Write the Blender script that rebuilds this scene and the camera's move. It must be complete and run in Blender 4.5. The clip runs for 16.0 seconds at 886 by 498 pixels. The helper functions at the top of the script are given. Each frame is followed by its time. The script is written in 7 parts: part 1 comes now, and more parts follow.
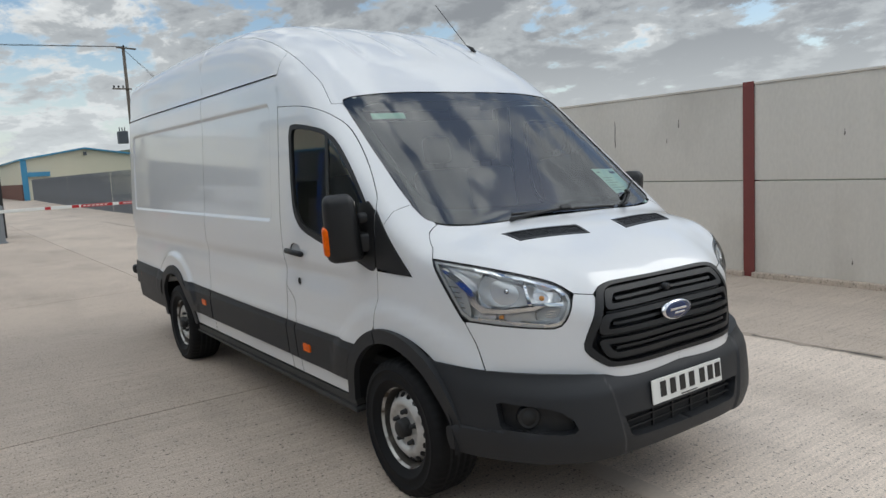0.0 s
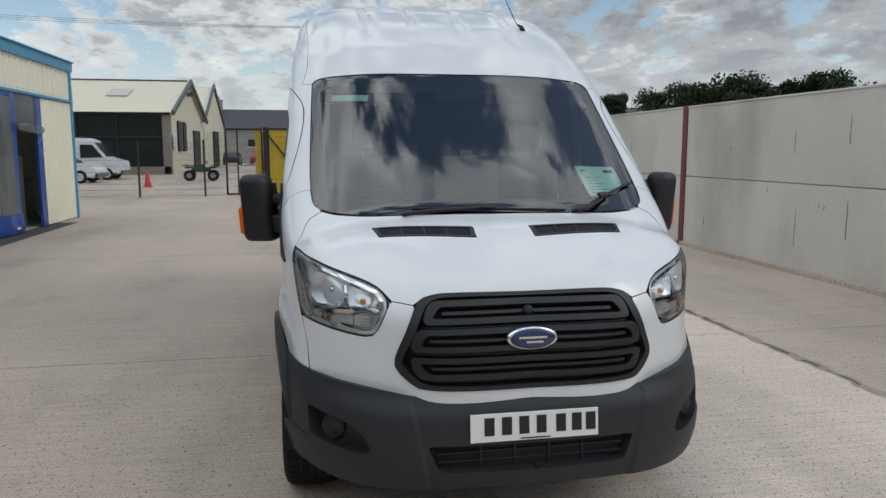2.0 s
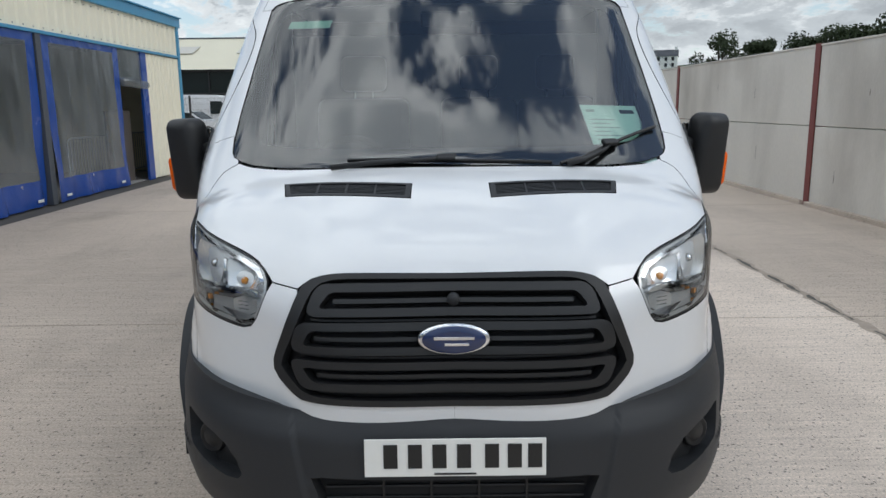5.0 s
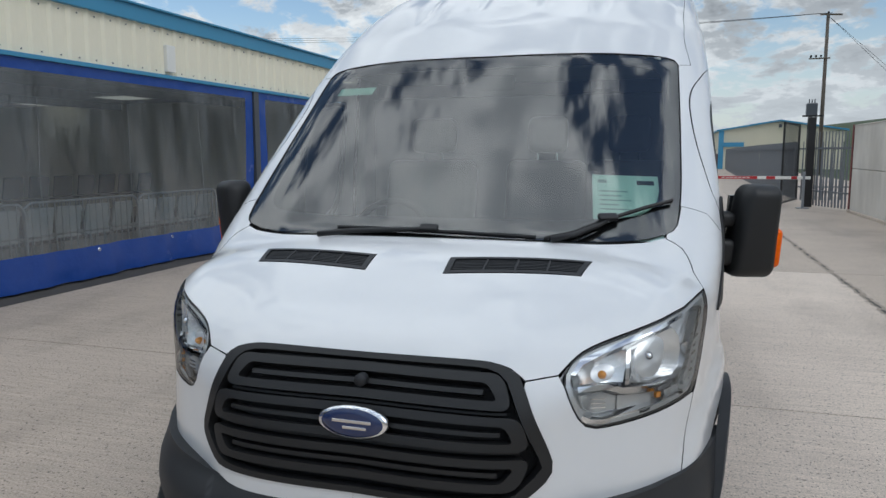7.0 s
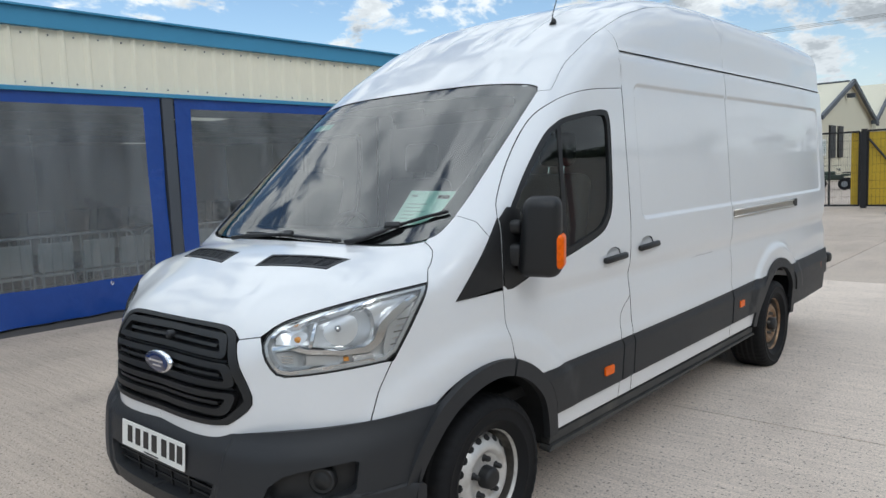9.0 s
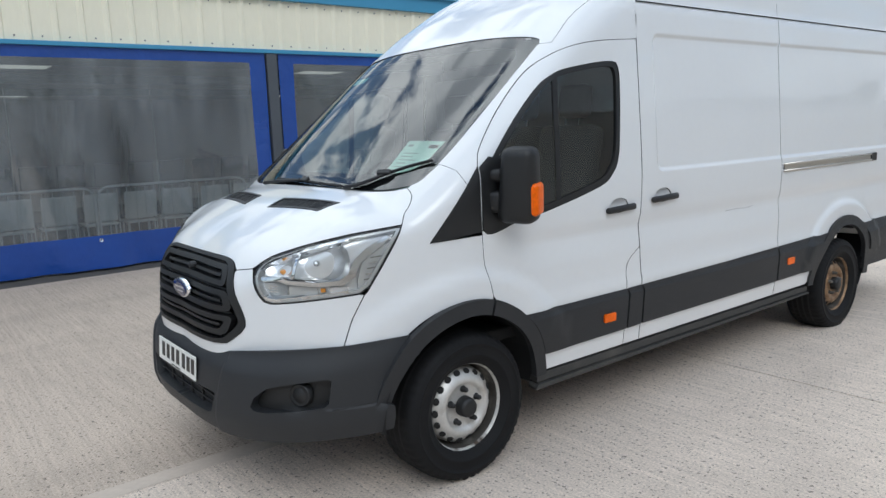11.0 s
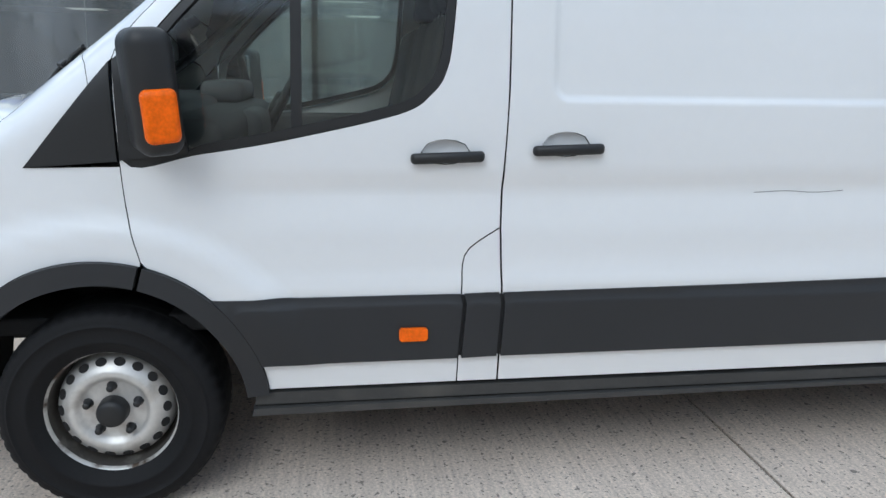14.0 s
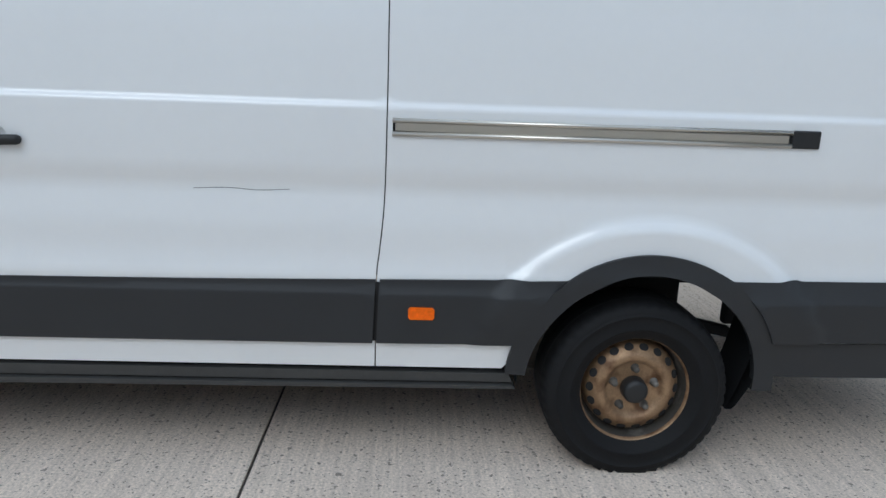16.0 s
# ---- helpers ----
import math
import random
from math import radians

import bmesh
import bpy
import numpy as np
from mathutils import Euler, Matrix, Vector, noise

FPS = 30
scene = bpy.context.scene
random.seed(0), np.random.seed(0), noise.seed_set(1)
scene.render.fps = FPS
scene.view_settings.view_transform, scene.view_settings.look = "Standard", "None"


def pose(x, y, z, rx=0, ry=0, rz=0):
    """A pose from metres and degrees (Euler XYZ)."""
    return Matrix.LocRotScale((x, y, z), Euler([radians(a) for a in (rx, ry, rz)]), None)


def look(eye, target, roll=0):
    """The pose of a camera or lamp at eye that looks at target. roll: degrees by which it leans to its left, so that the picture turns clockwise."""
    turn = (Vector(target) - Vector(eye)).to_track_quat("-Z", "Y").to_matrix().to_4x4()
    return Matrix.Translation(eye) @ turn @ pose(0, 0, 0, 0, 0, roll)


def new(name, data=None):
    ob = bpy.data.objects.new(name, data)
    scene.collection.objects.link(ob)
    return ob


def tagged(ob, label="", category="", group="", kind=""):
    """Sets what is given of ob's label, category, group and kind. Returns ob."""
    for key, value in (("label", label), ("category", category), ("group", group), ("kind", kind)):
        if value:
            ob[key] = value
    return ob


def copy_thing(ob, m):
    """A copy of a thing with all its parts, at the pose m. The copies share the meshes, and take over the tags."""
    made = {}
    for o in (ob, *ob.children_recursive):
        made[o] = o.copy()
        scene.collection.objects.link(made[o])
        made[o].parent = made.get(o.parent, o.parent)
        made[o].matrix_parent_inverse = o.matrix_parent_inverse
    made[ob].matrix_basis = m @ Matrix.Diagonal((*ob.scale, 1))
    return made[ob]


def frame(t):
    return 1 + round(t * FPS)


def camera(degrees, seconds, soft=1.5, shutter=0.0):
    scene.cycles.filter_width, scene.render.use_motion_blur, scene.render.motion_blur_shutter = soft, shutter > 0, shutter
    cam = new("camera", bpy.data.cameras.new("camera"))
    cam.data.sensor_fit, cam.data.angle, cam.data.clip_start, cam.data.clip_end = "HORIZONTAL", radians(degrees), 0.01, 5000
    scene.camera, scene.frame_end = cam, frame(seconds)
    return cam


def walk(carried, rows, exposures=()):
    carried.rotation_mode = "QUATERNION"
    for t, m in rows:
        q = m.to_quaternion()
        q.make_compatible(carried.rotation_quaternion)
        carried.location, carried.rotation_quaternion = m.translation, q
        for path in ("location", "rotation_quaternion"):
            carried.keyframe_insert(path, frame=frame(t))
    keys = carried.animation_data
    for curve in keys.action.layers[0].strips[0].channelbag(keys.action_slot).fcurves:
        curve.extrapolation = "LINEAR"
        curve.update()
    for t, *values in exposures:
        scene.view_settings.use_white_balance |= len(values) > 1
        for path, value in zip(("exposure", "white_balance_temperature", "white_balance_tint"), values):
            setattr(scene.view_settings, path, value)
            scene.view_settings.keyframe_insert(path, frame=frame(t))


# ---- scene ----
cam = camera(62.8, 16.0)
PATH = [
    (0, (-2.816, -3.049, 1.685), (-1.667, -1.43, 1.443), -3.2),
    (0.5, (-2.287, -3.239, 1.654), (-1.377, -1.477, 1.396), -3.0),
    (1, (-1.778, -3.34, 1.652), (-1.025, -1.503, 1.416), -1.8),
    (1.5, (-1.291, -3.42, 1.657), (-0.711, -1.521, 1.418), -2.4),
    (2, (-0.844, -3.621, 1.664), (-0.489, -1.672, 1.395), -0.0),
    (2.5, (-0.505, -3.707, 1.659), (-0.308, -1.735, 1.392), -0.7),
    (3, (-0.204, -3.942, 1.68), (-0.131, -1.965, 1.388), 0.4),
    (3.2, (-0.161, -3.954, 1.685), (-0.116, -1.976, 1.393), -0.8),
    (5.3, (-0.029, -2.811, 1.579), (-0.028, -0.85, 1.186), -0.6),
    (5.5, (-0.047, -2.782, 1.613), (-0.03, -0.804, 1.313), -0.6),
    (6, (0.007, -2.734, 1.667), (-0.022, -0.739, 1.523), -1.2),
    (6.5, (0.342, -2.654, 1.645), (-0.039, -0.701, 1.446), 0.2),
    (7, (0.807, -2.696, 1.659), (0.215, -0.803, 1.4), -0.2),
    (7.5, (1.311, -2.692, 1.671), (0.429, -0.913, 1.427), -1.5),
    (8, (1.848, -2.55, 1.693), (0.778, -0.881, 1.425), -1.1),
    (8.5, (2.391, -2.516, 1.699), (1.164, -0.955, 1.46), -0.6),
    (8.7, (2.584, -2.433, 1.684), (1.301, -0.914, 1.467), -1.6),
    (10.8, (3.481, -2.185, 1.617), (2.013, -0.859, 1.326), -1.8),
    (11, (3.463, -2.047, 1.629), (1.905, -0.836, 1.305), -2.2),
    (11.5, (3.172, -1.696, 1.533), (1.567, -0.584, 1.1), -1.9),
    (12, (3.057, -1.236, 1.505), (1.377, -0.254, 1.042), -3.3),
    (12.5, (3.077, -0.732, 1.539), (1.305, 0.026, 1.007), -1.2),
    (13, (3.054, -0.25, 1.529), (1.238, 0.371, 0.967), 1.7),
    (13.5, (3.204, 0.22, 1.535), (1.335, 0.662, 0.974), 3.6),
    (14, (3.251, 0.741, 1.445), (1.33, 1.022, 0.965), 1.0),
    (14.5, (3.34, 1.324, 1.42), (1.394, 1.571, 1.03), 0.1),
    (15, (3.455, 1.782, 1.379), (1.5, 1.972, 1.001), 1.1),
    (15.5, (3.441, 2.336, 1.403), (1.495, 2.528, 0.982), 0.7),
    (16, (3.485, 2.896, 1.479), (1.545, 2.982, 1.002), 2.1),
]
walk(cam, [(t, look(eye, target, roll)) for t, eye, target, roll in PATH],
     exposures=[(0, -0.18, 6450, 6), (1.5, -0.33, 6400, 6), (3, -0.25, 6370, 6), (5.5, -0.13, 6240, 6), (6, -0.33, 6220, 6), (6.5, -0.37, 6180, 6), (7, -0.31, 6150, 6), (8, -0.24, 6170, 5), (8.5, -0.16, 6150, 5), (11, 0.08, 6060, 5), (12.5, 0.26, 5950, 4), (14, 0.29, 5870, 4), (15, 0.13, 5850, 4), (16, 0.04, 5830, 3)])

# ---- world, sun ----
SUN_EL, SUN_AZ = 42, 114   # degrees above the horizon; degrees from +y towards +x
world = bpy.data.worlds.new("sky")
scene.world = world
world.use_nodes = True
wn, wl = world.node_tree.nodes, world.node_tree.links
wn.clear()


def wnode(kind, **inputs):
    n = wn.new(kind)
    for k, v in inputs.items():
        n.inputs[k.replace("_", " ")].default_value = v
    return n


w_out, w_bg = wnode("ShaderNodeOutputWorld"), wnode("ShaderNodeBackground", Strength=1.08)
sky = wn.new("ShaderNodeTexSky")
sky.sky_type, sky.sun_disc = "NISHITA", False
sky.sun_elevation, sky.sun_rotation = radians(SUN_EL), radians(SUN_AZ)
sky_gain = wnode("ShaderNodeVectorMath")
sky_gain.operation = "SCALE"
sky_gain.inputs["Scale"].default_value = 0.14
wl.new(sky.outputs[0], sky_gain.inputs[0])
# clouds: the way of sight laid on a flat layer overhead
w_co, w_sep = wnode("ShaderNodeTexCoord"), wnode("ShaderNodeSeparateXYZ")
wl.new(w_co.outputs["Generated"], w_sep.inputs[0])


def wmath(op, a, b=None, clamp=False):
    n = wn.new("ShaderNodeMath")
    n.operation, n.use_clamp = op, clamp
    for i, v in enumerate((a, b)):
        if v is None:
            continue
        if isinstance(v, (int, float)):
            n.inputs[i].default_value = v
        else:
            wl.new(v, n.inputs[i])
    return n.outputs[0]


def wramp(v, stops):
    n = wn.new("ShaderNodeValToRGB")
    n.color_ramp.interpolation = "EASE"
    while len(n.color_ramp.elements) < len(stops):
        n.color_ramp.elements.new(0.5)
    for e, (p, c) in zip(n.color_ramp.elements, stops):
        e.position, e.color = p, (*c, 1)
    wl.new(v, n.inputs[0])
    return n.outputs[0]


w_up = wmath("ADD", wmath("MAXIMUM", w_sep.outputs[2], 0.0), 0.30)
w_flat = wn.new("ShaderNodeCombineXYZ")
wl.new(wmath("DIVIDE", w_sep.outputs[0], w_up), w_flat.inputs[0])
wl.new(wmath("DIVIDE", w_sep.outputs[1], w_up), w_flat.inputs[1])


def wcloud(scale, detail, rough, shift, stretch=(1, 1, 1)):
    m = wn.new("ShaderNodeMapping")
    m.inputs["Scale"].default_value, m.inputs["Rotation"].default_value = stretch, (0, 0, radians(35))
    m.inputs["Location"].default_value = shift
    n = wnode("ShaderNodeTexNoise", Scale=scale, Detail=detail, Roughness=rough, Distortion=0.3)
    wl.new(w_flat.outputs[0], m.inputs[0])
    wl.new(m.outputs[0], n.inputs["Vector"])
    return n.outputs["Fac"]


cover = wmath("ADD", wmath("MULTIPLY", wcloud(3.9, 10.0, 0.62, (3.1, 1.7, 0.0)), 0.62), wmath("MULTIPLY", wcloud(8.0, 8.0, 0.56, (1.3, 6.1, 0.0), (1.0, 0.6, 1.0)), 0.38))
body_of_cloud = wcloud(4.6, 10.0, 0.62, (7.3, 4.4, 2.0))
west = wmath("MAXIMUM", wmath("MULTIPLY", w_sep.outputs[0], -1.0), 0.0)
lift = wmath("ADD", cover, wmath("MULTIPLY", west, wmath("MULTIPLY", wmath("MAXIMUM", wmath("SUBTRACT", w_sep.outputs[2], 0.45), 0.0), 0.32)))   # overhead, thicker towards -x
lift = wmath("ADD", lift, wmath("MULTIPLY", w_sep.outputs[0], wmath("MULTIPLY", wmath("MAXIMUM", wmath("SUBTRACT", 0.6, w_sep.outputs[2]), 0.0), 0.16)))   # low down, thicker towards +x
lift = wmath("ADD", lift, wmath("MULTIPLY", wmath("MAXIMUM", wmath("SUBTRACT", 0.45, w_sep.outputs[2]), 0.0), 0.055))   # a little more cloud near the horizon
amount = wramp(lift, [(0.462, (0, 0, 0)), (0.532, (1, 1, 1))])
shade = wramp(wmath("ADD", wmath("ADD", wmath("MULTIPLY", lift, 0.6), wmath("MULTIPLY", body_of_cloud, 0.5)), wmath("MULTIPLY", w_sep.outputs[0], 0.09)),
              [(0.46, (1.0, 1.0, 1.0)), (0.54, (0.76, 0.77, 0.79)), (0.60, (0.46, 0.48, 0.51)), (0.70, (0.29, 0.305, 0.335))])
haze = wramp(w_sep.outputs[2], [(0.0, (1, 1, 1)), (0.20, (0, 0, 0))])
# clouds are brighter overhead and towards the sun, which shines through them
to_sun = wn.new("ShaderNodeVectorMath")
to_sun.operation = "DOT_PRODUCT"
wl.new(w_co.outputs["Generated"], to_sun.inputs[0])
to_sun.inputs[1].default_value = (math.sin(radians(SUN_AZ)) * math.cos(radians(SUN_EL)), math.cos(radians(SUN_AZ)) * math.cos(radians(SUN_EL)), math.sin(radians(SUN_EL)))
glow = wmath("MULTIPLY", wmath("POWER", wmath("MAXIMUM", to_sun.outputs["Value"], 0.0), 4.0), 0.7)
glow = wmath("ADD", wmath("ADD", glow, 1.0), wmath("MULTIPLY", wmath("MAXIMUM", wmath("SUBTRACT", w_sep.outputs[2], 0.25), 0.0), 1.9))
lit = wn.new("ShaderNodeVectorMath")
lit.operation = "SCALE"
wl.new(shade, lit.inputs[0])
wl.new(glow, lit.inputs["Scale"])
mix1, mix2 = wn.new("ShaderNodeMix"), wn.new("ShaderNodeMix")
for n in (mix1, mix2):
    n.data_type = "RGBA"
wl.new(amount, mix1.inputs["Factor"])
wl.new(sky_gain.outputs[0], mix1.inputs["A"])
wl.new(lit.outputs[0], mix1.inputs["B"])
wl.new(wmath("MULTIPLY", haze, 0.6), mix2.inputs["Factor"])
wl.new(mix1.outputs["Result"], mix2.inputs["A"])
mix2.inputs["B"].default_value = (0.80, 0.83, 0.86, 1)
wl.new(mix2.outputs["Result"], w_bg.inputs["Color"])
wl.new(w_bg.outputs[0], w_out.inputs[0])

sun = new("sun", bpy.data.lights.new("sun", "SUN"))
sun.data.energy, sun.data.angle, sun.data.color = 0.65, radians(30), (1.0, 0.98, 0.95)
sun_way = Vector((math.sin(radians(SUN_AZ)) * math.cos(radians(SUN_EL)), math.cos(radians(SUN_AZ)) * math.cos(radians(SUN_EL)), math.sin(radians(SUN_EL))))
sun.matrix_world = look(sun_way * 60, (0, 0, 0))
scene.view_settings.exposure = 0.0

# ---- materials ----
def material(name, base, rough=0.6, metal=0.0, vary=0.12, scale=3.0, fine=60.0, bump=0.0, stain=None, stain_at=(0.55, 0.7), coat=0.0, spec=0.5, stretch=(1, 1, 1), each=0.0, bump_scale=None, rough_vary=0.08, coat_rough=0.04):
    """A painted or mineral surface: base colour, two scales of variation, fine relief and an optional stain."""
    m = bpy.data.materials.new(name)
    m.use_nodes = True
    nodes, links = m.node_tree.nodes, m.node_tree.links
    p = nodes["Principled BSDF"]
    p.inputs["Roughness"].default_value, p.inputs["Metallic"].default_value = rough, metal
    p.inputs["Coat Weight"].default_value, p.inputs["Coat Roughness"].default_value = coat, coat_rough
    p.inputs["Specular IOR Level"].default_value = spec
    co, mp = nodes.new("ShaderNodeTexCoord"), nodes.new("ShaderNodeMapping")
    mp.inputs["Scale"].default_value = stretch
    links.new(co.outputs["Object"], mp.inputs[0])

    def noise_at(s, detail):
        n = nodes.new("ShaderNodeTexNoise")
        n.inputs["Scale"].default_value, n.inputs["Detail"].default_value = s, detail
        links.new(mp.outputs[0], n.inputs["Vector"])
        return n.outputs["Fac"]

    def math_node(op, a, b):
        n = nodes.new("ShaderNodeMath")
        n.operation = op
        for i, v in enumerate((a, b)):
            if isinstance(v, (int, float)):
                n.inputs[i].default_value = v
            else:
                links.new(v, n.inputs[i])
        return n.outputs[0]

    large, small = noise_at(scale, 5), noise_at(fine, 3)
    gain = math_node("ADD", math_node("MULTIPLY", math_node("SUBTRACT", large, 0.5), 2 * vary), math_node("MULTIPLY", math_node("SUBTRACT", small, 0.5), 1.4 * vary))
    if each:
        info = nodes.new("ShaderNodeObjectInfo")
        gain = math_node("ADD", gain, math_node("MULTIPLY", math_node("SUBTRACT", info.outputs["Random"], 0.5), 2 * each))
    tint = nodes.new("ShaderNodeVectorMath")
    tint.operation = "SCALE"
    tint.inputs[0].default_value = base
    links.new(math_node("ADD", gain, 1.0), tint.inputs["Scale"])
    colour = tint.outputs[0]
    if stain:
        n = noise_at(scale * 0.7 + 0.13, 8)
        ramp_node = nodes.new("ShaderNodeMapRange")
        ramp_node.inputs["From Min"].default_value, ramp_node.inputs["From Max"].default_value = stain_at
        links.new(n, ramp_node.inputs["Value"])
        mix = nodes.new("ShaderNodeMix")
        mix.data_type = "RGBA"
        links.new(ramp_node.outputs[0], mix.inputs["Factor"])
        links.new(colour, mix.inputs["A"])
        mix.inputs["B"].default_value = (*stain, 1)
        colour = mix.outputs["Result"]
    links.new(colour, p.inputs["Base Color"])
    links.new(math_node("ADD", rough - rough_vary / 2, math_node("MULTIPLY", large, rough_vary)), p.inputs["Roughness"])
    if bump:
        b = nodes.new("ShaderNodeBump")
        b.inputs["Strength"].default_value, b.inputs["Distance"].default_value = 1.0, bump
        links.new(noise_at(bump_scale, 3) if bump_scale else small, b.inputs["Height"])
        links.new(b.outputs[0], p.inputs["Normal"])
    return m


def clear_sheet(name, tint, gloss=0.02, milk=0.0, milk_colour=(0.6, 0.62, 0.62), ripple=0.0, ripple_scale=3.0, ior=1.9, even=None):
    """Thin glass or clear film: seen through, with a Fresnel gloss, and some milkiness for film."""
    m = bpy.data.materials.new(name)
    m.use_nodes = True
    nodes, links = m.node_tree.nodes, m.node_tree.links
    nodes.remove(nodes["Principled BSDF"])
    out = nodes["Material Output"]
    see, shine, fres, mix = nodes.new("ShaderNodeBsdfTransparent"), nodes.new("ShaderNodeBsdfGlossy"), nodes.new("ShaderNodeFresnel"), nodes.new("ShaderNodeMixShader")
    see.inputs[0].default_value = (*tint, 1)
    shine.inputs["Roughness"].default_value = gloss
    fres.inputs["IOR"].default_value = ior
    base = see.outputs[0]
    if milk:
        dull, mm = nodes.new("ShaderNodeBsdfDiffuse"), nodes.new("ShaderNodeMixShader")
        dull.inputs[0].default_value = (*milk_colour, 1)
        co, n, r = nodes.new("ShaderNodeTexCoord"), nodes.new("ShaderNodeTexNoise"), nodes.new("ShaderNodeMapRange")
        mp = nodes.new("ShaderNodeMapping")
        mp.inputs["Scale"].default_value = (1, 1.6, 0.35)
        n.inputs["Scale"].default_value, n.inputs["Detail"].default_value = 1.3, 6
        r.inputs["From Min"].default_value, r.inputs["From Max"].default_value = 0.3, 0.75
        r.inputs["To Min"].default_value, r.inputs["To Max"].default_value = milk * 0.4, milk * 1.7
        links.new(co.outputs["Object"], mp.inputs[0])
        links.new(mp.outputs[0], n.inputs["Vector"])
        links.new(n.outputs["Fac"], r.inputs["Value"])
        links.new(r.outputs[0], mm.inputs[0])
        links.new(base, mm.inputs[1])
        links.new(dull.outputs[0], mm.inputs[2])
        base = mm.outputs[0]
    if ripple:
        co2, n2, b2, mp2 = nodes.new("ShaderNodeTexCoord"), nodes.new("ShaderNodeTexNoise"), nodes.new("ShaderNodeBump"), nodes.new("ShaderNodeMapping")
        mp2.inputs["Scale"].default_value = (1, 2.2, 0.5)
        n2.inputs["Scale"].default_value, n2.inputs["Detail"].default_value = ripple_scale, 3
        b2.inputs["Distance"].default_value = ripple
        links.new(co2.outputs["Object"], mp2.inputs[0])
        links.new(mp2.outputs[0], n2.inputs["Vector"])
        links.new(n2.outputs["Fac"], b2.inputs["Height"])
        links.new(b2.outputs[0], shine.inputs["Normal"])
        links.new(b2.outputs[0], fres.inputs["Normal"])
    if even is None:
        links.new(fres.outputs[0], mix.inputs[0])
    else:
        mix.inputs[0].default_value = even
    links.new(base, mix.inputs[1])
    links.new(shine.outputs[0], mix.inputs[2])
    links.new(mix.outputs[0], out.inputs[0])
    return m


PAINT = material("white_paint", (0.74, 0.75, 0.76), 0.36, vary=0.02, scale=2.0, fine=25, coat=1.0, rough_vary=0.06, coat_rough=0.06)
# a lighter, blotchier grey than TRIM
SILL = material("sill_grey", (0.050, 0.050, 0.049), 0.6, spec=0.35, vary=0.25, scale=5, fine=60, stain=(0.10, 0.095, 0.085), stain_at=(0.55, 0.85))
TRIM = material("grey_plastic", (0.0225, 0.024, 0.0268), 0.52, spec=0.4, vary=0.15, scale=4, fine=400, bump=0.0006)
BLACK = material("black_plastic", (0.011, 0.0115, 0.0125), 0.5, vary=0.15, scale=6, fine=300, bump=0.0005)
FRIT = material("black_enamel", (0.008, 0.008, 0.009), 0.12, vary=0.05)
# near-black; on gaps, backings and hollows it puts shade into the colour
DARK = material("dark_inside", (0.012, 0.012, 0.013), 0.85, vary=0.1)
CABIN = material("cabin_plastic", (0.085, 0.088, 0.092), 0.6, vary=0.1, bump=0.0004, fine=200)
CLOTH = material("seat_cloth", (0.05, 0.052, 0.06), 0.95, vary=0.2, fine=250, bump=0.0008)
RUBBER = material("tyre_rubber", (0.0068, 0.007, 0.008), 0.7, spec=0.25, vary=0.25, scale=6, fine=90, bump=0.0008, stain=(0.022, 0.0205, 0.019), stain_at=(0.66, 0.98))
STEEL = material("silver_steel", (0.60, 0.59, 0.57), 0.42, 0.5, vary=0.16, scale=9, fine=60, stain=(0.16, 0.12, 0.08), stain_at=(0.56, 0.80))
RUSTY = material("rusty_steel", (0.31, 0.20, 0.115), 0.45, 0.5, vary=0.35, scale=22, fine=150, stain=(0.13, 0.07, 0.036), stain_at=(0.46, 0.66), bump=0.0012)
CHROME = material("chrome", (0.82, 0.83, 0.85), 0.08, 1.0, vary=0.03, rough_vary=0.02)
RAILMETAL = material("rail_metal", (0.60, 0.57, 0.52), 0.28, 1.0, vary=0.1, stretch=(1, 0.1, 3))
REFLECTOR = material("reflector", (0.80, 0.81, 0.82), 0.2, 0.4, vary=0.05, rough_vary=0.02)
FLUTED = material("fluted_reflector", (0.88, 0.89, 0.90), 0.10, 0.72, vary=0.04, stretch=(1, 1, 9), fine=26, bump=0.0012, rough_vary=0.02)
SMOKE = material("smoked_silver", (0.30, 0.29, 0.275), 0.25, 0.4, vary=0.08)
BEZEL = material("clear_bezel", (0.62, 0.63, 0.63), 0.2, 0.35, vary=0.04, rough_vary=0.02)
AMBER = material("amber_plastic", (0.86, 0.135, 0.0), 0.3, vary=0.3, scale=30, fine=120, bump=0.0008, spec=0.25)
GLASS = clear_sheet("windscreen_glass", (0.78, 0.88, 0.83), ior=2.3)
DOOR_GLASS = clear_sheet("door_glass", (0.84, 0.93, 0.88), ior=1.8)
LENS = clear_sheet("lamp_lens", (0.95, 0.96, 0.96), ior=1.4)
EMBLEM_BLUE = material("badge_blue", (0.015, 0.03, 0.10), 0.15, vary=0.04, coat=0.6)
PLATE = material("white_plate", (0.80, 0.80, 0.76), 0.35, vary=0.03)
INK = material("black_print", (0.012, 0.012, 0.012), 0.4, vary=0.05)
PAPER = material("pale_green_paper", (0.56, 0.78, 0.72), 0.8, vary=0.03)
GREY_PRINT = material("grey_print", (0.30, 0.42, 0.40), 0.8, vary=0.05)


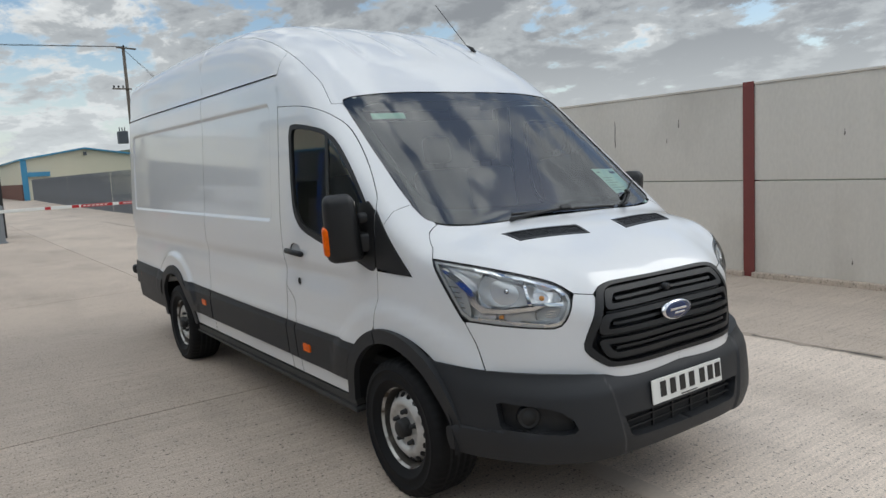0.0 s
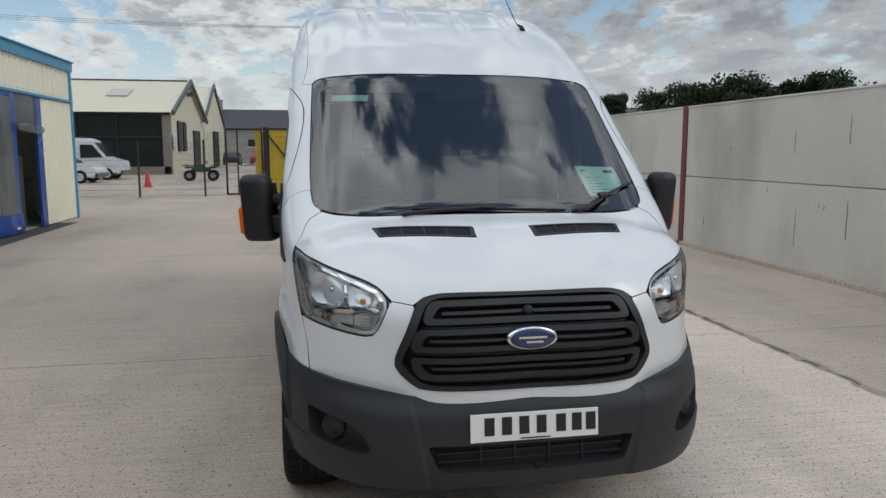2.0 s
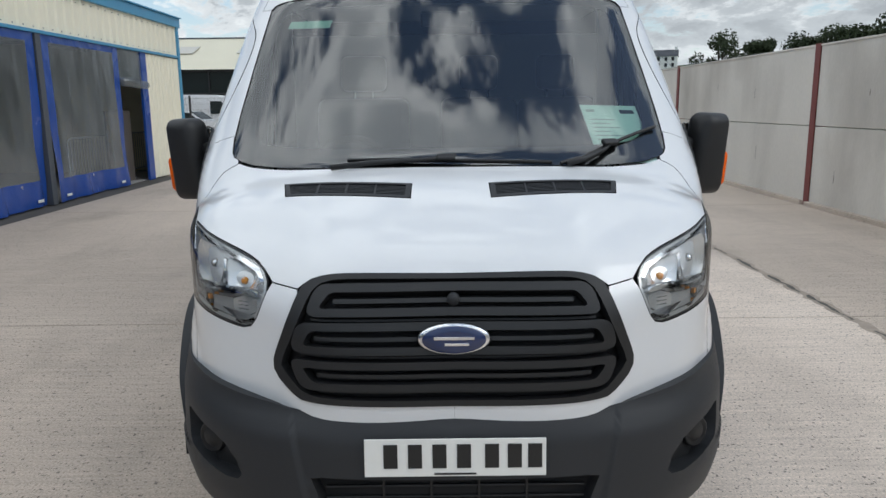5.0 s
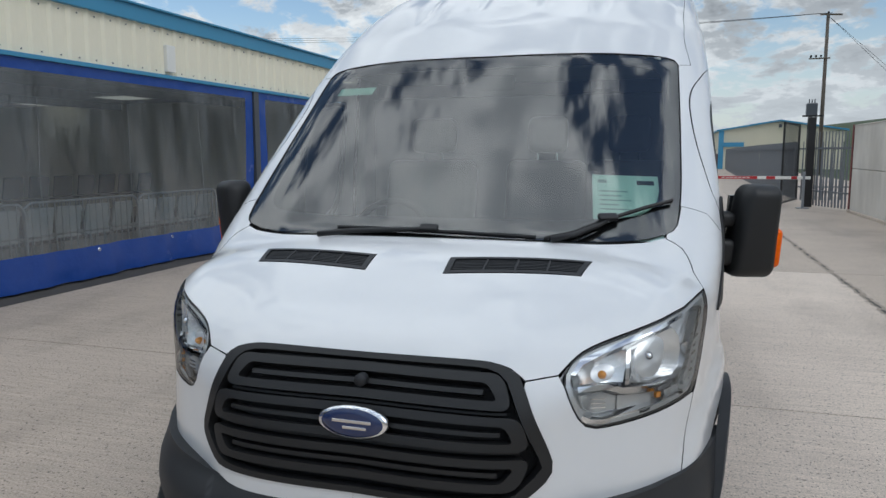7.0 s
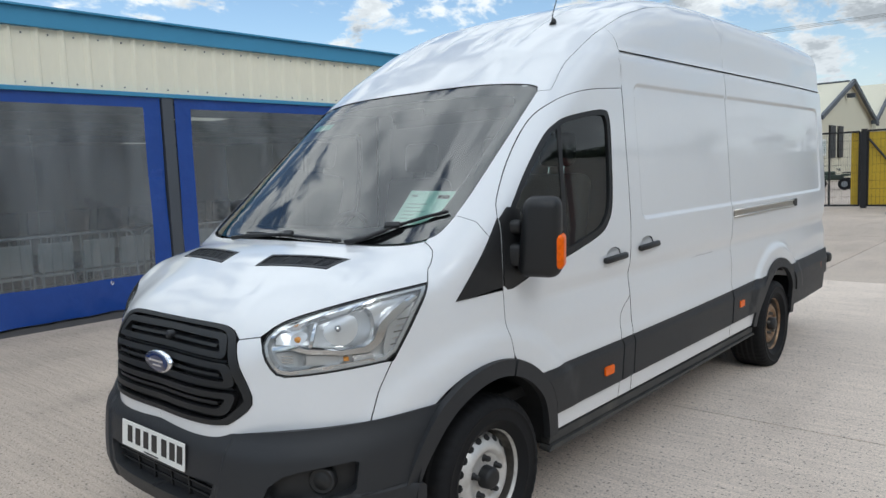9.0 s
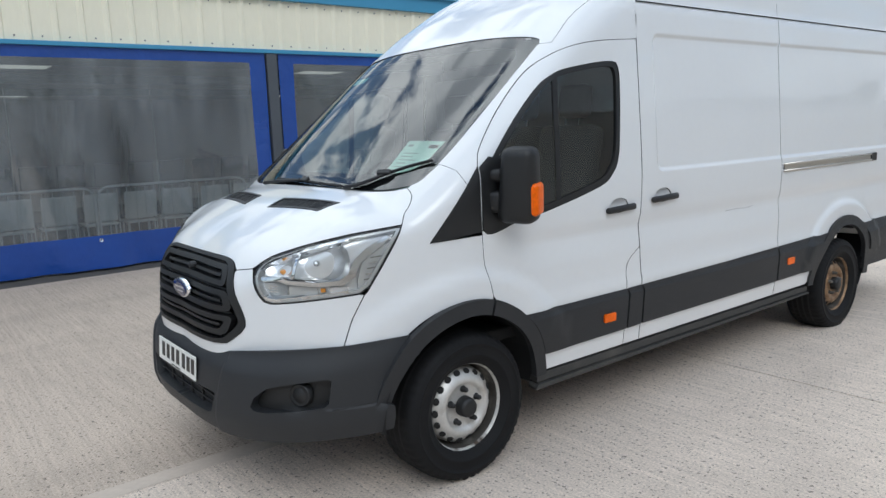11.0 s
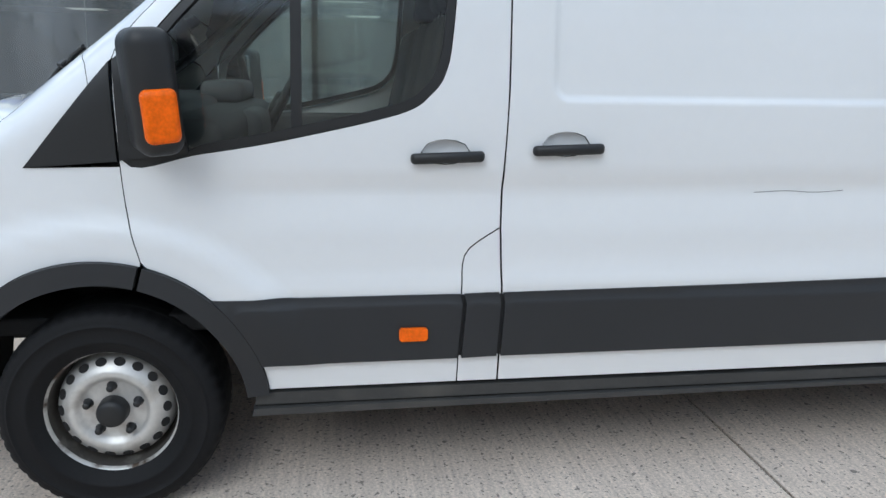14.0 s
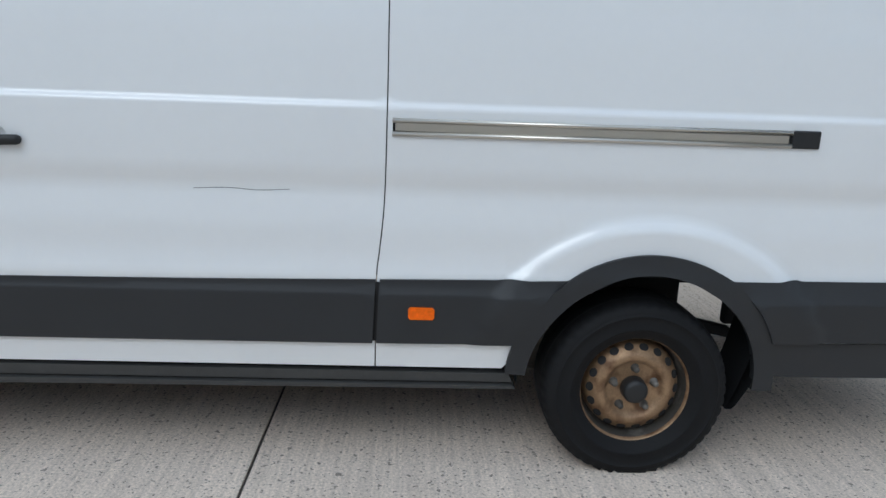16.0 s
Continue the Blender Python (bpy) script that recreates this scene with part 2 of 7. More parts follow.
def concrete_floor(name, base):
    """Brushed yard concrete: pale bays with dark specks, drawn lines, tyre dirt and stains."""
    m = bpy.data.materials.new(name)
    m.use_nodes = True
    nodes, links = m.node_tree.nodes, m.node_tree.links
    p = nodes["Principled BSDF"]
    co, info = nodes.new("ShaderNodeTexCoord"), nodes.new("ShaderNodeObjectInfo")

    def tex(scale, stretch, detail, rough=0.55):
        mp, n = nodes.new("ShaderNodeMapping"), nodes.new("ShaderNodeTexNoise")
        mp.inputs["Scale"].default_value = stretch
        n.inputs["Scale"].default_value, n.inputs["Detail"].default_value, n.inputs["Roughness"].default_value = scale, detail, rough
        links.new(co.outputs["Object"], mp.inputs[0])
        links.new(mp.outputs[0], n.inputs["Vector"])
        return n.outputs["Fac"]

    def span(v, a, b, lo, hi):
        n = nodes.new("ShaderNodeMapRange")
        for k, x in zip(("From Min", "From Max", "To Min", "To Max"), (a, b, lo, hi)):
            n.inputs[k].default_value = x
        links.new(v, n.inputs["Value"])
        return n.outputs[0]

    def op(kind, a, b):
        n = nodes.new("ShaderNodeMath")
        n.operation = kind
        for i, v in enumerate((a, b)):
            if isinstance(v, (int, float)):
                n.inputs[i].default_value = v
            else:
                links.new(v, n.inputs[i])
        return n.outputs[0]

    patches, lines, fine_lines, grain, specks, dirt = tex(0.35, (1, 1, 1), 5), tex(1.0, (0.5, 9, 1), 3), tex(1.0, (1.5, 42, 1), 3), tex(90, (1, 1, 1), 2), tex(38, (1, 1, 1), 1), tex(0.8, (1, 0.35, 1), 7, 0.62)
    gain = op("MULTIPLY", span(patches, 0.3, 0.7, 0.88, 1.10), span(lines, 0.3, 0.7, 0.965, 1.035))
    gain = op("MULTIPLY", gain, span(fine_lines, 0.3, 0.7, 0.89, 1.11))
    gain = op("MULTIPLY", gain, span(grain, 0.3, 0.7, 0.78, 1.22))
    gain = op("MULTIPLY", gain, op("MULTIPLY", span(specks, 0.65, 0.70, 1.0, 0.40), span(tex(75, (1, 0.6, 1), 1), 0.65, 0.71, 1.0, 0.42)))
    gain = op("MULTIPLY", gain, span(dirt, 0.50, 0.74, 1.0, 0.74))
    gain = op("MULTIPLY", gain, op("ADD", 0.97, op("MULTIPLY", info.outputs["Random"], 0.07)))
    tint = nodes.new("ShaderNodeVectorMath")
    tint.operation = "SCALE"
    tint.inputs[0].default_value = base
    links.new(gain, tint.inputs["Scale"])
    links.new(tint.outputs[0], p.inputs["Base Color"])
    p.inputs["Roughness"].default_value = 0.82
    bump = nodes.new("ShaderNodeBump")
    bump.inputs["Distance"].default_value = 0.004
    links.new(op("ADD", op("MULTIPLY", fine_lines, 1.0), op("MULTIPLY", grain, 0.5)), bump.inputs["Height"])
    links.new(bump.outputs[0], p.inputs["Normal"])
    return m

# ---- builders ----
def thing(name, label, category, group="", at=(0, 0, 0)):
    ob = new(name)
    ob.location = at
    return tagged(ob, label, category, group)


def part(name, bm, mat, parent=None, label="", smooth=False):
    """Links a bmesh as one mesh object under a thing or a part."""
    me = bpy.data.meshes.new(name)
    bm.to_mesh(me)
    bm.free()
    me.materials.append(mat)
    if smooth:
        for f in me.polygons:
            f.use_smooth = True
    ob = new(name, me)
    if parent:
        ob.parent = parent
    if label:
        ob["label"] = label
    return ob


def rounded_box(bm, size, at=(0, 0, 0), r=0.0, turn=None, seg=2):
    g = bmesh.ops.create_cube(bm, size=1.0)["verts"]
    bmesh.ops.scale(bm, vec=size, verts=g)
    if r:
        es = list({e for v in g for e in v.link_edges})
        g = [v for v in bmesh.ops.bevel(bm, geom=es, offset=r, segments=seg, affect="EDGES", profile=0.5)["verts"]]
        g = list({v for v in g} | {v for v in bm.verts if v.is_valid and v in g})
    if turn:
        bmesh.ops.rotate(bm, cent=(0, 0, 0), matrix=Euler([radians(a) for a in turn]).to_matrix(), verts=g)
    bmesh.ops.translate(bm, vec=at, verts=g)
    return g


def boxes(*specs, r=0.0, seg=2):
    """A bmesh of boxes, each (size, at) or (size, at, turn)."""
    bm = bmesh.new()
    for s in specs:
        rounded_box(bm, s[0], s[1], r, s[2] if len(s) > 2 else None, seg)
    return bm


def tube(points, radius, sides=8, closed=False):
    """A round bar along points."""
    bm = bmesh.new()
    pts = [Vector(p) for p in points]
    rings = []
    for i, p in enumerate(pts):
        a, b = pts[i - 1] if i or closed else p, pts[(i + 1) % len(pts)] if i < len(pts) - 1 or closed else p
        way = (b - a).normalized()
        u = way.orthogonal().normalized() if abs(way.z) > 0.95 else way.cross(Vector((0, 0, 1))).normalized()
        w = way.cross(u)
        rad = radius(i / max(1, len(pts) - 1)) if callable(radius) else radius
        rings.append([bm.verts.new(p + rad * (math.cos(2 * math.pi * k / sides) * u + math.sin(2 * math.pi * k / sides) * w)) for k in range(sides)])
    n = len(rings)
    for i in range(n if closed else n - 1):
        for k in range(sides):
            bm.faces.new((rings[i][k], rings[i][(k + 1) % sides], rings[(i + 1) % n][(k + 1) % sides], rings[(i + 1) % n][k]))
    if not closed:
        bm.faces.new(rings[0]), bm.faces.new(rings[-1])
    bmesh.ops.recalc_face_normals(bm, faces=bm.faces)
    return bm


def lathe(profile, sides=40, axis="x"):
    """A turned form: profile of (radius, along)."""
    bm = bmesh.new()
    rings = []
    for r, s in profile:
        ring = []
        for k in range(sides):
            a = 2 * math.pi * k / sides
            c, d = r * math.cos(a), r * math.sin(a)
            ring.append(bm.verts.new((s, c, d) if axis == "x" else (c, d, s)))
        rings.append(ring)
    for a, b in zip(rings, rings[1:]):
        for k in range(sides):
            bm.faces.new((a[k], a[(k + 1) % sides], b[(k + 1) % sides], b[k]))
    bmesh.ops.recalc_face_normals(bm, faces=bm.faces)
    return bm


def prism(outline, depth, axis="y"):
    """A flat outline of (a, b) pushed to a depth along an axis (centred)."""
    bm = bmesh.new()
    place = {"y": lambda a, b, d: (a, d, b), "x": lambda a, b, d: (d, a, b), "z": lambda a, b, d: (a, b, d)}[axis]
    lo = [bm.verts.new(place(a, b, -depth / 2)) for a, b in outline]
    hi = [bm.verts.new(place(a, b, depth / 2)) for a, b in outline]
    bm.faces.new(lo), bm.faces.new(hi)
    for i in range(len(outline)):
        j = (i + 1) % len(outline)
        bm.faces.new((lo[i], lo[j], hi[j], hi[i]))
    bmesh.ops.recalc_face_normals(bm, faces=bm.faces)
    return bm


def moved(bm, m):
    bmesh.ops.transform(bm, matrix=m, verts=bm.verts)
    return bm


def joined(*bms):
    """Several bmeshes as one."""
    out = bmesh.new()
    for b in bms:
        me = bpy.data.meshes.new("join")
        b.to_mesh(me)
        b.free()
        out.from_mesh(me)
        bpy.data.meshes.remove(me)
    return out


def strip(rows):
    """A sheet from rows of points."""
    bm = bmesh.new()
    grid = [[bm.verts.new(p) for p in r] for r in rows]
    for a, b in zip(grid, grid[1:]):
        for k in range(len(a) - 1):
            bm.faces.new((a[k], a[k + 1], b[k + 1], b[k]))
    bmesh.ops.recalc_face_normals(bm, faces=bm.faces)
    return bm

# ---- the van's skin, as smooth surfaces ----
def table(knots, lo, hi, sigma, n=1400):
    """A smooth curve through rough knots: joined by lines, then blurred."""
    s = np.linspace(lo, hi, n)
    v = np.interp(s, [k[0] for k in knots], [k[1] for k in knots])
    w = max(1, int(3 * sigma / (s[1] - s[0])))
    k = np.exp(-0.5 * (np.arange(-w, w + 1) * (s[1] - s[0]) / sigma) ** 2)
    return s, np.convolve(np.pad(v, w, mode="edge"), k / k.sum(), mode="valid")


TOP = table([(-1.1, 0.9), (-0.93, 1.04), (-0.86, 1.145), (-0.78, 1.21), (-0.6, 1.30), (-0.49, 1.342), (-0.4, 1.358), (-0.25, 1.375), (0.64, 2.118),
             (0.9, 2.305), (1.2, 2.478), (1.5, 2.607), (1.8, 2.69), (2.1, 2.735), (2.6, 2.762), (4.0, 2.765), (5.6, 2.735)], -1.1, 5.6, 0.04)
NOSE = table([(0.2, -0.86), (0.66, -0.925), (0.75, -0.928), (0.93, -0.912), (1.05, -0.915), (1.12, -0.915), (1.3, -0.9), (3.0, -0.9)], 0.2, 3.0, 0.03)
LIP = table([(0.2, -0.86), (0.26, -0.925), (0.34, -0.99), (0.42, -1.012), (0.5, -1.008), (0.6, -0.998), (0.655, -0.988), (0.70, -0.952), (0.73, -0.938), (1, -0.938)], 0.2, 1.0, 0.01)
SIDE = table([(0.2, 0.955), (0.34, 0.972), (0.5, 0.99), (0.72, 1.0), (0.76, 1.005), (0.8, 0.996), (0.9, 0.993), (0.95, 0.993), (1.07, 0.977), (1.132, 0.993), (1.25, 0.997), (1.35, 0.996),
              (1.6, 0.983), (2.0, 0.957), (2.25, 0.937), (2.29, 0.924), (2.6, 0.902), (2.9, 0.88)], 0.2, 2.9, 0.009)
PLAIN = table([(0.2, 0.965), (0.5, 0.99), (0.9, 0.995), (1.35, 0.995), (1.6, 0.983), (2.0, 0.957), (2.29, 0.93), (2.6, 0.902), (2.9, 0.88)], 0.2, 2.9, 0.05)


FLAT = table([(0, 0.03), (0.25, 0.042), (0.40, 0.048), (0.46, 0.042), (0.535, 0.020), (0.64, 0.018), (0.72, 0.032), (0.86, 0.055), (0.95, 0.045), (1.05, 0.0)], 0.0, 1.2, 0.035)


def ramp(v, a, b):
    t = np.clip((v - a) / (b - a), 0, 1)
    return t * t * (3 - 2 * t)


def curve(c, v):
    return np.interp(v, c[0], c[1])


def rounded(y, z, y0, y1, z0, z1, r):
    """Signed distance to a rounded rectangle, negative inside."""
    qy, qz = np.abs(y - (y0 + y1) / 2) - (y1 - y0) / 2 + r, np.abs(z - (z0 + z1) / 2) - (z1 - z0) / 2 + r
    return np.hypot(np.maximum(qy, 0), np.maximum(qz, 0)) + np.minimum(np.maximum(qy, qz), 0) - r


def half_width(y, z):
    k = ramp(y, 0.2, 0.6)
    w = curve(PLAIN, z) * (1 - k) + curve(SIDE, z) * k
    w = w - 0.011 * ramp(-rounded(y, z, 1.42, 5.15, 1.36, 2.1, 0.05), -0.012, 0.014)
    for yc, gain, r0, r1 in ((0.0, 0.022, 0.575, 0.665), (3.77, 0.022, 0.59, 0.645)):
        r = np.hypot((y - yc) * 0.92, z - 0.36)
        w = w + gain * (1 - ramp(r, r0, r1)) * ramp(z, 0.46, 0.66)
    return w - 0.03 * ramp(y, 4.4, 5.6)


def body(x, y, z):
    """Below 1 inside the body, above 1 outside."""
    depth = 0.22 + 0.08 * ramp(y, -0.3, 0.1)
    # the nose is flat across the grille and then turns back sharply
    side = ramp(np.abs(x), 0.62, 0.84)
    y = y + np.interp(np.abs(x), *FLAT) * (1 - ramp(y, -0.82 + 0.32 * side, -0.50 + 0.26 * side))
    a = np.clip(1 - (curve(TOP, y) - z) / depth, 0, None)
    b = np.clip(1 - (y - curve(NOSE, z)) / 1.0, 0, None)
    c = np.clip(1 - (5.42 - y) / 0.1, 0, None)
    return np.abs(x / half_width(y, z)) ** (2.5 + 2.0 * ramp(y, 0.6, 1.7) + 0.5 * (1 - ramp(y, -0.55, -0.1))) + a ** 3 + b ** 2 + c ** 2.5


def fold_x(z):
    return 0.43 + 0.20 * (z - 0.44)


def bumper(x, y, z):
    # the flanks stand proud of the middle beyond a slanting fold; the lower skirt stands proud of the flanks
    out = 0.010 * ramp(np.abs(x) - fold_x(z), -0.010, 0.010) * (1 - ramp(np.abs(x), 0.62, 0.86))
    b = np.clip(1 - (y + out - curve(LIP, z)) / 0.92, 0, None)
    w = 0.982 + 0.03 * ramp(z, 0.25, 0.5) + 0.010 * (1 - ramp(z, 0.486, 0.496)) * ramp(y, -0.9, -0.7) - 0.012 * ramp(z, 0.70, 0.78)
    return np.abs(x / w) ** 3.4 + b ** 2.05


def arch_face(x, y, z):
    """The side that carries the wheel arch mouldings, running on past the front of the body."""
    return np.abs(x) / (half_width(np.maximum(y, -0.1), z) - 0.052 * ramp(-y, 0.06, 0.6))


def meet(f, start, way, far=6.0, n=240):
    """Where rays from outside first enter the surface f = 1."""
    start, way = np.atleast_2d(np.asarray(start, float)), np.asarray(way, float)
    way = np.broadcast_to(way, start.shape)
    s = np.linspace(0, far, n)
    p = start[:, None] + way[:, None] * s[None, :, None]
    inside = f(p[..., 0], p[..., 1], p[..., 2]) < 1
    hit = inside.any(1)
    i = np.maximum(inside.argmax(1), 1)
    lo, hi = s[i - 1], s[i]
    for _ in range(26):
        m = (lo + hi) / 2
        q = start + way * m[:, None]
        k = f(q[:, 0], q[:, 1], q[:, 2]) < 1
        lo, hi = np.where(k, lo, m), np.where(k, m, hi)
    q = start + way * hi[:, None]
    q[~hit] = np.nan
    return q


def slope(f, p, e=0.003):
    g = np.stack([f(*(p + d).T) - f(*(p - d).T) for d in np.eye(3) * e], 1)
    return g / np.maximum(np.linalg.norm(g, axis=1, keepdims=True), 1e-9)
from mathutils import geometry


def smooth_line(pts, step=0.03, soft=True):
    """Points along a line through control points, rounded (Catmull-Rom) or straight."""
    p = np.asarray(pts, float)
    if not soft or len(p) < 3:
        return np.vstack([*[a + (b - a) * np.linspace(0, 1, max(1, int(round(np.linalg.norm(b - a) / step))), endpoint=False)[:, None] for a, b in zip(p, p[1:])], p[-1:]])
    if soft and len(p) > 2:
        q = np.vstack([2 * p[0] - p[1], p, 2 * p[-1] - p[-2]])
        t = np.linspace(0, 1, 12, endpoint=False)[:, None]
        p = np.vstack([*[0.5 * (2 * b + (c - a) * t + (2 * a - 5 * b + 4 * c - d) * t ** 2 + (3 * b - a - 3 * c + d) * t ** 3) for a, b, c, d in zip(q, q[1:], q[2:], q[3:])], p[-1:]])
    s = np.concatenate([[0], np.cumsum(np.linalg.norm(np.diff(p, axis=0), axis=1))])
    n = max(1, int(round(s[-1] / step)))
    k = np.linspace(0, s[-1], n + 1)
    return np.stack([np.interp(k, s, p[:, i]) for i in range(p.shape[1])], 1)


def on_side(pts, f=None, soft=True):
    p = smooth_line(pts, soft=soft)
    return meet(f or body, np.column_stack([np.full(len(p), 2.0), p]), (-1, 0, 0), 2.0)


def on_front(pts, f=None, soft=True):
    p = smooth_line(pts, soft=soft)
    return meet(f or body, np.column_stack([p[:, 0], np.full(len(p), -2.0), p[:, 1]]), (0, 1, 0), 4.0, 800)


def on_top(pts, f=None, soft=True):
    p = smooth_line(pts, soft=soft)
    return meet(f or body, np.column_stack([p, np.full(len(p), 4.0)]), (0, 0, -1), 4.0, 800)


def arc(yc, zc, r, a0, a1, n=24):
    """(y, z) along a circle, angles in degrees from +y."""
    return [(yc + r * math.cos(radians(a)), zc + r * math.sin(radians(a))) for a in np.linspace(a0, a1, n)]


def inside(poly, p):
    x, y = p[:, 0], p[:, 1]
    k = np.zeros(len(p), bool)
    for (x0, y0), (x1, y1) in zip(poly, np.roll(poly, -1, axis=0)):
        c = (y0 > y) != (y1 > y)
        k ^= c & (x < (x1 - x0) * (y - y0) / (y1 - y0 + 1e-12) + x0)
    return k


def edge_gap(poly, p):
    best = np.full(len(p), 9.0)
    for a, b in zip(poly, np.roll(poly, -1, axis=0)):
        d = b - a
        t = np.clip(((p - a) @ d) / max(d @ d, 1e-12), 0, 1)
        best = np.minimum(best, np.linalg.norm(p - a - t[:, None] * d, axis=1))
    return best


def shrink(poly, g):
    """Moves a closed outline inwards by g."""
    a, b = np.roll(poly, 1, axis=0), np.roll(poly, -1, axis=0)
    e0, e1 = poly - a, b - poly
    n = np.array([[0, 1], [-1, 0]])
    n0, n1 = e0 @ n, e1 @ n
    n0 /= np.maximum(np.linalg.norm(n0, axis=1, keepdims=True), 1e-9)
    n1 /= np.maximum(np.linalg.norm(n1, axis=1, keepdims=True), 1e-9)
    m = n0 + n1
    m /= np.maximum((m * m).sum(1, keepdims=True) / 2, 0.5)
    area = 0.5 * np.sum(poly[:, 0] * b[:, 1] - b[:, 0] * poly[:, 1])
    return poly + m * g * (1 if area > 0 else -1)


def panel(name, outline, way, mat, parent, f=None, holes=(), step=0.045, gap=0.0, rim=0.0, off=0.0, extra=(), label="", both=True, relief=None, dense=None, ring=0.0):
    """A sheet cut from a surface of the van: outline and holes in space, way the direction in which it is looked at (outwards). Makes it for +x and, mirrored, for -x."""
    f = f or body
    way = np.array(way, float) / np.linalg.norm(way)
    e1 = np.cross((0, 0, 1), way) if abs(way[2]) < 0.9 else np.array((1.0, 0, 0))
    e1 /= np.linalg.norm(e1)
    e2 = np.cross(way, e1)
    flat = lambda p: np.column_stack([p @ e1, p @ e2])

    def clean(p):
        q = flat(p[~np.isnan(p).any(1)])
        keep = np.linalg.norm(q - np.roll(q, 1, axis=0), axis=1) > 0.0012
        return q[keep]

    rim_loops = [shrink(clean(np.vstack(outline)), gap)] + [shrink(clean(np.vstack(h)), -gap) for h in holes]
    if ring:
        rim_loops.append(shrink(rim_loops[0], ring))
    lo, hi = rim_loops[0].min(0), rim_loops[0].max(0)
    gx, gy = np.meshgrid(np.arange(lo[0], hi[0], step), np.arange(lo[1], hi[1], step))
    grid = np.column_stack([gx.ravel(), gy.ravel()])
    if dense is not None:
        p = flat(np.vstack(dense))
        grid = np.vstack([grid[edge_gap_points(p, grid) > step * 0.75], p])
    keep = inside(rim_loops[0], grid)
    for i, q in enumerate(rim_loops):
        keep &= edge_gap(q, grid) > step * 0.4
        if i:
            keep &= ~inside(q, grid)
    pts, edges = [grid[keep]], []
    n = keep.sum()
    for q in rim_loops:
        edges += [(n + i, n + (i + 1) % len(q)) for i in range(len(q))]
        pts.append(q)
        n += len(q)
    pts = np.vstack(pts)
    v2, _, tris, *_ = geometry.delaunay_2d_cdt([Vector(p) for p in pts], edges, [], 0, 1e-6)
    v2 = np.array([tuple(v) for v in v2])
    tri = np.array([t for t in tris if len(t) == 3])
    mid = v2[tri].mean(1)
    ok = inside(rim_loops[0], mid)
    for q in rim_loops[1:]:
        ok &= ~inside(q, mid)
    tri = tri[ok]
    used = np.unique(tri)
    back = np.full(len(v2), -1)
    back[used] = np.arange(len(used))
    tri, v2 = back[tri], v2[used]
    start = v2[:, :1] * e1 + v2[:, 1:] * e2 + way * 7.0
    p3 = meet(f, start, -way, 9.0, 700)
    bad = np.isnan(p3).any(1)
    if bad.any():
        good = np.where(~bad)[0]
        for i in np.where(bad)[0]:
            j = good[np.argmin(np.linalg.norm(v2[good] - v2[i], axis=1))]
            p3[i] = p3[j]
    nor = slope(f, p3)
    p3 = p3 + nor * off
    if relief is not None:
        p3, nor = relief(p3, nor)
    # faces turned outwards
    a, b, c = p3[tri[:, 0]], p3[tri[:, 1]], p3[tri[:, 2]]
    flip = (np.cross(b - a, c - a) * nor[tri[:, 0]]).sum(1) < 0
    tri[flip] = tri[flip][:, ::-1]
    verts, normals, faces = p3.tolist(), nor.tolist(), tri.tolist()
    if rim:
        count = {}
        for t in tri.tolist():
            for i in range(3):
                e = (t[i], t[(i + 1) % 3])
                count[tuple(sorted(e))] = count.get(tuple(sorted(e)), []) + [e]
        top_of, low_of = {}, {}
        for es in count.values():
            if len(es) != 1:
                continue
            i, j = es[0]
            for k in (i, j):
                if k not in top_of:
                    top_of[k] = len(verts)
                    verts.append(verts[k]), normals.append((0, 0, 0))
                    low_of[k] = len(verts)
                    verts.append((p3[k] - nor[k] * rim).tolist()), normals.append((0, 0, 0))
            faces.append((top_of[j], top_of[i], low_of[i], low_of[j]))
    made = []
    for s in ((1, -1) if both else (1,)):
        me = bpy.data.meshes.new(name)
        me.from_pydata([(x * s, y, z) for x, y, z in verts], [], faces if s == 1 else [t[::-1] for t in faces])
        for q in me.polygons:
            q.use_smooth = True
        me.normals_split_custom_set_from_vertices([(x * s, y, z) for x, y, z in normals])
        me.materials.append(mat)
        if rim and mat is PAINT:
            me.materials.append(DARK)   # folded edge in near-black: the panel gap's shade is put into its colour
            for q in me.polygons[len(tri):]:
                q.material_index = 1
        ob = new(name, me)
        ob.parent = parent[0 if s == 1 else -1] if isinstance(parent, list) else parent
        if label:
            ob["label"] = label
        made.append(ob)
    return made


def edge_gap_points(p, q):
    best = np.full(len(q), 9.0)
    for a in p:
        best = np.minimum(best, np.linalg.norm(q - a, axis=1))
    return best


van = thing("panel_van", "white high-roof panel van with dark grey trim on the concrete yard", "van")

# curves that panels share (nearside, x > 0)
ws_base = [(0, -0.262), (0.3, -0.256), (0.55, -0.236), (0.72, -0.192), (0.80, -0.148)]
ws_edge = [(0.80, -0.148), (0.835, -0.10), (0.845, 0.05), (0.84, 0.25), (0.832, 0.45), (0.822, 0.66)]
ws_top = [(0.822, 0.66), (0.79, 0.685), (0.6, 0.655), (0.3, 0.63), (0, 0.622)]
lamp_top = [(-0.288, 1.233), (-0.455, 1.195)]   # (y, z) at the outer end
lamp_front_top = [(0.80, 1.195), (0.66, 1.150), (0.590, 1.120), (0.558, 1.085), (0.557, 1.045)]
lamp_front_low = [(0.557, 1.045), (0.590, 0.968), (0.612, 0.937), (0.645, 0.927), (0.77, 0.940), (0.888, 0.958)]
lamp_rear = [(-0.468, 0.962), (-0.375, 1.10), (-0.288, 1.233)]
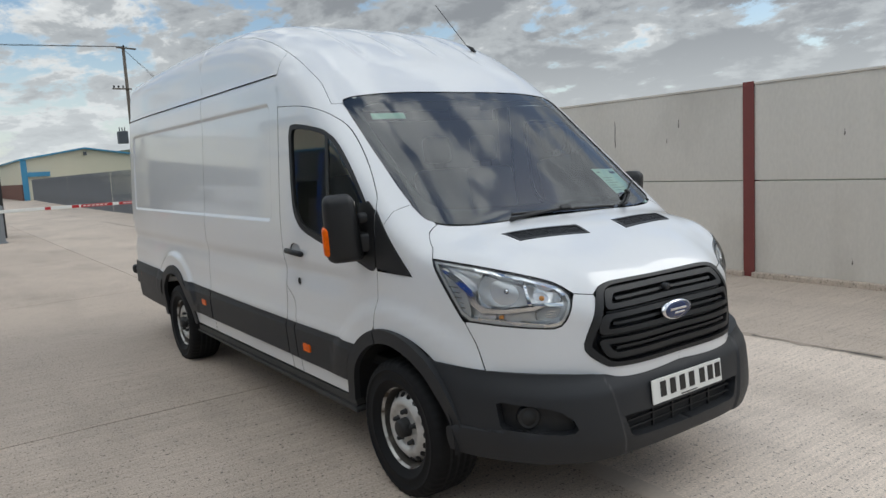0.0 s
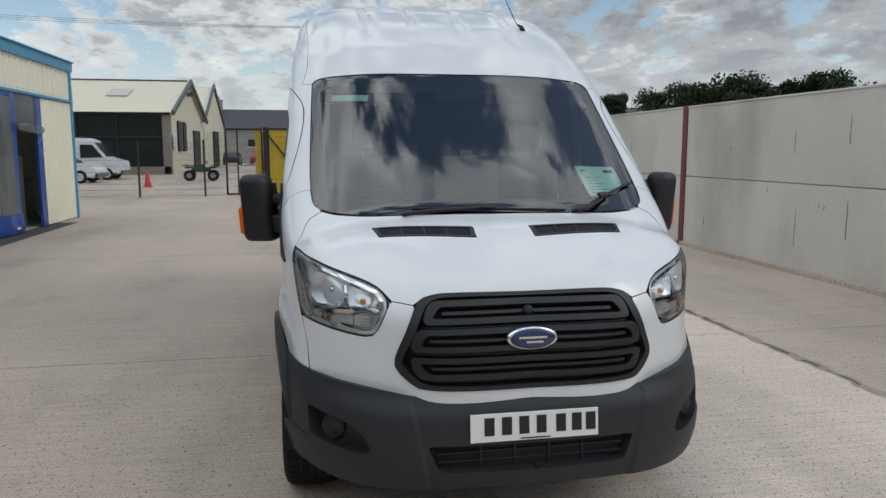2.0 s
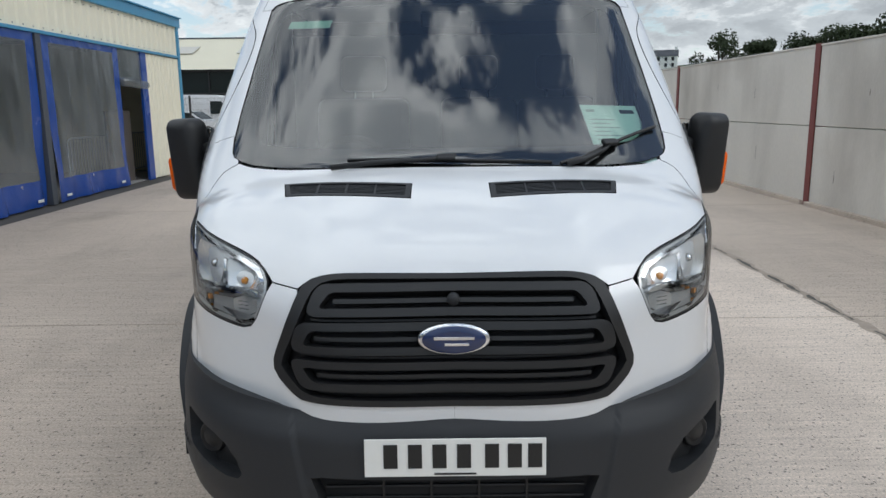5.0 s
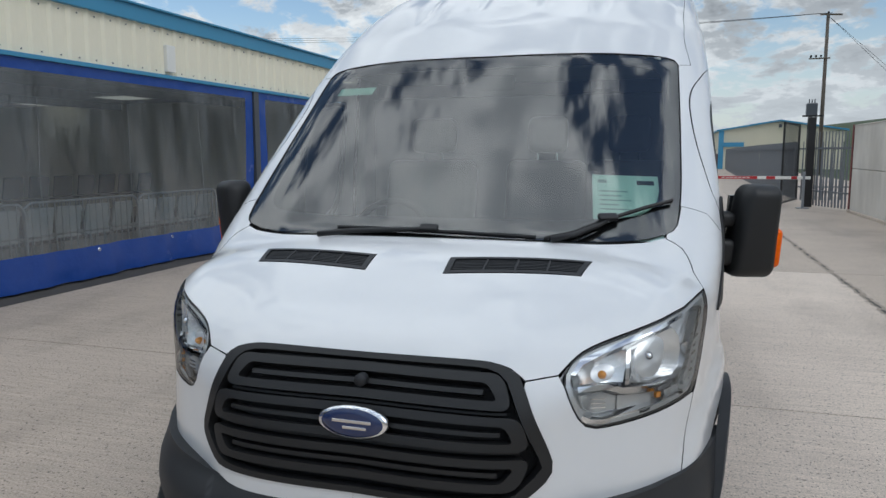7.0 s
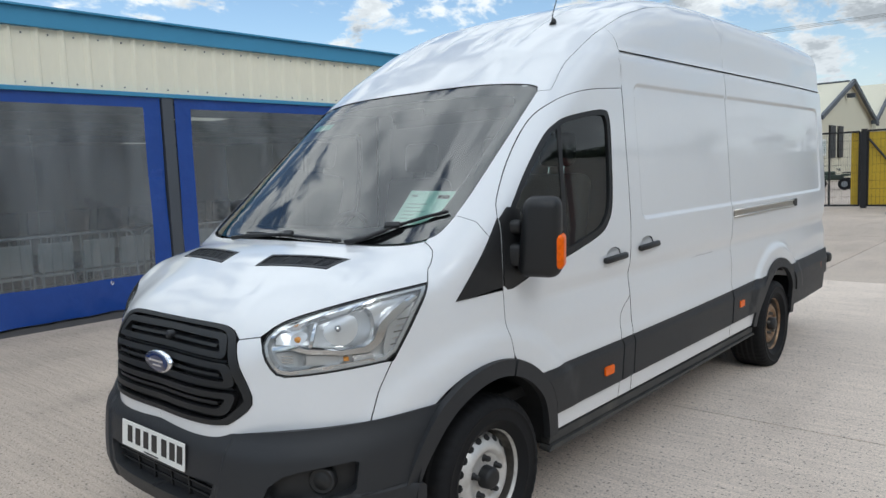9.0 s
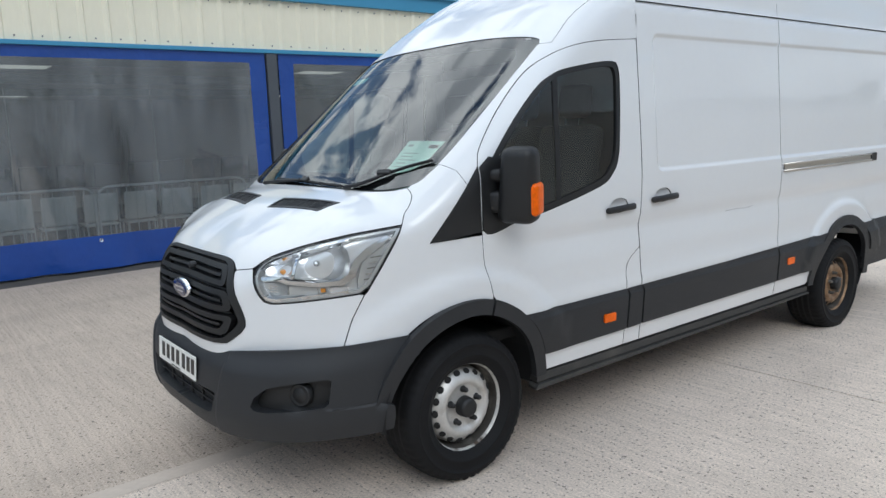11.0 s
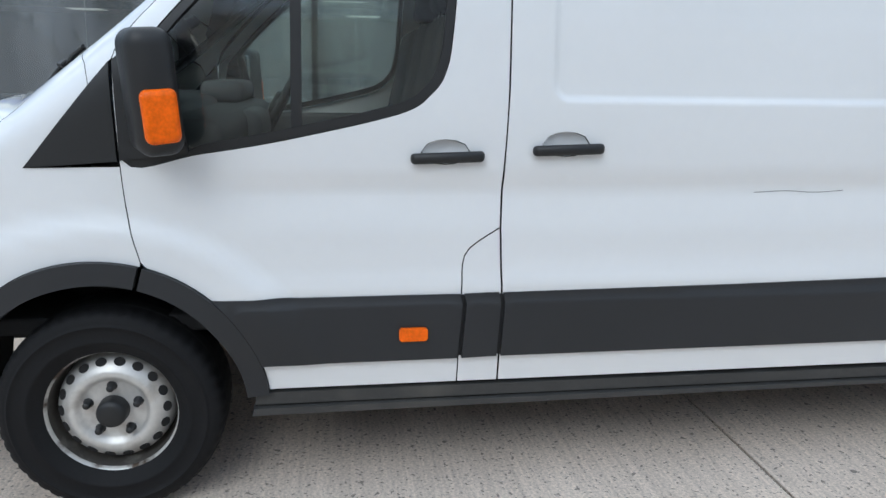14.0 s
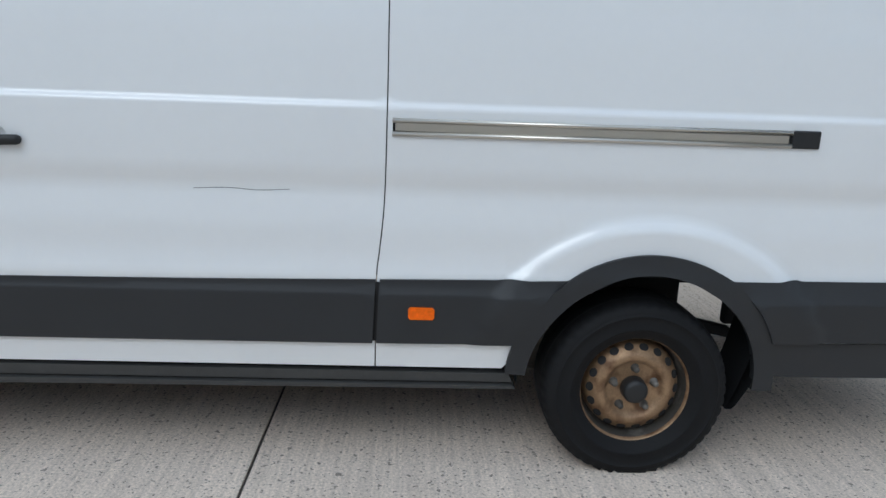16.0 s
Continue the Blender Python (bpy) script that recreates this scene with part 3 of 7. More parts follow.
grille_line = [(0, 1.098), (0.30, 1.102), (0.385, 1.096), (0.425, 1.083), (0.452, 1.055), (0.505, 0.93), (0.532, 0.86), (0.535, 0.83), (0.52, 0.80), (0.465, 0.754), (0.43, 0.743), (0.3, 0.737), (0, 0.735)]
bonnet_side = [(0.80, -0.165), (0.85, -0.178), (0.878, -0.215), (0.888, -0.25)]
arch_f = (0.0, 0.36, 0.505)
arch_r = (3.76, 0.36, 0.505)
door_top = [(0.098, 1.46), (0.135, 1.535), (0.29, 1.70), (0.50, 1.885), (0.64, 1.97), (0.78, 2.02), (0.97, 2.05), (1.27, 2.072)]
door_front = [(0.098, 1.46), (0.097, 1.30), (0.10, 1.15), (0.11, 1.0), (0.14, 0.86)]
cut_b = [(1.27, 2.072), (1.272, 1.4), (1.262, 1.1), (1.258, 0.95)]
cut_c = [(2.80, 2.262), (2.802, 1.42), (2.797, 1.04), (2.782, 0.85), (2.774, 0.76), (2.772, 0.41)]
tri_line = [(-0.178, 1.143), (0.04, 1.392), (0.098, 1.46)]
window_line = [(0.155, 1.462), (0.315, 1.638), (0.50, 1.806), (0.60, 1.868), (0.70, 1.902), (0.95, 1.940), (1.07, 1.945), (1.105, 1.92), (1.112, 1.82), (1.092, 1.55), (1.072, 1.44),
               (1.03, 1.375), (0.93, 1.312), (0.58, 1.230), (0.33, 1.188), (0.112, 1.165)]
shoulder_y = np.linspace(0.66, 5.34, 90)
SHOULDER = 0.105


def shoulder(y0, y1):
    y = np.linspace(y0, y1, max(3, int((y1 - y0) / 0.05)))
    z = curve(TOP, y) - SHOULDER - 0.02 * ramp(y, 0.9, 0.66)
    return meet(body, np.column_stack([np.full(len(y), 2.0), y, z]), (-1, 0, 0), 2.0)


def rev(a):
    return np.asarray(a)[::-1]


T_base, T_edge, T_top = on_top(ws_base), on_top(ws_edge), on_top(ws_top)
L_front_top, L_front_low = on_front(lamp_front_top), on_front(lamp_front_low)
L_rear = on_side(lamp_rear)
L_tip = L_rear[-1:]
L_top = np.vstack([L_tip, meet(body, [[0.86, -2, 1.214]], (0, 1, 0), 4, 800), L_front_top])
G_line = on_front(grille_line)
B_side = on_top(bonnet_side)
i_in = int(np.argmin(np.linalg.norm(G_line - np.array([0.446, -0.88, 1.063]), axis=1)))

# ---- bonnet ----
bonnet_edge = np.vstack([rev(T_base) - [0, 0.012, 0], ])
half = [T_base + [0, -0.014, 0], B_side, L_tip, L_top[1:-2], on_front([(0.54, 1.071), (0.458, 1.060)]), rev(G_line[:i_in])]


def mirrored_outline(pieces):
    """Closes a half outline that starts and ends on the middle line."""
    h = np.vstack(pieces)
    return np.vstack([h, rev(h) * [-1, 1, 1]])


vent_hole = [(0.132, -0.446), (0.578, -0.386), (0.556, -0.492), (0.134, -0.542)]
vent_l = on_top(vent_hole + vent_hole[:1], soft=False)
bonnet = panel("bonnet", [mirrored_outline(half)], (0, -0.3, 1), PAINT, van, holes=[vent_l, vent_l * [-1, 1, 1]], gap=0.0022, rim=0.02, both=False)[0]
panel("bonnet_vent", [vent_l], (0, -0.3, 1), TRIM, bonnet, gap=0.001, rim=0.02, off=0.002, holes=[on_top([(0.152, -0.458), (0.557, -0.404), (0.541, -0.478), (0.153, -0.526), (0.152, -0.458)], soft=False)], label="dark grey plastic air intake grille")
panel("vent_backing", [vent_l], (0, -0.3, 1), DARK, bonnet, off=-0.018)
for k in range(7):
    u = (k + 0.5) / 7
    y0, y1 = -0.459 - 0.064 * u, -0.405 - 0.071 * u
    panel("vent_slat", [on_top([(0.152, y0), (0.552, y1), (0.552, y1 - 0.0042), (0.152, y0 - 0.0042), (0.152, y0)], soft=False)], (0, -0.3, 1), TRIM, bonnet, off=-0.002, rim=0.006, step=0.1)
for u in (0.25, 0.5, 0.75):
    x = 0.153 + 0.395 * u
    y0 = -0.457 + 0.053 * u
    panel("vent_rib", [on_top([(x, y0), (x + 0.005, y0), (x + 0.006, y0 - 0.071), (x, y0 - 0.071), (x, y0)], soft=False)], (0, -0.3, 1), TRIM, bonnet, off=0.0, rim=0.006, step=0.1)

# ---- windscreen ----
ws_loop = mirrored_outline([T_base, T_edge[1:], T_top[1:]])
inner_ws = mirrored_outline([on_top([(0, -0.17), (0.4, -0.16), (0.66, -0.115), (0.745, -0.06), (0.768, 0.02), (0.77, 0.25), (0.762, 0.48), (0.745, 0.565), (0.70, 0.59), (0.4, 0.562), (0, 0.552)])])
windscreen = panel("windscreen", [ws_loop], (0, -0.64, 0.77), GLASS, van, off=-0.004, gap=0.003, both=False, label="laminated windscreen with a black border")[0]
windscreen.visible_shadow = False
panel("windscreen_border", [ws_loop], (0, -0.64, 0.77), FRIT, windscreen, off=-0.007, gap=0.003, holes=[inner_ws], both=False)

# ---- wing ----
arch_wing = on_side(arc(*arch_f, 134, 74))
wing_top = [T_base[-1:], T_edge[:5]]
seam_a = on_top([(0.846, -0.02), (0.90, -0.005), (0.935, 0.01)])
tri_low = on_side([(0.10, 1.165), (-0.178, 1.143)], soft=False)
tri_up = on_side([(-0.178, 1.143), (0.03, 1.383)], soft=False)
wing_front = on_side([(-0.585, 0.722), (-0.53, 0.86), (-0.478, 0.955)], soft=False)
panel("wing", [T_edge[:4], seam_a, rev(tri_up), rev(tri_low)[:1], on_side([(0.10, 1.15), (0.11, 1.0), (0.14, 0.86)]), rev(arch_wing), on_side([(-0.36, 0.722), (-0.45, 0.722), (-0.585, 0.722)], soft=False), wing_front, L_rear, rev(B_side)],
      (0.8, -0.25, 0.5), PAINT, van, gap=0.0012, rim=0.02, step=0.035)

# ---- front panel under the lamps ----
bump_line = [(0, 0.66), (0.35, 0.665), (0.5, 0.675), (0.7, 0.69), (0.82, 0.708), (0.90, 0.722)]
i_low = len(G_line) - 1
F_low = on_front(bump_line)
panel("front_panel", [on_front([(-0.0012, 0.66), (-0.0012, 0.735)], soft=False), rev(G_line[i_in:])[1:], on_front([(0.458, 1.060), (0.54, 1.071)]), L_front_low, on_side([(-0.480, 0.955), (-0.532, 0.86), (-0.587, 0.722)], soft=False), rev(F_low)],
      (0.6, -0.8, 0.05), PAINT, van, gap=0.0012, rim=0.02, step=0.035)

# ---- cab side: pillar and roof corner ----
roof_seam = 1.292
cab_roof_edge = shoulder(0.70, roof_seam)
panel("cab_side", [seam_a[:1], T_edge[4:], cab_roof_edge, on_side([(roof_seam, 2.36), (roof_seam, 2.20), (1.272, 2.072)], soft=False), rev(on_side(door_top)), on_side([(0.03, 1.383)] * 2, soft=False)[:1], rev(seam_a)[:-1]],
      (0.75, -0.25, 0.6), PAINT, van, gap=0.0012, rim=0.02, step=0.035)

# ---- front doors ----
flap = [(1.258, 0.95), (1.165, 0.888), (1.138, 0.84), (1.134, 0.735), (1.127, 0.41)]
W_loop = on_side(window_line + window_line[:1])
door_low = [on_side([(1.115, 0.41), (0.495, 0.41)], soft=False), on_side(arc(*arch_f, 6, 72))]
def scoop(y, z):
    return [(y + 0.076 * math.cos(a), z + 0.012 + 0.038 * math.sin(a)) for a in np.linspace(0, 2 * math.pi, 29)]


def sink(y, z):
    """Presses a round scoop into the panel behind a handle."""
    def relief(p, n):
        u, v = (p[:, 1] - y) / 0.078, (p[:, 2] - z - 0.012) / 0.040
        k = np.clip(1 - u * u - v * v, 0, 1)
        q, m = p.copy(), n.copy()
        d = 0.022 * np.sqrt(k)
        q[:, 0] -= d * np.sign(p[:, 0])
        m[:, 1] -= 0.55 * u
        m[:, 2] -= 0.75 * v
        return q, m / np.linalg.norm(m, axis=1, keepdims=True)
    return relief


front_door = panel("front_door", [on_side(door_top), on_side(cut_b), on_side(flap), *door_low, rev(on_side(door_front))], (1, 0, 0.08), PAINT, van, holes=[W_loop, on_side(scoop(1.075, 1.182))], gap=0.0022, rim=0.02, step=0.032)
panel("filler_flap", [on_side(flap), on_side([(1.268, 0.41), (1.268, 0.735), (1.258, 0.95)], soft=False)], (1, 0, 0), PAINT, van, gap=0.0022, rim=0.02)
glass_line = [(0.20, 1.47), (0.33, 1.615), (0.51, 1.782), (0.60, 1.842), (0.70, 1.876), (0.95, 1.915), (1.05, 1.918), (1.078, 1.90), (1.084, 1.82), (1.066, 1.56), (1.046, 1.455), (1.01, 1.40), (0.92, 1.342), (0.58, 1.262), (0.36, 1.222), (0.26, 1.215)]
Gl_loop = on_side(glass_line + glass_line[:1])
for ob in panel("door_glass", [Gl_loop], (1, 0, 0), DOOR_GLASS, front_door, off=-0.012):
    ob.visible_shadow = False
panel("window_seal", [W_loop], (1, 0, 0), BLACK, front_door, holes=[Gl_loop], off=-0.002, rim=0.02, gap=0.001)
panel("window_bar", [on_side([(0.60, 1.245), (0.612, 1.86), (0.645, 1.868), (0.633, 1.252), (0.60, 1.245)], soft=False)], (1, 0, 0), BLACK, front_door, off=-0.009, rim=0.012)
panel("corner_cover", [tri_low, tri_up, on_side([(0.03, 1.383), (0.092, 1.452), (0.095, 1.165)], soft=False)], (0.85, -0.2, 0.3), BLACK, van, off=0.006, rim=0.02, gap=0.001, label="black plastic triangular corner cover")
panel("mirror_base", [on_side([(0.103, 1.168), (0.103, 1.455), (0.16, 1.50), (0.235, 1.49), (0.27, 1.35), (0.30, 1.19), (0.103, 1.168)], soft=False)], (1, 0, 0), BLACK, front_door, off=0.008, rim=0.02)

# ---- load side ----
recess = [(1.42, 1.36), (5.15, 1.36), (5.15, 2.10), (1.42, 2.10)]


def frame_points(y0, y1):
    """Extra points along the pressed edge of the side recess and its creases."""
    rows = []
    for inset in (-0.018, -0.010, -0.003, 0.004, 0.011, 0.018):
        a, b, c, d = 1.42 + inset, 5.15 - inset, 1.36 + inset, 2.10 - inset
        ys = np.arange(1.50, 5.08, 0.05)
        zs = np.arange(1.44, 2.03, 0.05)
        for z in (c, d):
            rows.append(np.column_stack([ys, np.full(len(ys), z)]))
        for y in (a, b):
            rows.append(np.column_stack([np.full(len(zs), y), zs]))
        r = 0.05 - inset
        for yc, zc, a0 in ((a + r, c + r, 180), (b - r, c + r, 270), (b - r, d - r, 0), (a + r, d - r, 90)):
            rows.append(np.array(arc(yc, zc, r, a0 + 8, a0 + 82, 8)))
    for z in (0.745, 0.765, 0.785, 1.04, 1.07, 1.09, 1.11, 1.13, 1.16, 1.19):
        ys = np.arange(0.3, 5.4, 0.05)
        rows.append(np.column_stack([ys, np.full(len(ys), z)]))
    for r in (0.53, 0.56, 0.58, 0.60, 0.62, 0.64, 0.66):
        rows.append(np.array([(3.77 + r / 0.92 * math.cos(a), 0.36 + r * math.sin(a)) for a in np.linspace(0.5, 2.65, 60)]))
    p = np.vstack(rows)
    p = p[(p[:, 0] > y0 + 0.01) & (p[:, 0] < y1 - 0.01)]
    return [meet(body, np.column_stack([np.full(len(p), 2.0), p]), (-1, 0, 0), 2.0)]


slide_outline = [on_side([(1.272, 2.262), (2.80, 2.262)], soft=False), on_side(cut_c), on_side([(2.772, 0.41), (1.27, 0.41)], soft=False), on_side([(1.27, 0.41), (1.27, 0.735), (1.26, 0.95), (1.264, 1.1), (1.274, 1.4), (1.272, 2.262)], soft=False)]
slide = panel("sliding_door", slide_outline, (1, 0, 0), PAINT, van, holes=[on_side(scoop(1.465, 1.207))], gap=0.0022, rim=0.02, step=0.05, dense=frame_points(1.27, 2.8), both=False)
far_side = panel("load_side", slide_outline, (1, 0, 0), PAINT, van, gap=0.0022, rim=0.02, step=0.05, dense=frame_points(1.27, 2.8))
bpy.data.objects.remove(far_side[0])   # the offside has a plain panel and no sliding door
panel("handle_scoop", [on_side(scoop(1.075, 1.182))], (1, 0, 0), PAINT, front_door, relief=sink(1.075, 1.182), step=0.01)
panel("handle_scoop", [on_side(scoop(1.465, 1.207))], (1, 0, 0), PAINT, slide, relief=sink(1.465, 1.207), step=0.01, both=False)
arch_q = on_side(arc(*arch_r, 172, 8, 40))
panel("rear_side", [on_side([(2.80, 2.262), (5.40, 2.262)], soft=False), on_side([(5.405, 2.26), (5.405, 0.46)], soft=False), on_side([(5.40, 0.46), (4.27, 0.43)], soft=False), rev(arch_q), on_side([(3.24, 0.41), (2.776, 0.41)], soft=False), rev(on_side(cut_c))],
      (1, 0, 0), PAINT, van, gap=0.0022, rim=0.02, step=0.05, dense=frame_points(2.8, 5.4))
for y0, y1 in ((roof_seam, 2.80), (2.80, 5.40)):
    panel("roof_side", [shoulder(y0, min(y1, 5.38)), on_side([(y1, 2.50), (y1, 2.276)], soft=False), on_side([(y1, 2.276), (y0, 2.276)], soft=False), on_side([(y0, 2.276), (y0, 2.36)], soft=False)], (0.85, 0, 0.5), PAINT, van, gap=0.0012, rim=0.03, step=0.05)
    panel("gutter", [on_side([(y0, 2.258), (y1, 2.258), (y1, 2.282), (y0, 2.282), (y0, 2.258)], soft=False)], (1, 0, 0), PAINT, van, off=-0.012, step=0.1)


def roof_ribs(p, n):
    """Long shallow swages pressed into the roof."""
    x, y = np.abs(p[:, 0]), p[:, 1]
    d = np.zeros(len(p))
    t = np.zeros(len(p))
    for xc, start in ((0.16, 0.98), (0.46, 0.92)):
        s = (x - xc) / 0.028
        bowl = np.exp(-s * s)
        k = ramp(y, start, start + 0.16)
        d -= 0.013 * bowl * k
        t -= 0.013 * k * bowl * (-2 * s) / 0.028
    q = p.copy()
    q[:, 2] += d
    m = n.copy()
    m[:, 0] -= t * np.sign(p[:, 0]) * n[:, 2]
    return q, m / np.linalg.norm(m, axis=1, keepdims=True)


roof_edge = shoulder(0.70, 5.38)
rib_rows = [np.column_stack([np.full(50, s * (xc + e)), np.linspace(0.9, 5.3, 50), np.full(50, 2.5)]) for s in (1, -1) for xc in (0.16, 0.46) for e in (-0.07, -0.045, -0.03, -0.018, -0.009, 0, 0.009, 0.018, 0.03, 0.045, 0.07)]
panel("roof", [mirrored_outline([rev(T_top), roof_edge, on_top([(0.70, 5.40), (0, 5.41)], soft=False)])], (0, -0.1, 1), PAINT, van, gap=0.0012, rim=0.012, step=0.05, both=False, relief=roof_ribs, dense=rib_rows)
rear_loop = [(x, z) for x, z in ((0, 2.60), (0.6, 2.56), (0.80, 2.45), (0.85, 2.2), (0.93, 1.4), (0.93, 0.45), (0, 0.45))]
rl = np.array(smooth_line(rear_loop, soft=False))
rear_pts = np.column_stack([rl[:, 0], np.full(len(rl), 5.42), rl[:, 1]])
panel("rear_door", [np.vstack([rear_pts, rev(rear_pts) * [-1, 1, 1]])], (0, 1, 0.02), PAINT, van, both=False, step=0.1)

# ---- dark trim along the sides ----
def chamfer(p, n):
    """The top of a moulding leans in."""
    k = np.maximum(0, p[:, 2] - 0.698)
    q, m = p.copy(), n.copy()
    q[:, 0] -= np.minimum(0.42 * k, 0.013)
    m[:, 2] += 0.42 * ramp(p[:, 2], 0.694, 0.702) * ramp(p[:, 2], 0.735, 0.727)
    return q, m / np.linalg.norm(m, axis=1, keepdims=True)


def trim(name, pts, mat=TRIM, off=0.017, soft=False, label="", f=None, rim=0.02, lean=False):
    dense = None
    if lean:
        ys = np.arange(min(y for y, z in pts), max(y for y, z in pts), 0.05)
        dense = [meet(body, np.column_stack([np.full(len(ys), 2.0), ys, np.full(len(ys), z)]), (-1, 0, 0), 2.0) for z in (0.690, 0.698, 0.706, 0.72)]
    return panel(name, [on_side(pts + pts[:1], f, soft=soft)], (1, 0, 0.05), mat, van, off=off, rim=rim, gap=0.002, label=label, f=f, step=0.05, relief=chamfer if lean else None, dense=dense)


lip = arc(0.0, 0.36, 0.512, 138, 6, 40)
trim("side_moulding", [*arc(*arch_f, 16.5, 48, 8), (1.130, 0.735), (1.139, 0.70), (1.126, 0.505)], label="dark grey plastic rubbing strip", lean=True)
trim("side_moulding", [(1.140, 0.735), (1.262, 0.737), (1.268, 0.70), (1.260, 0.508), (1.136, 0.505), (1.149, 0.70)], lean=True)
trim("side_moulding", [(1.272, 0.736), (2.10, 0.744), (2.774, 0.755), (2.770, 0.70), (2.764, 0.51), (1.270, 0.508), (1.278, 0.70)], label="dark grey plastic rubbing strip", lean=True)
trim("side_moulding", [(2.784, 0.755), (3.20, 0.762), *arc(*arch_r, 126.0, 162, 10), (2.774, 0.512), (2.780, 0.70)], off=0.020, lean=True)
trim("side_moulding", [*arc(*arch_r, 56.0, 22, 9), (5.41, 0.56), (5.41, 0.79)], off=0.026, lean=True)
trim("rear_bumper_side", [*arc(*arch_r, 21, 4, 6), (4.24, 0.40), (5.33, 0.40), (5.41, 0.46), (5.41, 0.552)], off=0.006)
# dark strips added behind the gaps between mouldings, colouring in their shade
for joint in ([(1.126, 0.73), (1.144, 0.73), (1.153, 0.70), (1.140, 0.51), (1.122, 0.51), (1.135, 0.70)], [(1.258, 0.73), (1.276, 0.73), (1.282, 0.70), (1.274, 0.51), (1.256, 0.51), (1.264, 0.70)],
              [(2.768, 0.745), (2.790, 0.745), (2.786, 0.70), (2.780, 0.515), (2.758, 0.515), (2.764, 0.70)]):
    trim("moulding_joint", joint, DARK, off=0.005, rim=0.006)
for yc, a0, a1, rr in ((0.0, 167, 74.6, 0.507), (0.0, 73.4, 4, 0.507), (3.76, 176, -2, 0.512)):
    trim("arch_moulding", [*arc(yc, 0.36, rr, a0, a1, 44), *arc(yc, 0.36, 0.432, a1, a0, 44)], off=0.016, label="dark grey plastic wheel arch moulding", rim=0.035, f=arch_face)
trim("sill", [(0.46, 0.400), (3.27, 0.392), (3.285, 0.352), (0.45, 0.352)], SILL, off=0.0, rim=0.05)
trim("sill_step", [(0.45, 0.347), (3.285, 0.347), (3.30, 0.330), (0.44, 0.317)], SILL, off=0.012, rim=0.06, label="lighter grey plastic sill")
for y, dz in ((0.975, 0.011), (2.936, 0.044)):
    panel("side_marker", [on_side([(y + a, 0.589 + dz + b) for a, b in ((-0.047, 0.015), (-0.04, 0.023), (0.04, 0.023), (0.047, 0.015), (0.047, -0.015), (0.04, -0.023), (-0.04, -0.023), (-0.047, -0.015), (-0.047, 0.015))], soft=False)], (1, 0, 0), AMBER, van, off=0.026, rim=0.014, step=0.03, label="orange side marker lamp")
panel("side_marker", [on_side([(5.05, 0.68), (5.13, 0.68), (5.13, 0.64), (5.05, 0.64), (5.05, 0.68)], soft=False)], (1, 0, 0), AMBER, van, off=0.026, rim=0.014, label="orange side marker lamp")

# ---- bumper ----
bump_top = on_front([(0, 0.706), (0.30, 0.706), (0.41, 0.708), (0.47, 0.713), (0.53, 0.724), (0.6, 0.731), (0.7, 0.738), (0.80, 0.744)], bumper)
bump_side = on_side([(-0.60, 0.748), (-0.50, 0.754), (-0.40, 0.758), (-0.30, 0.760)], bumper)
bump_arch = on_side(arc(0, 0.36, 0.497, 122, 163, 14), bumper)
intake = [(0, 0.528), (0.38, 0.530), (0.420, 0.526), (0.385, 0.436), (0.36, 0.424), (0, 0.418)]
fog = [(0.640, 0.505), (0.655, 0.545), (0.70, 0.585), (0.75, 0.602), (0.865, 0.620), (0.878, 0.612), (0.874, 0.515), (0.862, 0.500), (0.70, 0.482), (0.655, 0.488), (0.640, 0.505)]
plate_flat = 0.0
intake_half = on_front(intake, bumper, soft=False)
bump = panel("front_bumper", [bump_top, bump_side, bump_arch, on_side([(-0.475, 0.495), (-0.43, 0.480), (-0.412, 0.470), (-0.408, 0.42), (-0.412, 0.365), (-0.47, 0.358), (-0.56, 0.354)], bumper, soft=False), on_front([(0.86, 0.352), (0.7, 0.345), (0.35, 0.35), (0, 0.352)], bumper), on_front([(0, 0.352), (0, 0.418)], bumper, soft=False), rev(intake_half), on_front([(0, 0.528), (0, 0.70)], bumper, soft=False)],
             (0.6, -0.8, 0.05), TRIM, van, f=bumper, holes=[on_front(fog, bumper, soft=False)], rim=0.055, step=0.035, label="dark grey moulded plastic front bumper",
             dense=[on_front([(fold_x(0.37) + d, 0.37), (fold_x(0.69) + d, 0.69)], bumper, soft=False) for d in (-0.014, -0.006, 0.0, 0.006, 0.014)]
             + [on_side([(-0.88, z), (-0.42, z)], bumper, soft=False) for z in (0.482, 0.488, 0.493, 0.499, 0.69, 0.72)])
# same plastic as the bumper; black here puts the recess's shade into its colour
panel("fog_recess", [on_front(fog, bumper, soft=False)], (0.6, -0.8, 0), BLACK, bump, f=bumper, off=-0.055)
for s, holder in ((1, bump[0]), (-1, bump[1])):
    at = on_front([(0.80, 0.552)] * 2, bumper, soft=False)
    nn = Vector(slope(bumper, at)[0].tolist())
    c, way = Vector(at[0].tolist()) - nn * 0.03, (nn + Vector((0, -0.8, 0))).normalized()
    c.x, way.x = s * c.x, s * way.x
    part("fog_lamp_cover", moved(lathe([(0.0, 0.004), (0.03, 0.003), (0.038, -0.004), (0.044, 0.004), (0.05, 0.0), (0.052, -0.03)], 24), Matrix.Translation(c) @ Vector((1, 0, 0)).rotation_difference(way).to_matrix().to_4x4()), BLACK, holder, smooth=True)
panel("lower_intake", [mirrored_outline([on_front([(0.0, 0.54), (0.44, 0.54), (0.40, 0.41), (0, 0.405)], bumper, soft=False)])], (0, -1, 0), DARK, van, f=bumper, off=-0.05, both=False)
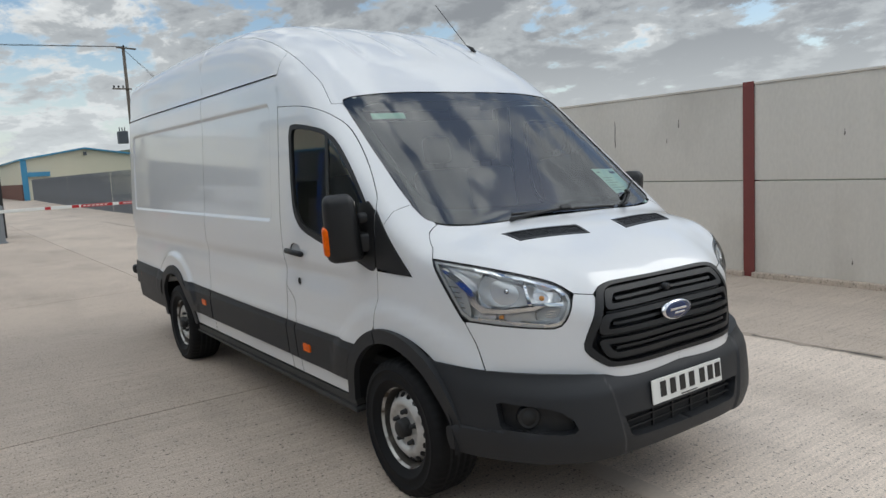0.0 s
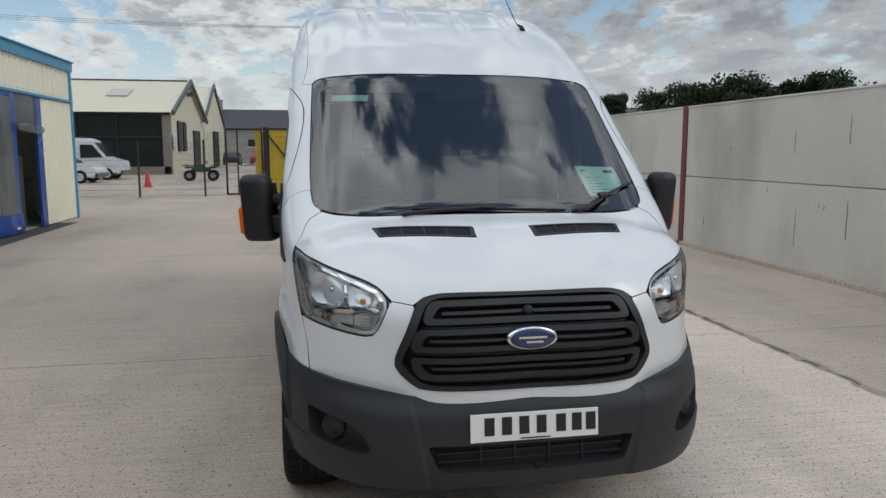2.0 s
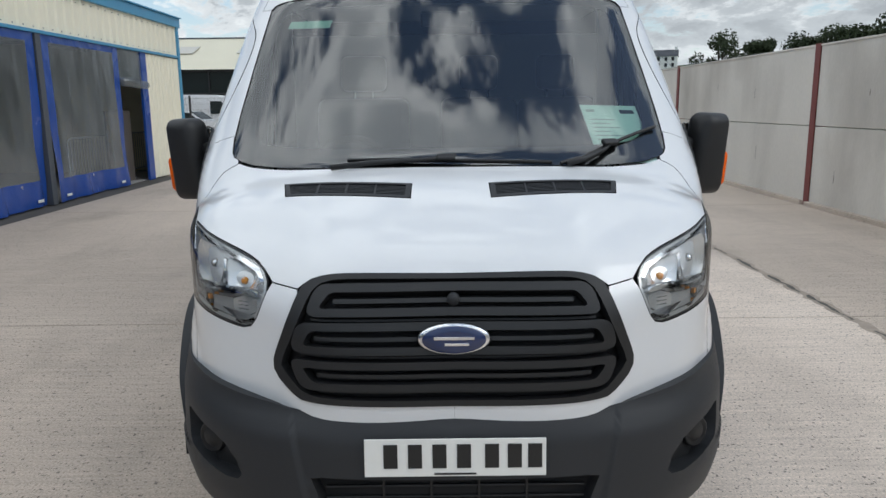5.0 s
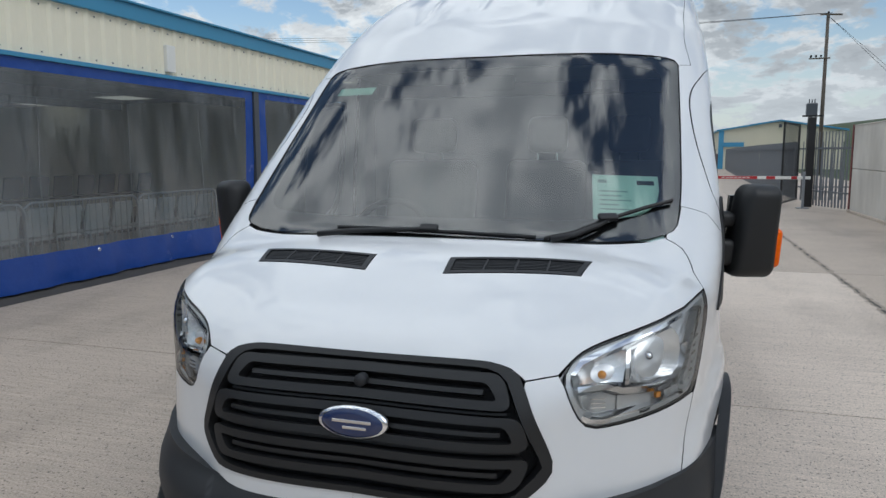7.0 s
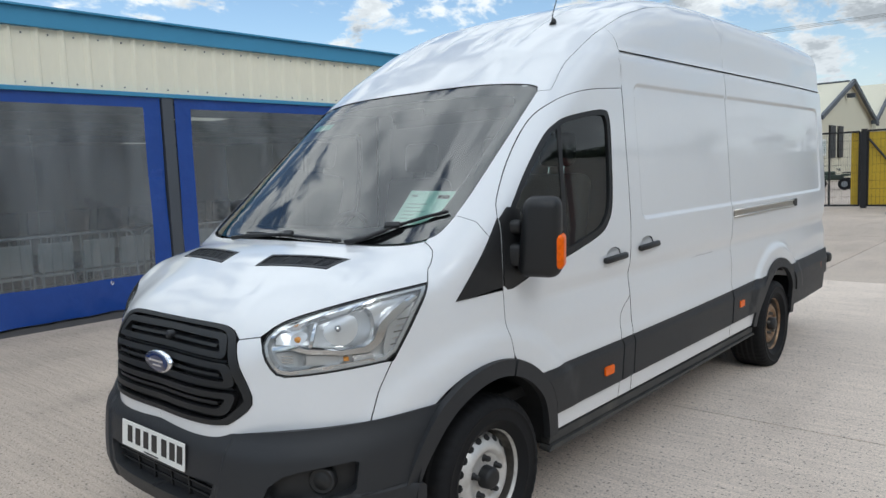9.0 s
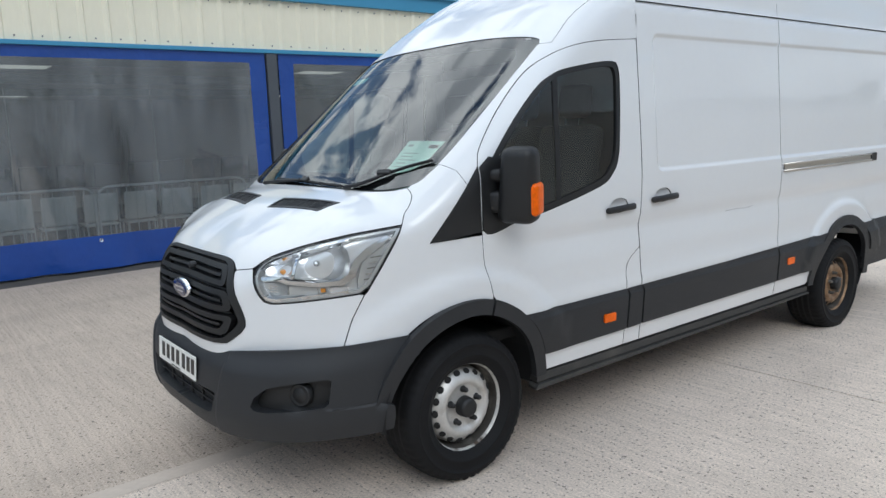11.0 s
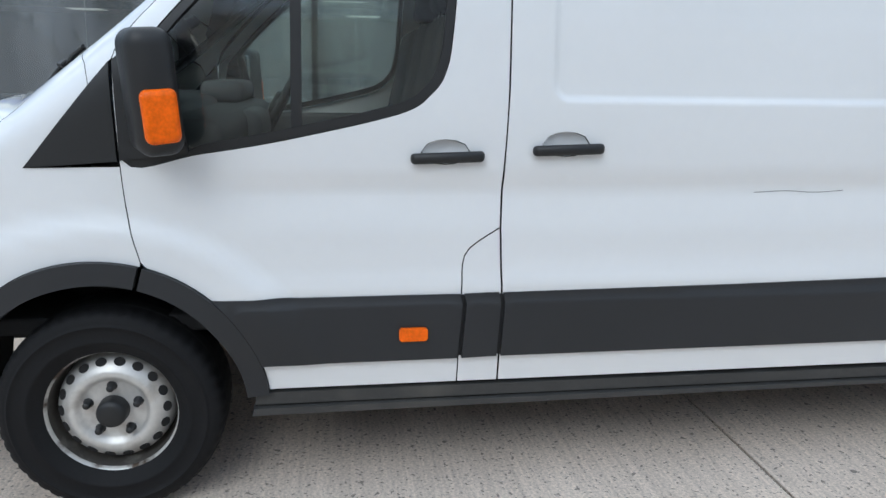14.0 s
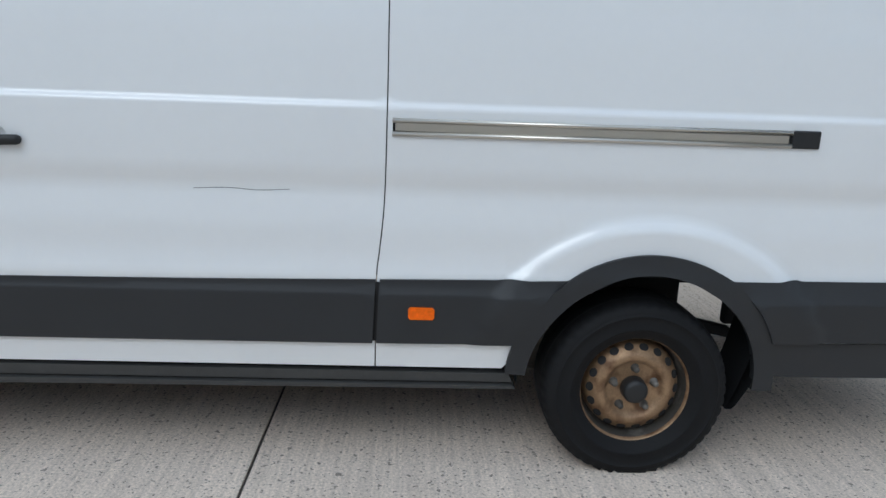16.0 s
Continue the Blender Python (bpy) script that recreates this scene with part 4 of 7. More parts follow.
for zz in (0.455, 0.49):
    part("intake_bar", boxes(((0.76, 0.012, 0.008), (0, -0.962, zz)), r=0.003), BLACK, van)
for xx in (-0.21, -0.07, 0.07, 0.21):
    part("intake_rib", boxes(((0.008, 0.012, 0.10), (xx, -0.963, 0.472)), r=0.002), BLACK, van)
panel("bumper_split", [on_side([(-0.48, 0.502), (-0.56, 0.498), (-0.66, 0.492), (-0.66, 0.487), (-0.56, 0.493), (-0.48, 0.497), (-0.48, 0.502)], bumper, soft=False)], (0.8, -0.6, 0), DARK, van, f=bumper, off=0.001)

# ---- number plate: plain bars stand for its characters ----
plate = part("number_plate", boxes(((0.52, 0.006, 0.111), (0, 0, 0)), r=0.002), PLATE, van, "white number plate with dark bars")
plate.matrix_local = pose(0, -1.004, 0.598, -5, 0, 0)
for x in (-0.185, -0.115, -0.045, 0.025, 0.105, 0.170, 0.228):
    b = part("plate_bar", boxes(((0.040, 0.002, 0.070), (x, -0.0042, 0.005))), INK, plate)
part("plate_border", boxes(((0.12, 0.002, 0.005), (0, -0.0042, -0.047))), INK, plate)

# ---- grille ----
grille_loop = mirrored_outline([G_line])
grille_in = mirrored_outline([on_front([(0, 1.083), (0.30, 1.086), (0.375, 1.079), (0.408, 1.060), (0.428, 1.025), (0.474, 0.92), (0.502, 0.858), (0.503, 0.832), (0.455, 0.785), (0.42, 0.765), (0.3, 0.757), (0, 0.755)])])
grille = panel("grille", [grille_loop], (0, -1, 0.1), BLACK, van, holes=[grille_in], off=0.006, rim=0.03, gap=0.001, both=False, label="black plastic three-slot front grille", step=0.03)[0]
panel("grille_backing", [grille_loop], (0, -1, 0.1), DARK, grille, off=-0.045, both=False)


def bar_loop(z0, z1, w0, w1, t):
    """A long rounded ring of bar: outer and inner outline."""
    def loop(a0, a1, b0, b1, r):
        """Half an outline, both outer corners rounded off."""
        top_in, top, low, low_in = (0, b1), (a1, b1), (a0, b0), (0, b0)
        p = [top_in]
        for a, c, b in ((top_in, top, low), (top, low, low_in)):
            da, db = math.dist(a, c), math.dist(b, c)
            q, s = [c[n] + (a[n] - c[n]) * r / da for n in (0, 1)], [c[n] + (b[n] - c[n]) * r / db for n in (0, 1)]
            p += [tuple((1 - u) ** 2 * q[n] + 2 * u * (1 - u) * c[n] + u * u * s[n] for n in (0, 1)) for u in np.linspace(0, 1, 7)]
        return p + [low_in]
    return loop(w0, w1, z0, z1, 0.036), loop(w0 - 0.040, w1 - 0.040, z0 + t, z1 - t, 0.018)


for z0, z1, w0, w1 in ((0.990, 1.076, 0.434, 0.400), (0.886, 0.974, 0.480, 0.456), (0.780, 0.866, 0.450, 0.484)):
    o, i = bar_loop(z0, z1, w0, w1, 0.022)
    panel("grille_bar", [mirrored_outline([on_front(o, soft=False)])], (0, -1, 0.1), BLACK, grille, holes=[mirrored_outline([on_front(i, soft=False)])], off=0.004, rim=0.035, both=False, step=0.03)
    zm = (z0 + z1) / 2
    w = min(w0, w1) - 0.05
    panel("grille_slat", [mirrored_outline([on_front([(0, zm + 0.006), (w, zm + 0.006), (w, zm - 0.006), (0, zm - 0.006)], soft=False)])], (0, -1, 0.1), BLACK, grille, off=-0.006, rim=0.02, both=False, step=0.05)
for zm, w in ((1.086, 0.33), (0.983, 0.42), (0.877, 0.46), (0.772, 0.40)):
    panel("grille_slat", [mirrored_outline([on_front([(0, zm + 0.003), (w, zm + 0.003), (w, zm - 0.003), (0, zm - 0.003)], soft=False)])], (0, -1, 0.1), BLACK, grille, off=-0.018, rim=0.012, both=False, step=0.05)
badge = part("badge", moved(lathe([(0.0, 0.0), (0.8, 0.0), (0.94, -0.06), (1.0, -0.25), (1.0, -0.6)], 48), Matrix.Translation((0, -0.957, 0.933)) @ Euler((0, 0, radians(-90))).to_matrix().to_4x4() @ Matrix.Diagonal((0.03, 0.105, 0.047, 1))), CHROME, grille, "chrome-rimmed blue oval badge", smooth=True)
part("badge_face", moved(lathe([(0.0, 0.06), (0.5, 0.05), (0.86, 0.02), (0.9, -0.2)], 48), Matrix.Translation((0, -0.957, 0.933)) @ Euler((0, 0, radians(-90))).to_matrix().to_4x4() @ Matrix.Diagonal((0.03, 0.105, 0.047, 1))), EMBLEM_BLUE, badge, smooth=True)
part("badge_mark", boxes(((0.115, 0.002, 0.009), (0, -0.9595, 0.938)), ((0.07, 0.002, 0.008), (0.008, -0.9595, 0.920)), r=0.001), CHROME, badge)
part("bonnet_lock", moved(lathe([(0, 0), (0.016, 0), (0.018, -0.006), (0.018, -0.03)], 20), Matrix.Translation((0.0, -0.902, 1.034)) @ Euler((0, 0, radians(-90))).to_matrix().to_4x4()), TRIM, grille, smooth=True)

# ---- headlamps ----
BULB = material("amber_bulb", (0.80, 0.33, 0.06), 0.2, 0.0, vary=0.05)
lamp_loop = [L_tip, L_top[1:], L_front_low[1:], L_rear[1:-1]]
lamp_way = (0.62, -0.72, 0.3)
lamps = panel("headlamp", lamp_loop, lamp_way, LENS, van, off=0.0, gap=0.003, step=0.03, label="clear-lens headlamp with chrome reflectors")
for ob in lamps:
    ob.visible_shadow = False
panel("lamp_housing", lamp_loop, lamp_way, REFLECTOR, lamps, off=-0.046, gap=-0.004, step=0.025)
panel("lamp_bezel", lamp_loop, lamp_way, BEZEL, lamps, off=-0.010, gap=0.004, ring=0.012, rim=0.05, step=0.03, label="silver lamp bezel")
panel("lamp_seal", lamp_loop, lamp_way, BLACK, lamps, off=-0.004, gap=0.0005, ring=0.004, rim=0.02, step=0.03)


def lamp_piece(name, pts, mat, off, rim=0.008, label="", relief=None, step=0.03):
    """A piece inside the lamp, given by (x, z) on the front, or (y, z) on the side where y < 0, and pushed behind the lens."""
    rows = [meet(body, [[x, -2.0, z]], (0, 1, 0), 4.0, 800) if x > 0 else meet(body, [[2.0, x, z]], (-1, 0, 0), 2.0, 800) for x, z in pts + pts[:1]]
    return panel(name, [np.vstack(rows)], lamp_way, mat, lamps, off=off, rim=rim, step=step, label=label, relief=relief)


def bowl_at(x, z, size, depth):
    """Sinks a piece into a shallow bowl round the point (x, z) of the front."""
    c = on_front([(x, z)] * 2, soft=False)[0]

    def relief(p, n):
        d = p - c
        d = d - (d * n).sum(1, keepdims=True) * n
        k = np.clip(1 - (d * d).sum(1) / size ** 2, 0, 1)
        m = n - d * (2 * depth / size ** 2)
        return p - n * (depth * k)[:, None], m / np.linalg.norm(m, axis=1, keepdims=True)
    return relief


lamp_piece("turn_reflector", [(0.600, 1.050), (0.590, 1.078), (0.598, 1.104), (0.635, 1.119), (0.706, 1.134), (0.718, 1.122), (0.722, 1.077), (0.718, 1.040), (0.69, 1.042), (0.65, 1.050)], FLUTED, -0.020, 0.02, relief=bowl_at(0.665, 1.082, 0.075, 0.035), step=0.008)
lamp_piece("main_reflector", [(0.730, 1.036), (0.724, 1.123), (0.757, 1.152), (0.806, 1.170), (0.842, 1.172), (0.863, 1.140), (0.868, 1.094), (0.862, 1.052), (0.848, 1.030), (0.815, 1.025), (0.77, 1.026)], FLUTED, -0.020, 0.03, relief=bowl_at(0.805, 1.10, 0.105, 0.05), step=0.008)
lamp_piece("reflector_wall", [(0.718, 1.034), (0.714, 1.128), (0.724, 1.130), (0.729, 1.034)], CHROME, -0.016, 0.03)
lamp_piece("lamp_strip", [(0.593, 1.044), (0.667, 1.045), (0.71, 1.029), (0.804, 1.017), (0.853, 1.022), (0.871, 1.046), (-0.513, 1.104), (-0.462, 1.148), (-0.367, 1.200), (-0.345, 1.186), (-0.435, 1.126), (-0.485, 1.090), (-0.511, 1.033), (0.862, 1.000), (0.803, 0.999), (0.71, 1.011), (0.666, 1.029), (0.597, 1.028)], CHROME, -0.012, 0.03)
lamp_piece("lamp_edge", [(0.572, 1.075), (0.592, 1.110), (0.65, 1.134), (0.72, 1.160), (0.80, 1.184), (0.86, 1.204), (0.86, 1.192), (0.80, 1.172), (0.72, 1.147), (0.65, 1.121), (0.602, 1.098), (0.584, 1.072)], CHROME, -0.008, 0.03)
lamp_piece("lamp_edge", [(0.600, 0.952), (0.625, 0.938), (0.66, 0.935), (0.77, 0.950), (0.870, 0.966), (0.868, 0.978), (0.77, 0.963), (0.66, 0.947), (0.630, 0.951), (0.61, 0.962)], CHROME, -0.008, 0.03)
lamp_piece("lower_reflector", [(0.606, 1.016), (0.663, 1.018), (0.700, 1.002), (0.699, 0.966), (0.650, 0.955), (0.622, 0.972)], BEZEL, -0.024, 0.01, relief=bowl_at(0.655, 0.985, 0.06, 0.02), step=0.01)
for k in range(3):
    lamp_piece("lower_fin", [(0.632, 1.006 - 0.012 * k), (0.668, 1.004 - 0.012 * k), (0.668, 1.001 - 0.012 * k), (0.632, 1.003 - 0.012 * k)], CHROME, -0.014, 0.004)
lamp_piece("lower_panel", [(0.706, 1.002), (0.798, 0.992), (0.798, 0.962), (0.706, 0.962)], BEZEL, -0.030, 0.01)
lamp_piece("lower_lens", [(0.808, 0.990), (0.820, 0.989), (0.820, 0.974), (0.808, 0.974)], BULB, -0.022, 0.01)
lamp_piece("lower_reflector", [(0.828, 0.992), (0.868, 0.992), (0.872, 0.968), (0.832, 0.966)], FLUTED, -0.022, 0.01, step=0.008)
lamp_piece("side_reflector", [(-0.500, 1.012), (-0.478, 1.090), (-0.435, 1.122), (-0.350, 1.170), (-0.440, 0.975), (-0.500, 0.972)], BEZEL, -0.024, 0.01)
for k in range(6):
    z = 0.992 + 0.023 * k
    lamp_piece("side_fin", [(-0.482 + 0.008 * k, z), (-0.445 + 0.013 * k, z + 0.003), (-0.445 + 0.013 * k, z + 0.007), (-0.482 + 0.008 * k, z + 0.004)], SMOKE if k % 2 else CHROME, -0.014, 0.004)
for s, holder in ((1, lamps[0]), (-1, lamps[1])):
    for x, z, r, mat in ((0.80, 1.098, 0.014, CHROME), (0.662, 1.080, 0.012, BULB)):
        at = on_front([(x, z)] * 2, soft=False)
        nn = Vector(slope(body, at)[0].tolist())
        c = Vector(at[0].tolist()) - nn * 0.055
        c.x, nn.x = s * c.x, s * nn.x
        turn = Vector((1, 0, 0)).rotation_difference((nn + Vector((0, -0.5, 0))).normalized()).to_matrix().to_4x4()
        part("bulb", moved(lathe([(0.0, 0.024), (0.6 * r, 0.022), (r, 0.012), (r, -0.01), (1.3 * r, -0.012), (1.3 * r, -0.03)], 14), Matrix.Translation(c) @ turn), mat, holder, smooth=True)

# ---- wheels ----
GRIME = material("wheel_grime", (0.075, 0.068, 0.06), 0.7, 0.3, vary=0.4, scale=14, fine=60, stain=(0.30, 0.28, 0.25), stain_at=(0.55, 0.8))
EDGE = material("worn_rim", (0.58, 0.57, 0.54), 0.45, 0.5, vary=0.2, scale=16, fine=70, stain=(0.07, 0.05, 0.035), stain_at=(0.5, 0.62))
def build_wheel(at, side, metal, seed, label, sink=0.0):
    """A steel wheel with a ring of holes, five nuts and a black cap; outside towards +x."""
    w = part("wheel", lathe([(0.046, 0.002), (0.098, 0.002), (0.106, 0.008), (0.116, 0.018), (0.126, 0.021), (0.140, 0.017), (0.155, 0.004), (0.170, -0.008), (0.180, -0.022), (0.185, -0.05), (0.187, -0.085)], 72), metal, van, label, smooth=True)
    part("rim_well", lathe([(0.186, -0.085), (0.197, -0.085), (0.199, -0.03), (0.202, 0.012)], 72), GRIME, w, "grimy rim well", smooth=True)
    part("rim_edge", lathe([(0.202, 0.012), (0.206, 0.024), (0.214, 0.030), (0.219, 0.028), (0.221, 0.020), (0.212, 0.006), (0.204, -0.10), (0.204, -0.19)], 72), EDGE if metal is STEEL else metal, w, "worn rim edge", smooth=True)
    # no openings are cut: near-black discs put the holes' shade into colour
    for k in range(18):
        a = 2 * math.pi * k / 18
        h = lathe([(0.0, 0.0), (0.0160, 0.0), (0.0160, -0.006)], 14)
        part("wheel_hole", moved(h, Matrix.Rotation(a, 4, "X") @ Matrix.Translation((-0.0025, 0.1665, 0)) @ Matrix.Rotation(radians(38), 4, "Z") @ Matrix.Diagonal((1, 0.95, 1.12, 1))), DARK, w)
    for k in range(5):
        a = 2 * math.pi * (k + 0.25) / 5
        part("wheel_nut", moved(lathe([(0.0, 0.032), (0.009, 0.031), (0.012, 0.026), (0.0125, 0.004), (0.017, 0.0)], 12), Matrix.Rotation(a, 4, "X") @ Matrix.Translation((0.002, 0.082, 0))), BLACK if metal is STEEL else GRIME, w, smooth=True)
    part("hub_cap", lathe([(0.0, 0.055), (0.03, 0.055), (0.042, 0.05), (0.047, 0.04), (0.05, 0.0)], 28), BLACK, w, smooth=True)
    tyre = lathe([(0.208, 0.028), (0.222, 0.040), (0.245, 0.052), (0.248, 0.056), (0.256, 0.057), (0.259, 0.055), (0.285, 0.060), (0.300, 0.0595), (0.302, 0.063), (0.306, 0.063), (0.308, 0.059), (0.315, 0.058), (0.335, 0.050), (0.346, 0.036), (0.352, 0.010), (0.354, -0.04), (0.354, -0.085), (0.353, -0.13), (0.350, -0.175), (0.338, -0.20), (0.30, -0.222), (0.24, -0.21), (0.208, -0.19)], 192)
    rng = random.Random(seed)
    for v in tyre.verts:   # tread blocks and a slight bulge at the ground
        r = math.hypot(v.co.y, v.co.z)
        a = math.atan2(v.co.z, v.co.y)
        n = int(round(a / (2 * math.pi) * 192)) % 192
        if r > 0.330 and (n + (1 if v.co.x > -0.05 else 3)) % 4 == 0:
            v.co.y *= 1 - 0.0055 / r
            v.co.z *= 1 - 0.0055 / r
        if v.co.z < sink - 0.342:
            v.co.z = sink - 0.346 + (v.co.z + 0.346 - sink) * 0.1
            v.co.x += 0.006 * (1 if v.co.x > -0.085 else -1)
    t = part("tyre", tyre, RUBBER, w, smooth=True)
    for rr in (0.0, -0.045, -0.085, -0.125):
        part("tread_groove", lathe([(0.3548, -0.012 + rr), (0.3552, -0.020 + rr), (0.3548, -0.028 + rr)], 64), DARK, w)
    w.matrix_local = Matrix.Translation(at) @ Matrix.Rotation(0 if side > 0 else math.pi, 4, "Z")
    return w


build_wheel((0.938, 0.0, 0.347), 1, STEEL, 1, "silver steel wheel with a worn rim")
build_wheel((0.948, 3.752, 0.331), 1, RUSTY, 2, "rusty brown steel wheel", 0.016)
build_wheel((-0.938, 0.0, 0.347), -1, STEEL, 3, "silver steel wheel with a worn rim")
build_wheel((-0.948, 3.752, 0.331), -1, STEEL, 4, "silver steel wheel with a worn rim", 0.016)

# ---- mirrors ----
for s in (1, -1):
    shell = boxes(((0.195, 0.115, 0.345), (0, 0, 0)), r=0.046, seg=5)
    for v in shell.verts:   # narrower at the top and rounded forwards
        k = (v.co.z + 0.1725) / 0.345
        v.co.x = v.co.x * (1.0 - 0.20 * k) + 0.016 * k
        v.co.y = v.co.y * (1.0 - 0.12 * abs(k - 0.4)) - 0.025 * (1 - (v.co.x / 0.10) ** 2) * (1 if v.co.y < 0 else 0)
    mirror = part("wing_mirror", shell, BLACK, van, "large black plastic wing mirror with an orange indicator", smooth=True)
    mirror.matrix_local = Matrix.Translation((s * 1.098, 0.236, 1.372)) @ Matrix.Diagonal((s, 1, 1, 1)) @ pose(0, 0, 0, 4, 2, 24)
    part("mirror_glass", boxes(((0.14, 0.012, 0.25), (-0.005, 0.046, 0.0)), r=0.001), CHROME, mirror)
    part("mirror_arm", boxes(((0.10, 0.075, 0.10), (-0.12, -0.01, -0.08)), ((0.10, 0.06, 0.06), (-0.12, 0.0, 0.04)), r=0.02), BLACK, mirror, smooth=True)
    ind = boxes(((0.068, 0.096, 0.150), (0.076, -0.006, -0.060)), r=0.022, seg=4)
    part("mirror_indicator", ind, AMBER, mirror, "orange indicator lens", smooth=True)

# ---- handles, rail, aerial, wipers ----
for y, side in ((1.08, 1), (1.47, 1), (1.08, -1)):
    z = 1.178 if y < 1.2 else 1.203
    x0 = float(half_width(np.array([y]), np.array([z]))[0])
    holder = front_door[0 if side > 0 else 1] if y < 1.2 else slide[0]
    grip = boxes(((0.03, 0.235, 0.034), (0, 0, 0)), r=0.013, seg=3)
    for v in grip.verts:
        v.co.x -= 0.02 * (abs(v.co.y) / 0.118) ** 3
    h = part("door_handle", moved(grip, Matrix.Translation((side * (x0 + 0.03), y, z)) @ Matrix.Diagonal((side, 1, 1, 1)) @ pose(0, 0, 0, 2)), BLACK, holder, "black plastic pull handle", smooth=True)
part("door_lock", moved(lathe([(0, 0.004), (0.014, 0.004), (0.016, 0)], 16), Matrix.Translation((-0.99, 1.06, 1.0)) @ Matrix.Diagonal((-1, 1, 1.4, 1))), BLACK, front_door[1], "black lock cover")
x_r = 0.996
rail = part("door_rail", boxes(((0.012, 1.47, 0.050), (x_r - 0.004, 3.555, 1.289)), r=0.004), DARK, van, "bright metal sliding door rail")
for z in (1.311, 1.266):
    part("rail_lip", tube([(x_r + 0.006, 2.82, z), (x_r + 0.006, 4.2, z + 0.001)], 0.0085), RAILMETAL, rail, smooth=True)
part("rail_strip", boxes(((0.006, 1.36, 0.028), (x_r + 0.003, 3.51, 1.289)), r=0.002), RAILMETAL, rail)
part("rail_end", boxes(((0.016, 0.10, 0.062), (x_r + 0.003, 4.25, 1.29)), r=0.005), BLACK, rail)
ae = on_top([(0.572, 1.205)] * 2, soft=False)[0]
aerial = part("aerial", tube([tuple(ae + [0, 0, -0.005]), tuple(ae + [0.0, 0.01, 0.02]), tuple(ae + [-0.03, 0.04, 0.05]), tuple(ae + [-0.10, 0.30, 0.38])], lambda u: 0.022 - 0.012 * min(1, u * 2) if u < 0.6 else 0.003), BLACK, van, "thin black roof aerial", smooth=True)


def on_glass(x, y, lift):
    p = on_top([(x, y)] * 2, soft=False)
    n = slope(body, p)
    return Vector((p[0] + n[0] * lift).tolist())


for pts, arm, at in (([(-0.375, -0.228), (-0.2, -0.236), (0.1, -0.249), (0.375, -0.252)], [(-0.43, -0.285), (-0.30, -0.262), (-0.10, -0.248), (-0.03, -0.241)], (-0.01, -0.241)),
                     ([(0.405, -0.257), (0.50, -0.212), (0.60, -0.150), (0.72, -0.080), (0.812, -0.020)], [(0.43, -0.268), (0.50, -0.232), (0.58, -0.178), (0.61, -0.148)], (0.605, -0.147))):
    wiper = part("wiper", tube([on_glass(x, y, 0.011) for x, y in pts], 0.006, 6), BLACK, van, "black windscreen wiper")
    part("wiper_arm", tube([on_glass(x, y, 0.016) for x, y in arm], lambda u: 0.011 - 0.004 * u, 8), BLACK, wiper, smooth=True)
    part("wiper_joint", moved(boxes(((0.07, 0.028, 0.018), (0, 0, 0)), r=0.005), Matrix.Translation(on_glass(*at, 0.020)) @ pose(0, 0, 0, 40, 0, math.degrees(math.atan2(pts[-1][1] - pts[0][1], pts[-1][0] - pts[0][0])))), BLACK, wiper)
    part("wiper_rubber", tube([on_glass(x, y, 0.003) for x, y in pts], 0.003, 6), RUBBER, wiper)


def liner(s, yc, a0=-2):
    """The dark inside of a wheel arch, from angle a0 round to the front."""
    ring = arc(yc, 0.36, 0.46, a0, 182, 30)
    return strip([[(s * x, y, z) for y, z in ring] for x in (0.55, 0.975)])


# ---- inside the cab ----
part("bulkhead", boxes(((1.72, 0.03, 1.55), (0, 1.31, 1.2)), r=0.01), material("grey_panel", (0.30, 0.31, 0.31), 0.7), van)
# added dark solids fill load space and engine bay, blocking light through panel gaps
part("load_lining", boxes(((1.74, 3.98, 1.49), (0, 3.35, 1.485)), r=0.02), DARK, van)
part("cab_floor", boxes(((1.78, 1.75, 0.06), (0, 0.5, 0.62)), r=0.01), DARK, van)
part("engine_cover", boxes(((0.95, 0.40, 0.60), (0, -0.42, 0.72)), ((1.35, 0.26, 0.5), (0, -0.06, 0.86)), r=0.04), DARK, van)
part("head_lining", boxes(((1.5, 0.62, 0.03), (0, 0.98, 2.06)), r=0.01), material("head_cloth", (0.5, 0.5, 0.48), 0.9), van)
for s in (1, -1):
    part("door_card", boxes(((0.05, 1.14, 0.34), (s * 0.925, 0.68, 1.03)), r=0.02), CABIN, van)
    part("wheel_liner", liner(s, 0.0), DARK, van)
    part("wheel_liner", liner(s, 3.76, 54), DARK, van)
    part("wheel_well", boxes(((0.02, 0.77, 0.40), (s * 0.545, 3.655, 0.64)), r=0.004), DARK, van)
    part("wheel_well", boxes(((0.02, 0.92, 0.36), (s * 0.545, 0.0, 0.66)), r=0.004), DARK, van)
    part("mud_flap", strip([[(s * x, y, z) for x in (0.77, 0.97, 0.985)] for y, z in ((4.20, 0.66), (4.19, 0.56), (4.17, 0.46), (4.14, 0.36), (4.11, 0.28), (4.105, 0.265))] + [[(s * x, y + 0.022, z) for x in (0.77, 0.97, 0.985)] for y, z in ((4.105, 0.265), (4.12, 0.28), (4.165, 0.36), (4.185, 0.46), (4.20, 0.56), (4.21, 0.66))]), RUBBER, van)
    part("spring_hanger", boxes(((0.05, 0.16, 0.045), (s * 0.72, 4.12, 0.50), (-12, 0, 0)), ((0.05, 0.05, 0.2), (s * 0.72, 4.19, 0.62)), r=0.01), DARK, van)
